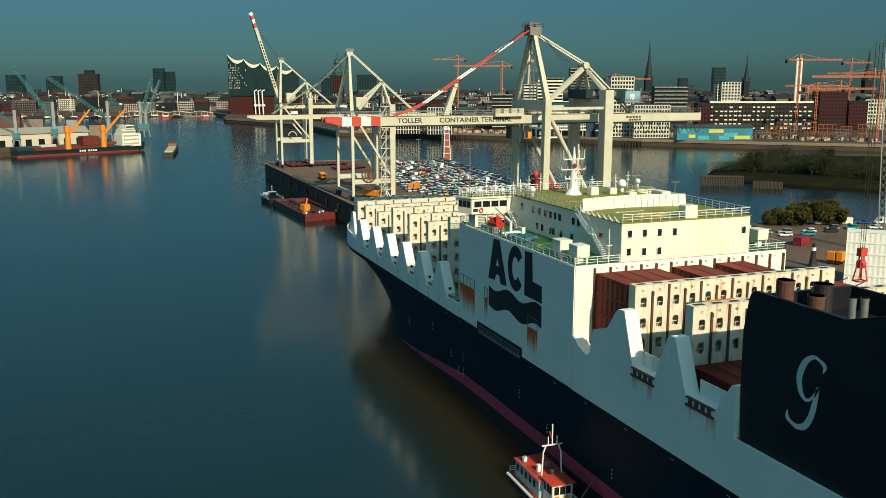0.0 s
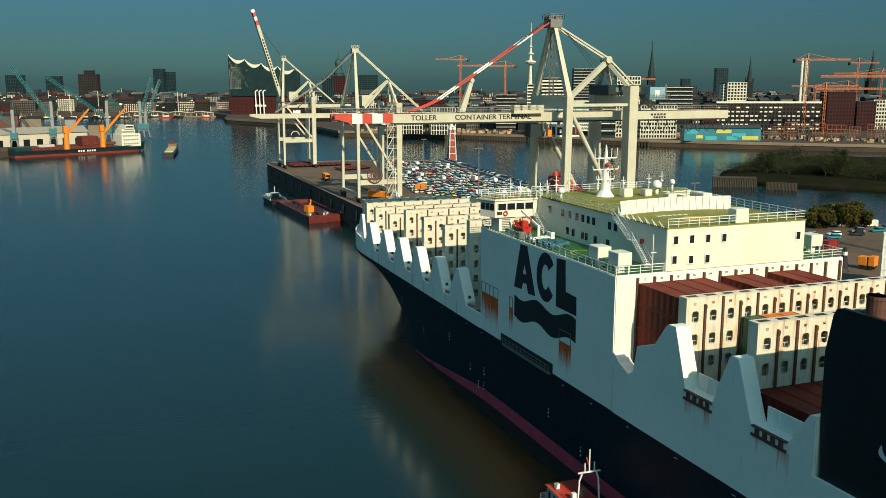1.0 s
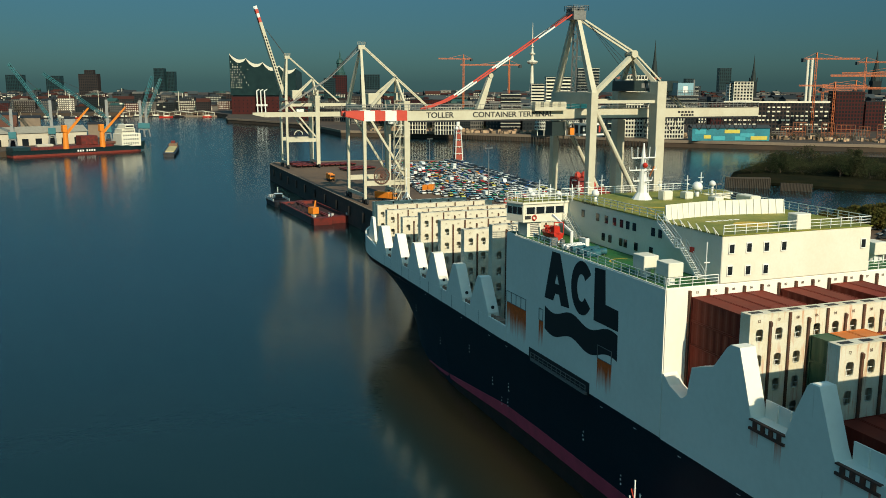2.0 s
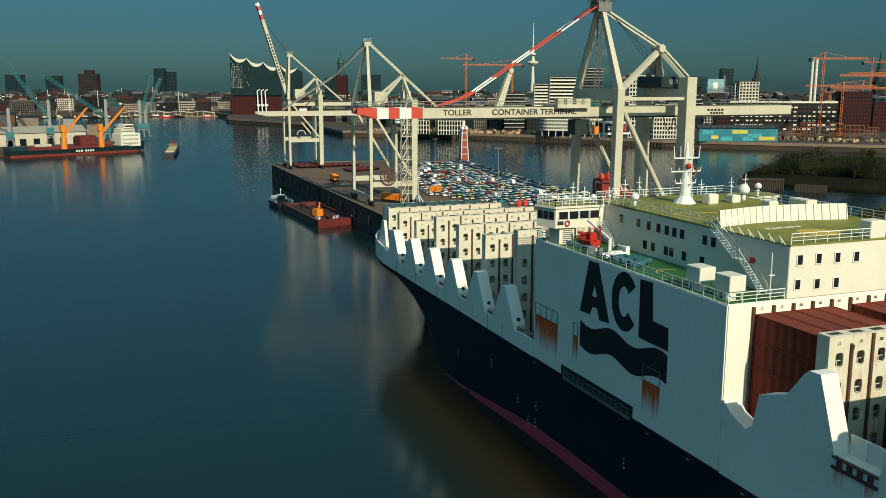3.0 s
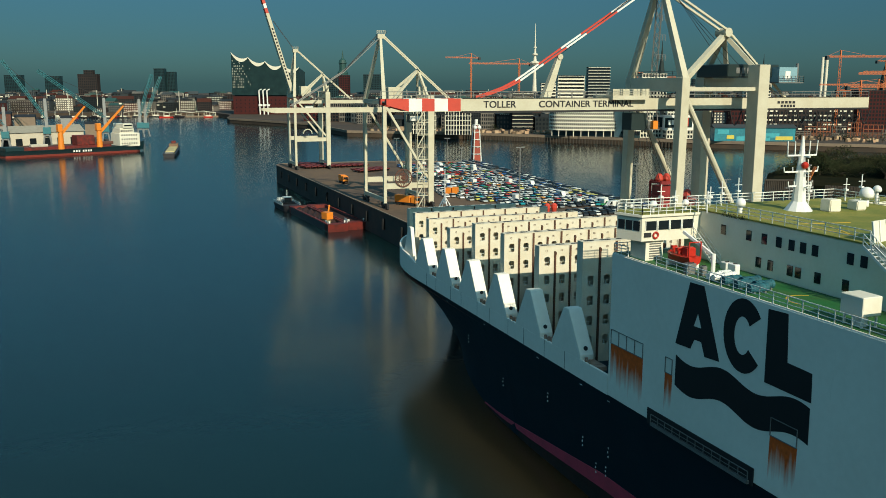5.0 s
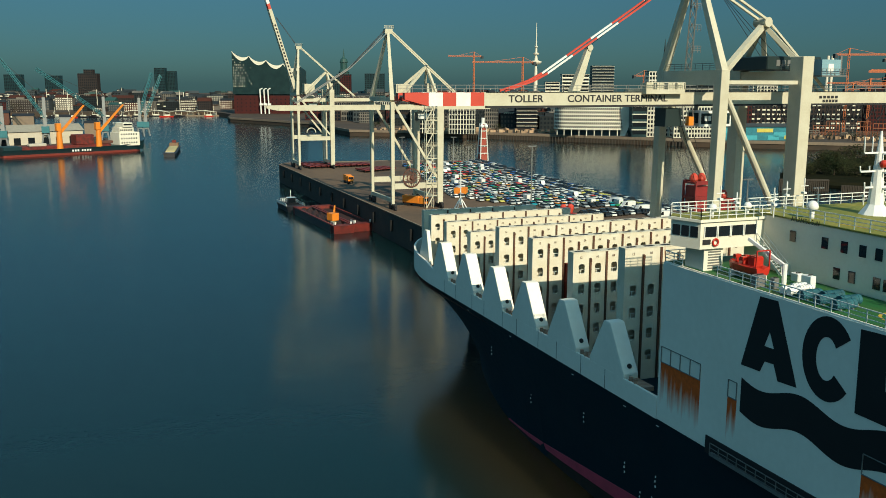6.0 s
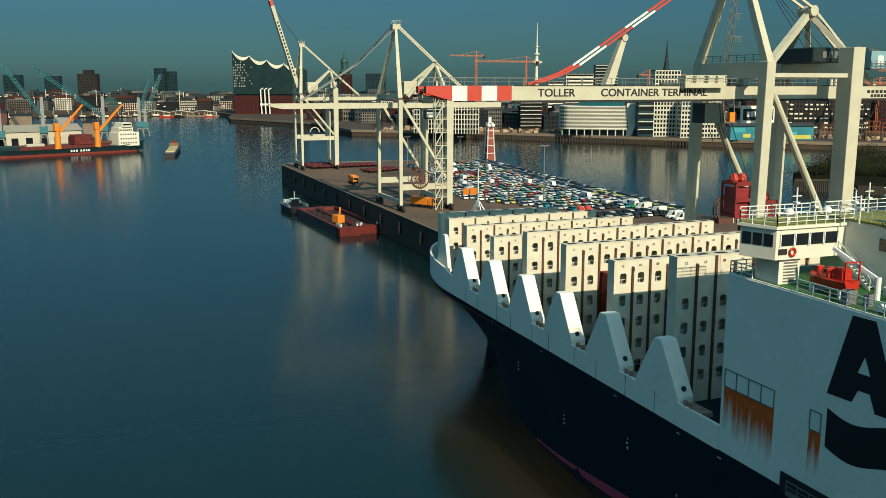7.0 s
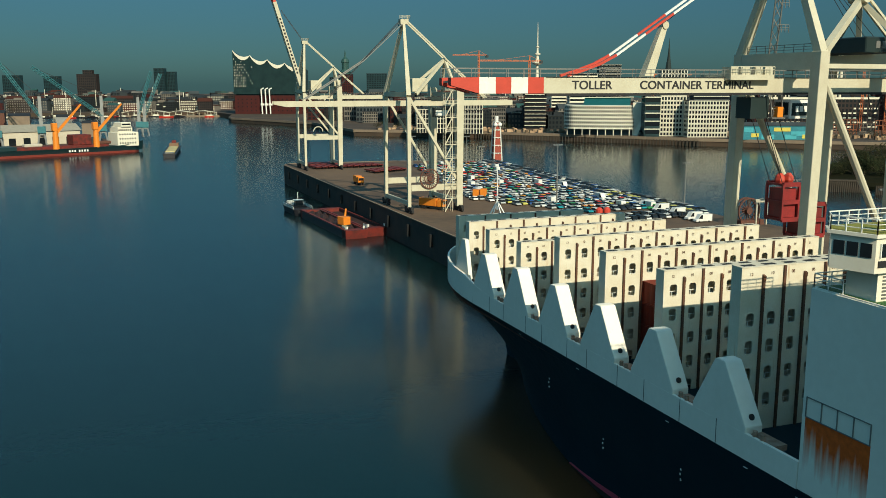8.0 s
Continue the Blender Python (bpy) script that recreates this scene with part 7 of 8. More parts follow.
for k, (x, y, z1, tx, ty, tz) in enumerate(((-50, 728, 40, -78, 722, 69), (-8, 740, 40, -55, 722, 61.5), (-77, 712, 34, -112, 705, 54), (20, 800, 38, 32, 796, 60), (25, 808, 36, 40, 806, 58))):
    cr = thing("harbour_crane", "grey and teal slewing harbour crane with a lattice jib", "crane", (x, y, 4), group="harbour cranes on the west bank")
    bm = bmesh.new()
    for sx in (-3, 3):
        for sy in (-3, 3):
            beam(bm, (x + sx, y + sy, 4), (x + sx * 0.6, y + sy * 0.6, z1 * 0.3), 0.9)
    beam(bm, (x, y, z1 * 0.28), (x, y, z1), 2.6, 2.6, 2.2, 2.2)
    part("portal", bm, grey_crane, cr, "grey crane column")
    bm = bmesh.new()
    box(bm, x - 2.8, y - 2.4, z1 * 0.32, x + 2.8, y + 2.4, z1 * 0.32 + 5)
    part("machinery_house", bm, teal_crane, cr)
    bm = bmesh.new()
    lattice(bm, (x, y, z1 * 0.62), (tx, ty, tz), 1.8, 3.0, 0.22)
    part("jib", bm, teal_crane, cr, "teal lattice jib")
    bm = bmesh.new()
    beam(bm, (x, y, z1), (tx, ty, tz), 0.22)
    beam(bm, (x, y, z1), (x, y, z1 + 2), 1.2)
    part("rope", bm, black_steel, cr)
# silos and sheds on the west bank
for k, (x, y, w, d, h) in enumerate(((-70, 780, 16, 12, 20), (-40, 800, 9, 9, 18), (-92, 800, 20, 14, 22), (-20, 812, 12, 10, 12), (-120, 770, 22, 14, 17))):
    sh = thing("shed", "grey weathered shed behind the quay warehouse", "shed", (x, y, 4), group="sheds on the west bank")
    bm = bmesh.new()
    box(bm, x - w / 2, y, 4, x + w / 2, y + d, 4 + h)
    part("wall", bm, (concrete, grey_crane, rusty_iron)[k % 3], sh)
    bm = bmesh.new()
    ext_x(bm, [(y - 0.4, 4 + h), (y + d / 2, 6 + h), (y + d + 0.4, 4 + h)], x - w / 2 - 0.3, x + w / 2 + 0.3)
    part("roof", bm, black_steel, sh)

# ---- islet with sheet piling, bank and bushes ----
ISLET = [site(*p) for p in [(318, 357), (330, 329), (345, 306), (371, 277), (420, 240), (560, 200), (700, 180), (760, 210), (640, 330), (525, 398), (470, 432), (392, 412), (346, 384)]]
bm = bmesh.new()
rows = []
cx, cy = site(460, 320)
for k, z in ((1.0, -3), (1.0, 1.2), (0.97, 2.6), (0.85, 3.4), (0.6, 4.0), (0.25, 4.4)):
    rows.append([(cx + (x - cx) * k, cy + (y - cy) * k, z) for x, y in ISLET])
loft(bm, rows)
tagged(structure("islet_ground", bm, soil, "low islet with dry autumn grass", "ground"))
pile = bmesh.new()
tube(pile, (0, 0, -2), (0, 0, 5.6), 0.42, 7)
pile_me = mesh_of(pile, "pile", timber)
wall = thing("pile_wall", "row of weathered timber piles along the islet", "pile wall", (308.6, 392.7, 0), true=True)
for p, q, n_p in (((308.6, 392.7), (328.2, 382.0), 26), ((327.7, 372.8), (338.2, 362.7), 22)):
    for i in range(n_p):
        e = Vector((*p, 0)).lerp(Vector((*q, 0)), i / (n_p - 1))
        shared("pile", pile_me, wall, (e.x, e.y, 0 if n_p == 26 else -1.6))
bm = bmesh.new()
beam(bm, (308.4, 392.7, 5.4), (328.2, 382.0, 5.4), 1.0, 0.8)
part("waling", bm, timber, wall)


def bush(name, at, r, h, seed, leaves, material, label, group, true=False):
    """Shrub or tree: forked trunk and a crown of many small leaf faces in uneven clumps."""
    rg = random.Random(seed)
    t = thing(name, label, "tree", at, group=group, true=true)
    bm = bmesh.new()
    at = Vector(at)
    clumps = []
    tube(bm, at - Vector((0, 0, 0.5)), at + Vector((0, 0, h * 0.4)), 0.25 * h / 8, 7, 0.15 * h / 8)
    for i in range(9):
        a = i * 2.4 + rg.uniform(-0.4, 0.4)
        d = r * rg.uniform(0.25, 0.8)
        e = at + Vector((d * math.cos(a), d * math.sin(a), h * rg.uniform(0.35, 0.85)))
        tube(bm, at + Vector((0, 0, h * rg.uniform(0.05, 0.35))), e, 0.1 * h / 8, 5, 0.03)
        clumps.append((e, r * rg.uniform(0.28, 0.5)))
    part("trunk", bm, bark, t)
    verts, faces = [], []
    for i in range(leaves):
        c, cr = rg.choice(clumps)
        while True:
            v = Vector((rg.uniform(-1, 1), rg.uniform(-1, 1), rg.uniform(-0.8, 0.8)))
            if 0.35 < v.length < 1:
                break
        p = c + v * cr
        p.z = max(p.z, at.z + 0.1)
        s = rg.uniform(0.18, 0.42) * (h / 7) ** 0.5
        a1 = Vector((rg.uniform(-1, 1), rg.uniform(-1, 1), rg.uniform(-1, 1))).normalized() * s
        a2 = a1.orthogonal().normalized() * s * 0.7
        k = len(verts)
        verts += [p - a1, p + a2, p + a1, p - a2]
        faces.append((k, k + 1, k + 2, k + 3))
    me = bpy.data.meshes.new("crown")
    me.from_pydata(verts, [], faces)
    me.materials.append(material)
    ob = new("crown", me)
    ob.parent = t
    ob.location = -at
    return t


for k, (x, y, r, h) in enumerate(((209.5, 220.5, 4.2, 4.6), (213.0, 219.5, 4.8, 6.2), (216.5, 217.0, 4.6, 6.8), (222.0, 216.5, 5.4, 8.6), (226.5, 215.0, 5.6, 8.8), (230.0, 212.5, 4.6, 6.6), (219.5, 220.0, 4.8, 7.6))):
    bush("tree", (x, y, QZ - 0.6), r, h, 30 + k, 5200, leaf, "round autumn-brown willow on the bank", "willows on the bank", true=True)
rg = random.Random(77)
for k in range(96):
    a, d = rg.uniform(0, 1), rg.uniform(0, 1)
    x, y = 334 + 60 * a + 75 * d, 366 - 85 * a + 40 * d
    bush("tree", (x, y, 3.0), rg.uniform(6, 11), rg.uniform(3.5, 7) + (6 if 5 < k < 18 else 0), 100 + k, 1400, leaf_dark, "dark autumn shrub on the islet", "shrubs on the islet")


# ---- the city on the north bank ----
VIEW = -20.8
glass_teal = mat("teal_curtain_glass", (0.010, 0.028, 0.033), 0.3, col2=(0.018, 0.046, 0.052), scale=0.08, amount=1.0)
brick_red = mat("dark_red_brick", (0.062, 0.016, 0.015), 0.85, col2=(0.034, 0.013, 0.013), scale=0.1, ior=1.2)
brick_brown = mat("brown_brick", (0.040, 0.031, 0.029), 0.85, col2=(0.022, 0.021, 0.022), scale=0.05, ior=1.2)
render_white = mat("white_render", (0.70, 0.67, 0.55), 0.7, col2=(0.55, 0.5, 0.4), scale=0.06)
render_pale = mat("weathered_pale_render", (0.19, 0.17, 0.145), 0.8, col2=(0.08, 0.08, 0.078), scale=0.05, amount=1.0, ior=1.2)
render_grey = mat("grey_render", (0.055, 0.066, 0.072), 0.8, col2=(0.028, 0.036, 0.04), scale=0.05, ior=1.2)
slate = mat("slate_roof", (0.025, 0.031, 0.036), 0.7, ior=1.2)
copper = mat("green_copper_roof", (0.02, 0.07, 0.065), 0.6)
roof_red = mat("clay_tile_roof", (0.062, 0.024, 0.018), 0.85, ior=1.2)
dark_stone = mat("dark_church_stone", (0.022, 0.027, 0.029), 0.85, ior=1.2)
WALLS = [brick_red, brick_brown, render_pale, dark_stone, brick_brown, render_grey, dark_stone]
WALL_WORD = ["dark red brick", "brown brick", "pale weathered", "dark stone", "brown brick", "grey", "dark"]


def local(x, y, yaw=VIEW):
    return pose(x, y, 0, 0, 0, yaw)


def put(m4, *boxes):
    bm = bmesh.new()
    for b in boxes:
        box(bm, *b)
    bmesh.ops.transform(bm, matrix=m4, verts=bm.verts)
    return bm


def building(name, label, x, y, w, top, wall, depth=18.0, z0=6.0, floors=6, cols=8, pane=window_dark, style="grid", roof=None, yaw=VIEW, group=""):
    """A city block: body, roof edge, and window openings with slabs or piers standing proud."""
    t = thing(name, label, "building", (x, y, z0), group=group)
    m4 = local(x, y, yaw)
    part("wall", put(m4, (-w / 2, 0, z0, w / 2, depth, top)), wall, t)
    part("roof", put(m4, (-w / 2 - 0.3, -0.3, top, w / 2 + 0.3, depth + 0.3, top + 0.6)), roof or slate, t)
    fh = (top - z0) / floors
    cw = w / cols
    bxs, trims = [], []
    for f in range(floors):
        z = z0 + f * fh
        if style == "band":
            bxs.append((-w / 2 + 0.4, -0.12, z + fh * 0.35, w / 2 - 0.4, 0.1, z + fh * 0.85))
            trims.append((-w / 2 - 0.5, -1.0, z + fh * 0.9, w / 2 + 0.5, 0.1, z + fh * 1.02))
        else:
            for c in range(cols):
                xx = -w / 2 + c * cw
                bxs.append((xx + cw * 0.2, -0.1, z + fh * 0.22, xx + cw * 0.8, 0.1, z + fh * 0.82))
    side = [(-w / 2 - 0.1, 2 + k * 4, z0 + f * fh + fh * 0.25, -w / 2 + 0.1, 4.4 + k * 4, z0 + f * fh + fh * 0.8) for f in range(floors) for k in range(int(depth / 4) - 1)]
    part("facade_glazing", put(m4, *bxs, *side), pane, t, "rows of dark windows", kind="stuff")
    if trims:
        part("balcony_slab", put(m4, *trims), render_white, t, "pale projecting floor slabs", kind="stuff")
    if style == "frame":
        posts = [(-w / 2 + c * cw - 0.3, -0.5, z0, -w / 2 + c * cw + 0.3, 0.1, top) for c in range(cols + 1)]
        posts += [(-w / 2, -0.45, z0 + f * fh - 0.25, w / 2, 0.1, z0 + f * fh + 0.25) for f in range(1, floors + 1)]
        part("facade_frame", put(m4, *posts), render_white, t, "white facade grid", kind="stuff")
    return t


building("office_tower", "slab office tower dark against the sky", -272, 2819, 53, 77, glass_teal, 25, floors=16, cols=10)
building("office_tower", "slab office tower dark against the sky", -158, 2771, 46, 74, glass_teal, 25, floors=16, cols=9)
building("office_tower", "dark brick tower with a raised top", -52, 2509, 55, 78, brick_brown, 25, floors=16, cols=10)
building("office_tower", "narrow top storey of a dark tower", -49, 2512, 26, 89, brick_brown, 18, z0=78, floors=2, cols=4)
building("office_tower", "kinked dark glass twin tower", 138, 2429, 30, 94, glass_teal, 22, floors=20, cols=8)
building("office_tower", "kinked dark glass twin tower", 165, 2440, 34, 85, glass_teal, 22, floors=20, cols=8)
building("brick_tower", "tall dark red brick tower", 446, 1649, 29, 69.5, brick_red, 20, floors=14, cols=6)
building("round_tower", "pale rounded tower block", 401, 1559, 21, 63, glass_teal, 20, floors=14, cols=5)
building("office_tower", "teal glass office block", 503, 1624, 41, 71, glass_teal, 22, floors=15, cols=12)
building("apartment_tower", "white apartment tower with a window grid", 432, 604, 20.8, 61, render_white, 18, floors=15, cols=8, style="frame")
building("apartment_block", "white apartment block with a window grid", 449, 581, 32, 35.6, render_white, 18, floors=8, cols=13, style="frame")
building("glass_block", "dark glass office block with white slabs", 413, 606, 12.5, 38.7, glass_teal, 16, floors=5, cols=3, style="band")
building("frame_building", "white concrete frame under construction", 289, 700, 23.2, 31.8, render_grey, 16, floors=6, cols=9, style="frame")
building("frame_building", "brown office block with white columns", 262, 722, 26, 27, brick_brown, 16, floors=5, cols=10, style="frame")
building("terrace_tower", "brick tower with pale balcony bands", 377, 740, 20, 43, brick_brown, 16, floors=10, cols=5, style="band")
building("terrace_tower", "white banded apartment tower", 478, 814, 30, 61, render_white, 18, floors=14, cols=6, style="band")
building("terrace_tower", "tall grey tower with banded floors", 620, 972, 29.6, 75, render_grey, 20, floors=17, cols=6, style="band")
building("terrace_tower", "white block with banded floors", 505, 911, 18, 53, render_white, 18, floors=12, cols=5, style="band")
building("brick_block", "dark red brick city block", 542, 621, 12.4, 35, brick_red, 14, floors=7, cols=4)
building("white_tower", "bright white residential high-rise", 681, 736, 22.3, 56, render_white, 16, floors=14, cols=6, style="frame")
building("white_tower", "slimmer white high-rise shaft", 672, 744, 7, 54, render_white, 14, floors=14, cols=2)
building("office_tower", "slim dark glass tower", 1618, 1806, 34, 96.5, glass_teal, 25, floors=22, cols=6)
building("office_tower", "slim dark glass office tower", 1258, 1524, 20, 64.5, glass_teal, 20, floors=15, cols=5)
building("office_tower", "grey annex of a tower", 1270, 1510, 15, 47, render_grey, 16, floors=12, cols=4)
building("banded_office", "dark office with white floor bands", 647, 804, 41, 50, render_grey, 18, floors=9, cols=8, style="band")
building("brick_block", "tall dark red brick warehouse block", 686, 593, 28.6, 46, brick_red, 20, floors=11, cols=9)
building("brick_block", "dark red brick city block", 719, 590, 20, 36, brick_red, 18, floors=8, cols=6)
building("concrete_shell", "pale concrete shell under construction", 752, 597, 21, 37.6, render_white, 16, floors=8, cols=7, style="frame")
# long dark block with scattered white panels
t = building("dark_long_block", "long dark office block with scattered white panels", 602, 606, 105, 36, brick_brown, 18, floors=7, cols=30)
m4 = local(602, 606)
rg = random.Random(3)
pan = []
for f in range(6):
    for c in range(22):
        if rg.random() < 0.62:
            pan.append((-51 + c * 4.7, -0.35, 9.5 + f * 4.2, -51 + c * 4.7 + rg.uniform(2, 3.6), -0.05, 10.9 + f * 4.2))
part("facade_panel", put(m4, *pan), render_white, t, "white horizontal panels", kind="stuff")
part("parapet", put(m4, (-52.5, -0.6, 35.4, 52.5, 0.2, 37.2)), render_white, t, "white parapet")

# blue and yellow quay hall
hall = thing("quay_hall", "turquoise and yellow panelled hall on the far quay", "building", (483, 537, 6))
m4 = local(483, 537)
part("wall", put(m4, (-33, 0, 6, 33, 14, 17)), mat("turquoise_panels", (0.02, 0.22, 0.28), 0.5, col2=(0.015, 0.13, 0.17), scale=0.06, amount=1.0), hall)
yel = mat("yellow_panel", (0.6, 0.5, 0.08), 0.5)
blu = mat("light_turquoise_panel", (0.05, 0.35, 0.42), 0.5)
for k, (a, z, w) in enumerate(((-20, 8, 6), (1, 12.5, 13), (24, 7, 14))):
    part("panel", put(m4, (a - w / 2, -0.25, z, a + w / 2, 0.05, z + 3.0)), yel, hall, "yellow panel")
for k, (a, z, w) in enumerate(((-10, 6.5, 10), (14, 9, 12), (-26, 12, 9), (8, 6.5, 9))):
    part("panel", put(m4, (a - w / 2, -0.2, z, a + w / 2, 0.05, z + 3.5)), blu, hall, "turquoise panel")
bm = bmesh.new()
ext_x(bm, [(-1, 17), (7, 19.5), (15, 17)], -34, 34)
bmesh.ops.transform(bm, matrix=m4, verts=bm.verts)
part("roof", bm, render_grey, hall, "grey low-pitched roof")

# white office with a curved raked front
uni = thing("glass_office", "white quay office with a raked curved front and teal roof lantern", "building", (380, 650, 6))


def front_line(u, z):
    """Plan of the bowed front at a height: rounded at the west end, raked back as it rises."""
    a = Vector((357, 655, 0)).lerp(Vector((406.5, 621, 0)), u)
    out = Vector((-0.57, -0.82, 0))
    bow = 2.5 * math.sin(math.pi * u) - 9 * max(0, 0.16 - u) ** 2 * 39
    return a + out * (bow - 0.16 * (z - 12)) + Vector((0, 0, z))


levels = [12.0 + 3.15 * i for i in range(7)]
bm = bmesh.new()
loft(bm, [[front_line(u / 24, 11.4), front_line(u / 24, 31.2), front_line(u / 24, 31.2) + Vector((13, 19, 0)), front_line(u / 24, 11.4) + Vector((13, 19, 0))] for u in range(25)])
part("wall", bm, render_white, uni, "white curved facade")
bm = bmesh.new()
for f in range(6):
    for c in range(34):
        u0, u1 = (c + 0.15) / 34, (c + 0.8) / 34
        z0, z1 = levels[f] + 0.6, levels[f] + 2.6
        o = Vector((-0.57, -0.82, 0)) * 0.12
        k_ = 0.45 / 34
        hexa(bm, [front_line(u0, z0) + o, front_line(u1, z0) + o, front_line(u1, z0) - o, front_line(u0, z0) - o, front_line(u0 + k_, z1) + o, front_line(u1 + k_, z1) + o, front_line(u1 + k_, z1) - o, front_line(u0 + k_, z1) - o])
part("facade_glazing", bm, window_dark, uni, "rows of slanted dark windows", kind="stuff")
bm = bmesh.new()
loft(bm, [[front_line(u, 31.2) + Vector((3, 4.4, 0)), front_line(u, 37.5) + Vector((6, 8, 0)), front_line(u, 37.5) + Vector((11, 16, 0)), front_line(u, 31.2) + Vector((13, 19, 0))] for u in (0.28, 0.5, 0.75, 0.93)])
part("roof_lantern", bm, mat("teal_lantern_glass", (0.01, 0.09, 0.10), 0.3), uni, "teal glass roof lantern")
bm = bmesh.new()
loft(bm, [[front_line(u, 37.3) + Vector((5, 6.5, 0.6 * u)), front_line(u, 37.9) + Vector((5, 6.5, 0.6 * u)), front_line(u, 37.9) + Vector((12, 17, 0)), front_line(u, 37.3) + Vector((12, 17, 0))] for u in (0.24, 0.5, 0.75, 0.97)])
part("roof", bm, render_white, uni, "white roof plate")
for k in range(9):
    e = front_line(0.06 + k * 0.11, 6) + Vector((0.9, 1.3, 0))
    bm = bmesh.new()
    tube(bm, e, e + Vector((0, 0, 5.6)), 0.4, 8)
    part("column", bm, render_white, uni)
bm = bmesh.new()
loft(bm, [[front_line(u, 6) + Vector((4, 6, 0)), front_line(u, 11.4) + Vector((4, 6, 0)), front_line(u, 11.4) + Vector((13, 19, 0)), front_line(u, 6) + Vector((13, 19, 0))] for u in (0.04, 0.5, 0.98)])
part("base", bm, glass_teal, uni, "dark recessed ground floor")
bm = bmesh.new()
loft(bm, [[(406, 622.5, z), (409 + (z - 6) * 0.35, 619 - (z - 6) * 0.1, z), (432, 645, z), (424, 650, z)] for z in (6, 33.5)])
wing = part("side_wing", bm, render_white, uni, "white wing with a leaning end wall")
bm = bmesh.new()
for f in range(7):
    z = 9 + f * 3.4
    a_, c_ = Vector((409 + (z - 6) * 0.35, 619 - (z - 6) * 0.1, z)), Vector((432, 645, z))
    for k in range(7):
        e = a_.lerp(c_, 0.06 + k * 0.13)
        box(bm, e.x - 0.1, e.y - 0.6, z, e.x + 1.4, e.y + 0.6, z + 1.7)
part("facade_glazing", bm, glass_teal, wing, kind="stuff")

# concert hall: brick warehouse base, glass body, swept white roof
elb = thing("concert_hall", "glass concert hall with a wave-shaped roof on a brick base", "building", (220, 1248, 6))
m4 = local(220, 1248)
part("brick_base", put(m4, (-50, 0, 6, 50, 60, 33)), brick_red, elb, "dark red brick warehouse base")
part("facade_glazing", put(m4, *[(-46 + c * 6.6, -0.15, 10 + f * 5.5, -44.6 + c * 6.6, 0.05, 11.8 + f * 5.5) for c in range(14) for f in range(4)]), window_dark, elb, kind="stuff")


def crest(u, dip):
    """Height of the swept roof edge along the front, hanging in bays between peaks."""
    return 98 - 31 * u + 9 * u * u - dip * abs(math.sin(u * math.pi * 4)) ** 0.8


bm = bmesh.new()
loft(bm, [[(-51 + 102 * i / 64, yy, z) for yy, z in ((-1, 35), (-1, crest(i / 64, 5)), (58, crest(i / 64, 5) - 6), (58, 35))] for i in range(65)])
bmesh.ops.transform(bm, matrix=m4, verts=bm.verts)
part("glass_body", bm, mat("dark_teal_hall_glass", (0.008, 0.022, 0.024), 0.3, col2=(0.014, 0.035, 0.036), scale=0.12, amount=1.0), elb, "dark teal curved glass body")
part("joint", put(m4, (-48, 1, 33, 48, 56, 35)), window_dark, elb)
bm = bmesh.new()
loft(bm, [[(-51 + 102 * i / 64, yy, z) for yy, z in ((-1.3, crest(i / 64, 9.5) - 0.2), (-1.3, crest(i / 64, 5) + 0.5), (0.5, crest(i / 64, 5) + 0.5), (0.5, crest(i / 64, 9.5) - 0.2))] for i in range(65)])
bmesh.ops.transform(bm, matrix=m4, verts=bm.verts)
part("roof_edge", bm, render_white, elb, "white swept roof edge in hanging bays")
rg = random.Random(12)
part("facade_light", put(m4, *[(-49.5 + c * 2.6, -1.5, 46 + f * 3.9, -48.7 + c * 2.6, -1.2, 47.7 + f * 3.9) for f in range(12) for c in range(13) if rg.random() < 0.8 - c * 0.07 and 50 + f * 3.9 < 90 - c * 1.2]), render_white, elb, "pale curved facade openings", kind="stuff")
bm = bmesh.new()
for k in range(3):
    beam(bm, (-8 + k * 6, -8, 6), (-9 + k * 6, -8, 42), 1.6)
    beam(bm, (-9 + k * 6, -8, 42), (-5 + k * 6, -8, 44), 1.4)
    beam(bm, (-10 + k * 6, -8, 20), (-5 + k * 6, -8, 20), 3.0)
bmesh.ops.transform(bm, matrix=m4, verts=bm.verts)
part("quay_crane", bm, white_rail, elb, "white historic quay cranes", kind="stuff")


def steeple(x, y, w, top, shaft, label, cap=copper, waist=0.5):
    t = thing("church_steeple", label, "church", (x, y, 6))
    m4 = local(x, y)
    part("tower", put(m4, (-w / 2, 0, 6, w / 2, w, shaft)), dark_stone, t)
    bm = bmesh.new()
    zz = (top - shaft)
    loft(bm, [[(k * w / 2 * c, w / 2 + k * w / 2 * s, z) for c, s in [(math.cos(a * math.tau / 8 + 0.39) * 1.08, math.sin(a * math.tau / 8 + 0.39) * 1.08) for a in range(8)]]
              for z, k in ((shaft, 1.0), (shaft + zz * 0.25, waist + 0.15), (shaft + zz * 0.5, waist * 0.65), (shaft + zz * 0.75, waist * 0.3), (top, 0.03))])
    bmesh.ops.transform(bm, matrix=m4, verts=bm.verts)
    part("spire", bm, cap, t)
    part("pinnacle", put(m4, *[(sx * w * 0.5 - 0.7, w * (0.5 + sy * 0.5) - 0.7, shaft, sx * w * 0.5 + 0.7, w * (0.5 + sy * 0.5) + 0.7, shaft + 9) for sx in (-1, 1) for sy in (-1, 1)]), dark_stone, t, kind="stuff")


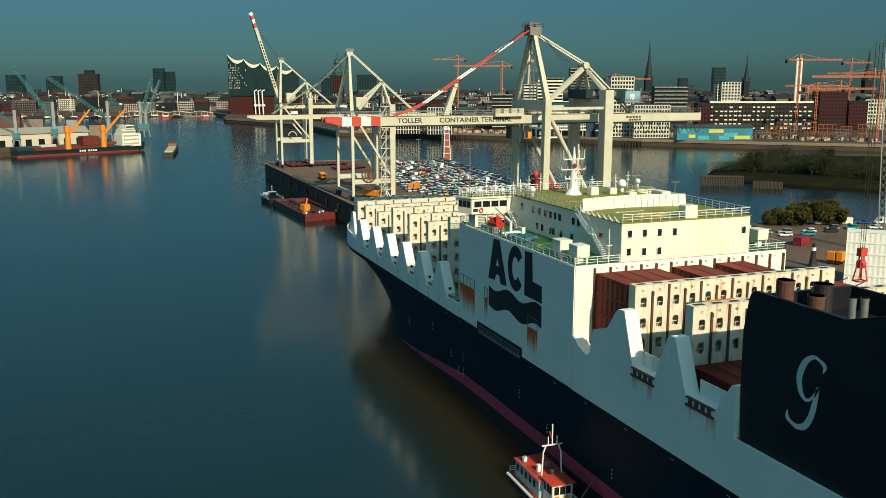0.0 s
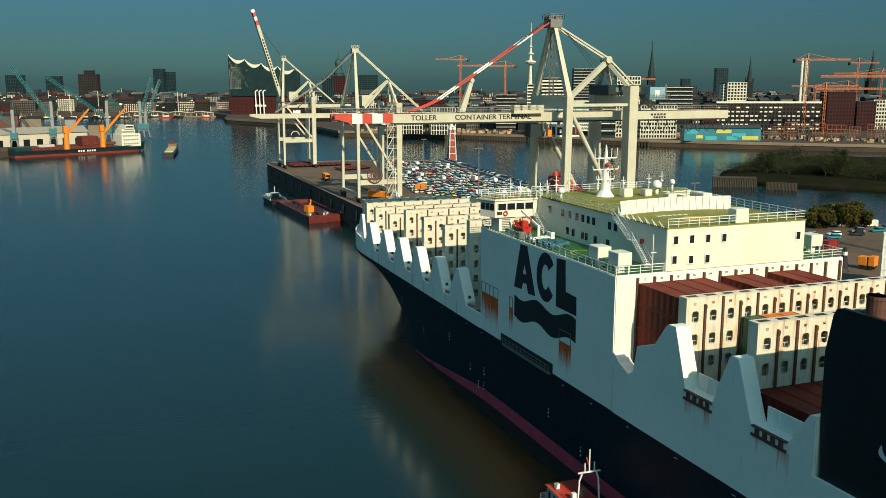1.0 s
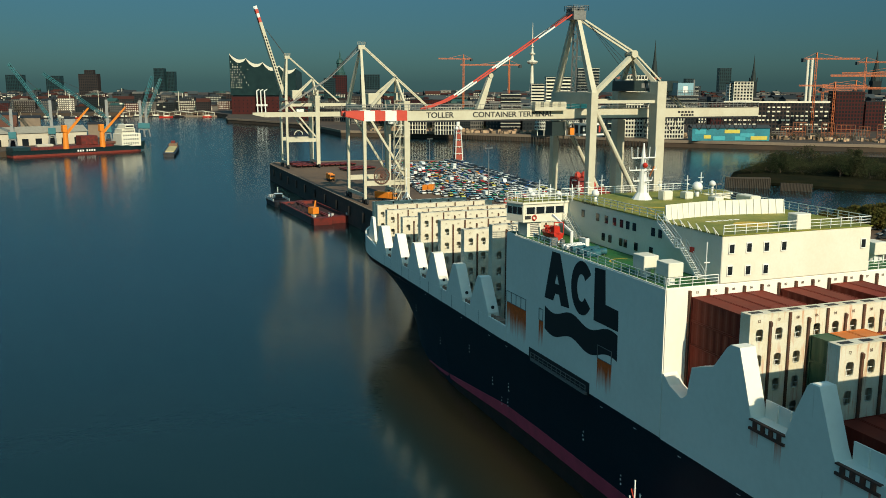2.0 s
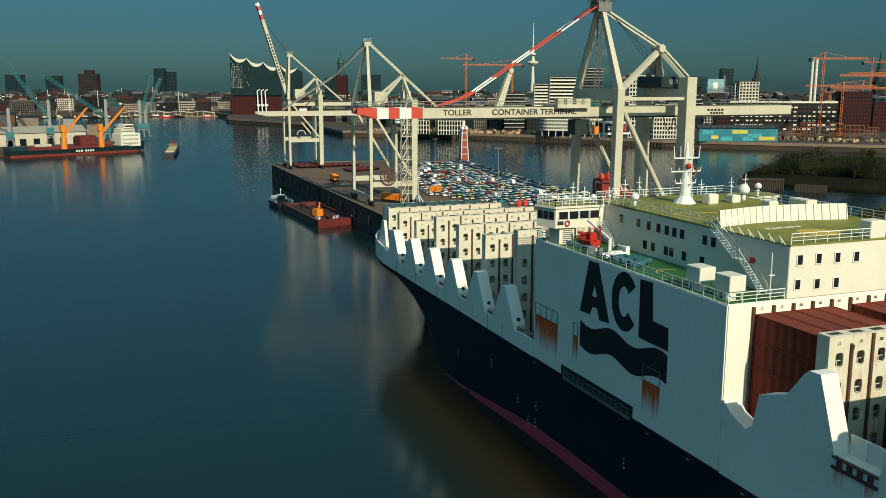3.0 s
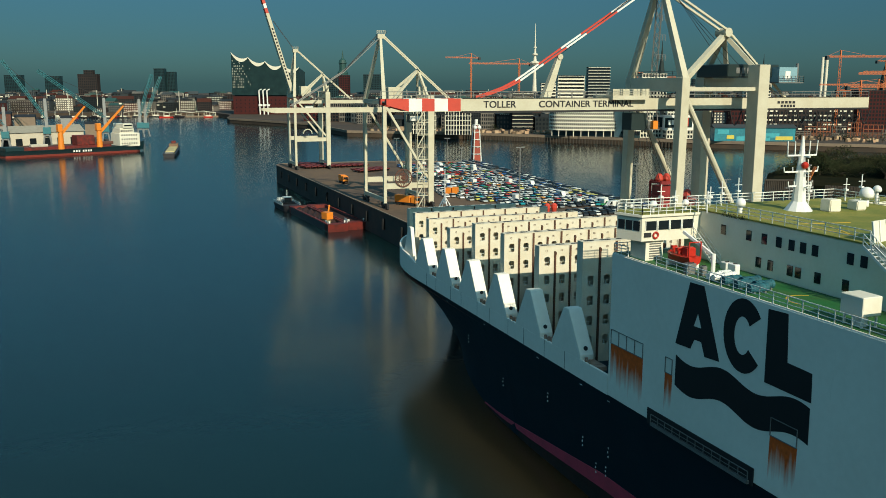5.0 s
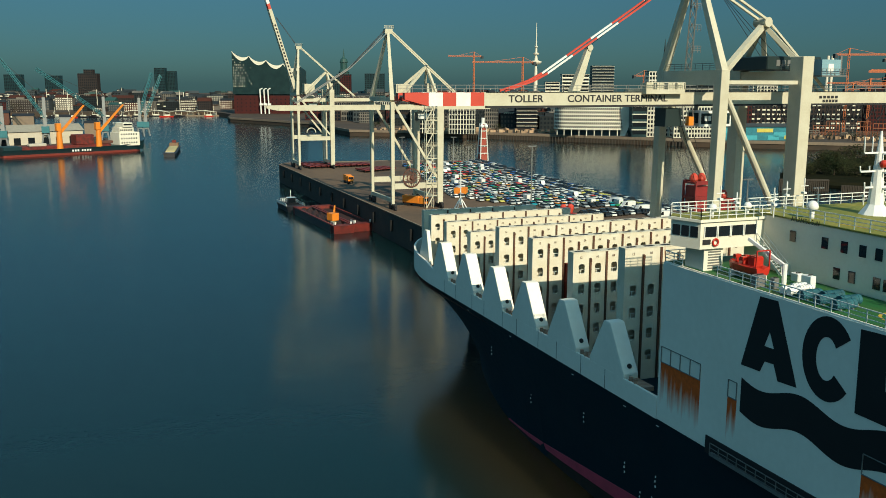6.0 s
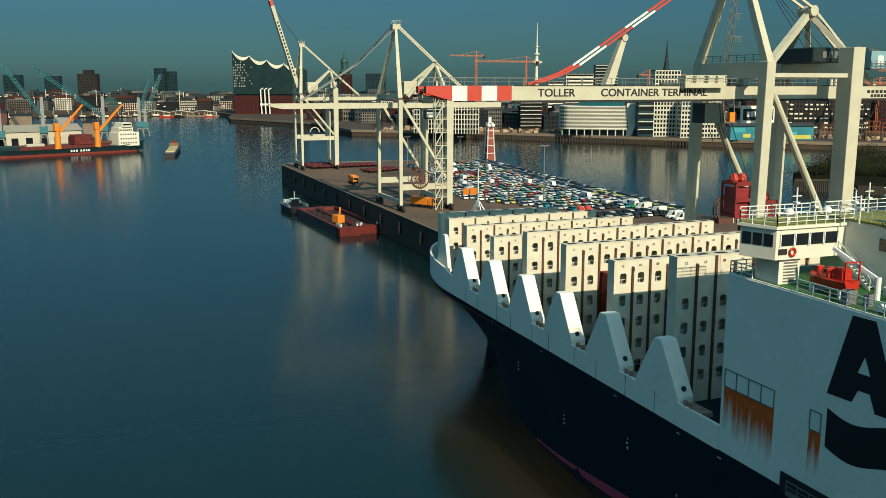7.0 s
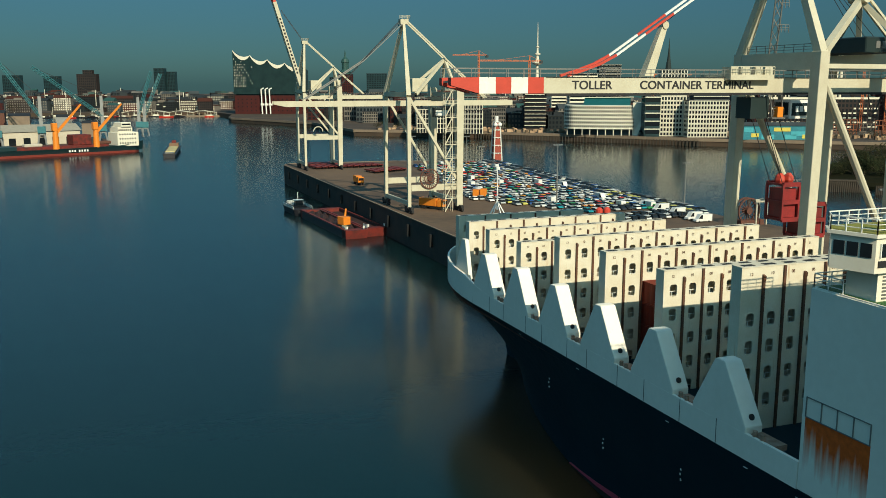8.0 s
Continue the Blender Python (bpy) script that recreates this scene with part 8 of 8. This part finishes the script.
spire_slate = mat("dark_green_spire", (0.016, 0.03, 0.03), 0.8)
steeple(1244, 1638, 18, 160, 62, "dark pointed Gothic church spire", spire_slate, 0.62)
steeple(1323, 1387, 13, 119, 58, "dark church spire with an ornate lantern", spire_slate, 0.5)
steeple(1754, 1423, 22, 138, 60, "slender dark church spire", spire_slate, 0.6)
mi = thing("church_tower", "baroque church tower with a green copper dome", "church", (528, 1940, 6))
bm = bmesh.new()
loft(bm, [[(528 + r * math.cos(a * math.tau / 12), 1940 + r * math.sin(a * math.tau / 12), z) for a in range(12)] for z, r in ((6, 13), (78, 13), (79, 14), (84, 10), (86, 8.5), (101, 8.5), (102, 10.5), (110, 8), (114, 3.5), (117, 2.2), (124, 1.6), (134, 0.2))])
part("tower", bm, copper, mi)
tv = thing("television_tower", "slender concrete television tower with a round deck", "tower", (1970, 3589, 6))
bm = bmesh.new()
loft(bm, [[(1970 + r * math.cos(a * math.tau / 10), 3589 + r * math.sin(a * math.tau / 10), z) for a in range(10)] for z, r in ((6, 12), (120, 7), (148, 6), (150, 20), (158, 28), (164, 28), (169, 9), (196, 5.5), (198, 14), (204, 15), (207, 6), (232, 4), (234, 8), (239, 8), (241, 3.4), (290, 2.6), (355, 0.9))])
part("shaft", bm, render_white, tv, "pale concrete shaft")
for x, y in ((989, 931), (995.5, 929)):
    ch = thing("chimney", "tall slim pale steel chimney", "chimney", (x, y, 6), group="twin chimneys")
    bm = bmesh.new()
    tube(bm, (x, y, 6), (x, y, 93), 2.1, 12)
    part("shaft", bm, render_white, ch)

# construction tower cranes
crane_orange = mat("orange_tower_crane", (0.6, 0.17, 0.06), 0.6)
for k, (x, y, z1, jib_l, back, yaw) in enumerate(((459, 1046, 88, 38, 12, 200), (450, 887, 76, 62, 14, 192), (635, 592, 78, 40, 12, -10), (620, 555, 50, 58, 12, 2), (759, 649, 52, 60, 12, 170), (854, 717, 80, 24, 10, -15),
                                                  (623, 489, 61, 60, 14, 175), (700, 640, 46, 40, 10, 20), (800, 640, 66, 50, 12, 160), (560, 800, 60, 45, 12, 10))):
    tc = thing("tower_crane", "orange construction tower crane over the far bank", "crane", (x, y, 6), group="construction cranes")
    bm = bmesh.new()
    lattice(bm, (x, y, 6), (x, y, z1), 1.7, 3.4, 0.22)
    part("tower", bm, crane_orange, tc)
    d = Vector((math.cos(math.radians(yaw + VIEW)), math.sin(math.radians(yaw + VIEW)), 0))
    top = Vector((x, y, z1))
    bm = bmesh.new()
    lattice(bm, top, top + d * jib_l, 1.1, 3.0, 0.16)
    lattice(bm, top - d * back, top, 1.1, 3.0, 0.16)
    beam(bm, top, top + Vector((0, 0, 6)), 1.2)
    beam(bm, top + Vector((0, 0, 6)), top + d * jib_l * 0.7, 0.25)
    beam(bm, top + Vector((0, 0, 6)), top - d * back, 0.25)
    part("jib", bm, crane_orange, tc)
    bm = bmesh.new()
    e = top - d * back
    box(bm, e.x - 1.6, e.y - 1.6, z1 - 3, e.x + 1.6, e.y + 1.6, z1 + 0.5)
    part("counterweight", bm, render_grey, tc)

# rows of ordinary houses and offices fading into the distance
rg = random.Random(5)
SHORE = [Vector((214, 800, 0)), Vector((308, 727, 0)), Vector((433, 572, 0)), Vector((600, 440, 0)), Vector((760, 310, 0))]
FAR = {}
for k in range(1000):
    near = 1.0
    if k < 190:
        x, y = rg.uniform(-620, 330), 1400 + 1100 * rg.random() ** 1.8
        y += max(0, -x) * 0.12 + 25
    elif k < 330:
        x, y = rg.uniform(250, 900), rg.uniform(960, 2000)
        if x < 300:
            y += 300
    elif k >= 860:
        x, y = rg.uniform(-620, 420), 1420 + 500 * rg.random()
        y += max(0, -x) * 0.12
        near = 0.6
    elif k < 430 or k >= 560:
        x, y = rg.uniform(450, 1900), rg.uniform(640, 1700)
        if y < 1400 - 0.45 * x + 60:
            y += 500
    else:
        q = rg.uniform(0, 3.999)
        e = SHORE[int(q)].lerp(SHORE[int(q) + 1], q - int(q)) + Vector((0.68, 0.73, 0)) * ((70 if q < 1.5 else 260) + 330 * rg.random())
        x, y, near = e.x, e.y, 0.75
    if abs(x - 220) < 75 and 1200 < y < 1330:
        y += 200
    i = rg.randrange(7)
    w, h = rg.uniform(12, 36), rg.uniform(10, 24) * near * (1.2 if y > 1500 else 1.0)
    m4 = local(x, y, VIEW + rg.uniform(-25, 25))
    dp = rg.uniform(10, 22)
    top_bm = bmesh.new()
    if rg.random() < 0.55:
        ext_x(top_bm, [(-0.5, 6 + h), (dp / 2, 6 + h + rg.uniform(3, 6)), (dp + 0.5, 6 + h)], -w / 2 - 0.4, w / 2 + 0.4)
    else:
        box(top_bm, -w / 2 - 0.4, -0.4, 6 + h, w / 2 + 0.4, dp + 0.4, 6.8 + h)
        box(top_bm, -w / 5, dp * 0.3, 6.8 + h, w / 6, dp * 0.7, 9.6 + h)
    bmesh.ops.transform(top_bm, matrix=m4, verts=top_bm.verts)
    roof_m = rg.choice((slate, slate, slate, roof_red, copper, render_grey, render_pale))
    nf, nc = max(3, int(h / 3.4)), max(4, int(w / 3.2))
    panes = [(-w / 2 + (c + 0.25) * w / nc, -0.1, 6 + (q + 0.25) * h / nf, -w / 2 + (c + 0.75) * w / nc, 0.1, 6 + (q + 0.8) * h / nf) for q in range(nf) for c in range(nc)]
    pane_m = window_dark if rg.random() < 0.6 else (render_white if rg.random() < 0.55 else render_pale)
    if 430 <= k < 560 or (k % 190 < 60 and k < 330):
        t = thing("city_house", WALL_WORD[i] + " city block under a low roof", "building", (x, y, 6), group="city blocks")
        part("wall", put(m4, (-w / 2, 0, 6, w / 2, dp, 6 + h)), WALLS[i], t)
        part("roof", top_bm, roof_m, t)
        part("facade_glazing", put(m4, *panes), pane_m, t, kind="stuff")
    else:
        for m_, src in ((WALLS[i], put(m4, (-w / 2, 0, 6, w / 2, dp, 6 + h))), (roof_m, top_bm), (pane_m, put(m4, *panes))):
            src.verts.index_update()
            vs_, fs_ = FAR.setdefault(m_, ([], []))
            k0 = len(vs_)
            sx, sy = site(x, y)
            vs_ += [(v.co.x + sx - x, v.co.y + sy - y, v.co.z) for v in src.verts]
            fs_ += [[k0 + v.index for v in f.verts] for f in src.faces]
            src.free()
for m_, (vs_, fs_) in FAR.items():
    me = bpy.data.meshes.new("far_houses")
    me.from_pydata(vs_, [], fs_)
    me.materials.append(m_)
    tagged(new("far_houses", me), "distant city roofs and walls packed together", "houses", kind="stuff")

rg = random.Random(88)
spark = bmesh.new()
for k in range(420):
    x = rg.uniform(-620, 900)
    y = 1420 + 900 * rg.random() + max(0, -x) * 0.12
    z = rg.uniform(10, 26)
    w = rg.uniform(1.0, 5.5)
    x, y = site(x, y)
    box(spark, x, y, z, x + w, y + 1.5, z + rg.uniform(0.8, 2.6))
for k in range(60):
    x, y = rg.uniform(-620, 900), 1400 + 600 * rg.random()
    y += max(0, -x) * 0.12
    x, y = site(x, y)
    tube(spark, (x, y, 6), (x, y, rg.uniform(24, 44)), 0.5, 5)
tagged(new("far_roof_detail", mesh_of(spark, "far_roof_detail", render_white)), "pale dormers, masts and gables in the distant city", "houses", kind="stuff")
rg = random.Random(63)
for k in range(26):
    q = k / 25
    e = Vector((215, 1015, 6)).lerp(Vector((330, 735, 6)), q) + Vector((0.9, 0.45, 0)) * rg.uniform(6, 70)
    i = rg.randrange(7)
    building("quay_block", WALL_WORD[i] + " quayside block with dark windows", e.x, e.y, rg.uniform(16, 34), 6 + rg.uniform(9, 24), WALLS[i], rg.uniform(12, 18), floors=rg.choice((3, 4, 5, 6)), cols=rg.choice((6, 8, 10)), style=rg.choice(("grid", "band", "grid", "frame")) if k % 3 == 0 else "grid", yaw=VIEW + rg.uniform(-20, 10), group="blocks on the far quay")

# landing stage, moored boats and quay clutter on the far shores
pont = thing("landing_stage", "long white-roofed landing stage on pontoons", "pier", (75, 1360, 0))
m4 = pose(92, 1352, 0, 0, 0, -17)
part("pontoon", put(m4, (-85, -6, 0, 75, 6, 2)), concrete, pont)
bm = bmesh.new()
loft(bm, [[(-75 + 9 * i, yy, 5.5 + 3.6 * abs(math.sin(i * 0.8)) + zz) for yy, zz in ((-5, 0), (-5, 0.5), (5, 0.5), (5, 0))] for i in range(17)])
bmesh.ops.transform(bm, matrix=m4, verts=bm.verts)
part("roof", bm, render_white, pont, "white undulating roof")
part("post", put(m4, *[(-75 + 9 * i, -0.4, 2, -74.2 + 9 * i, 0.4, 7) for i in range(17)]), render_white, pont, kind="stuff")
for k in range(30):
    x, y = -230 + k * 13.5 + rg.uniform(-8, 8), 1352 + rg.uniform(-22, 34) - (0.2 * k * 4 if k > 14 else 0)
    b_ = thing("harbour_launch", "white excursion boat moored at the far bank", "boat", (x, y, 0), group="excursion boats")
    bm, m4 = hull_bm(x, y, 75 + rg.uniform(-45, 45), rg.uniform(12, 24), 4.6, -0.4, 1.6)
    part("hull", bm, (hull_paint, render_white, hull_paint, lifeboat_red, hull_paint)[k % 5], b_)
    part("cabin", block(m4, -1.9, -5, 1.6, 1.9, 4, 3.8, 0.2), render_white if k % 3 else brick_brown, b_)
    part("side_glazing", block(m4, 1.9, -4.5, 2.4, 1.96, 3.5, 3.3, 0), window_dark, b_)
    bm = bmesh.new()
    tube(bm, m4 @ Vector((0, 2, 3.8)), m4 @ Vector((0, 2, rg.uniform(7, 16))), 0.22, 5)
    part("mast", bm, render_white, b_)
rg = random.Random(15)
clutter = bmesh.new()
for k in range(420):
    s = rg.random()
    a, c = Vector((*site(225, 792), 6)), Vector((*site(640, 412), 6))
    e = a.lerp(c, s) + Vector((0.68, 0.73, 0)) * rg.uniform(4, 42)
    w, d, h = rg.uniform(0.8, 5), rg.uniform(0.8, 3), rg.uniform(0.5, 3.2)
    box(clutter, e.x, e.y, 6, e.x + w, e.y + d, 6 + h)
me = mesh_of(clutter, "quay_clutter", mat("site_clutter", (0.36, 0.26, 0.16), 0.8, col2=(0.2, 0.1, 0.06), scale=0.05, amount=1.0, island=0.7))
tagged(new("quay_clutter", me), "building-site huts, crates and vehicles on the far quay", "clutter", kind="stuff")
rg = random.Random(51)
steel_red = mat("site_steel", (0.30, 0.09, 0.035), 0.7, col2=(0.16, 0.07, 0.04), scale=0.1, amount=1.0)
for k in range(26):
    e = Vector((540, 545, 6)).lerp(Vector((760, 380, 6)), k / 25) + Vector((0.6, 0.8, 0)) * rg.uniform(8, 45)
    w, h = rg.uniform(8, 16), rg.uniform(4, 13)
    d_ = Vector((math.cos(math.radians(VIEW - 12)), math.sin(math.radians(VIEW - 12)), 0))
    t = thing("scaffold_frame", "rust-red steel frame on the building site", "scaffold", e, group="steel frames on the far quay")
    bm = bmesh.new()
    nb = 4
    for i in range(nb + 1):
        beam(bm, e + d_ * (w * i / nb), e + d_ * (w * i / nb) + Vector((0, 0, h)), 0.45)
    for j in range(1, 4):
        beam(bm, e + Vector((0, 0, h * j / 3)), e + d_ * w + Vector((0, 0, h * j / 3)), 0.5)
    for i in range(nb):
        beam(bm, e + d_ * (w * i / nb), e + d_ * (w * (i + 1) / nb) + Vector((0, 0, h / 3)), 0.3)
    part("frame", bm, steel_red if k % 3 else render_pale, t)
pb = bmesh.new()
a, c, d = (Vector((*site(*p), 0)) for p in ((433, 572), (640, 400), (308, 727)))
for k in range(260):
    e = a.lerp(c, k / 149) if k < 150 else d.lerp(a, (k - 150 + 0.6 * (k % 3)) / 110) + Vector((-0.7, -0.75, 0)) * 1.2
    tube(pb, e + Vector((0, 0, -1)), e + Vector((0, 0, 4.4)), 0.45, 5)
me = mesh_of(pb, "quay_piles", timber)
tagged(new("quay_piles", me), "dark timber piles along the far quay", "piles", kind="stuff")
for k in range(26):
    s = rg.random()
    e = Vector((230, 800, 6)).lerp(Vector((560, 470, 6)), s) + Vector((0.68, 0.73, 0)) * rg.uniform(6, 30)
    bush("tree", e, rg.uniform(3, 5), rg.uniform(6, 9), 300 + k, 160, leaf_dark, "small street tree on the far quay", "street trees")

rg = random.Random(44)
for k in range(130):
    x = rg.uniform(-560, 420)
    y = 1400 + 0.1 * max(0, -x) + rg.uniform(10, 330)
    bush("tree", (x, y, 6), rg.uniform(8, 15), rg.uniform(12, 21), 500 + k, 130, leaf_dark, "dark city tree between the houses", "city trees")
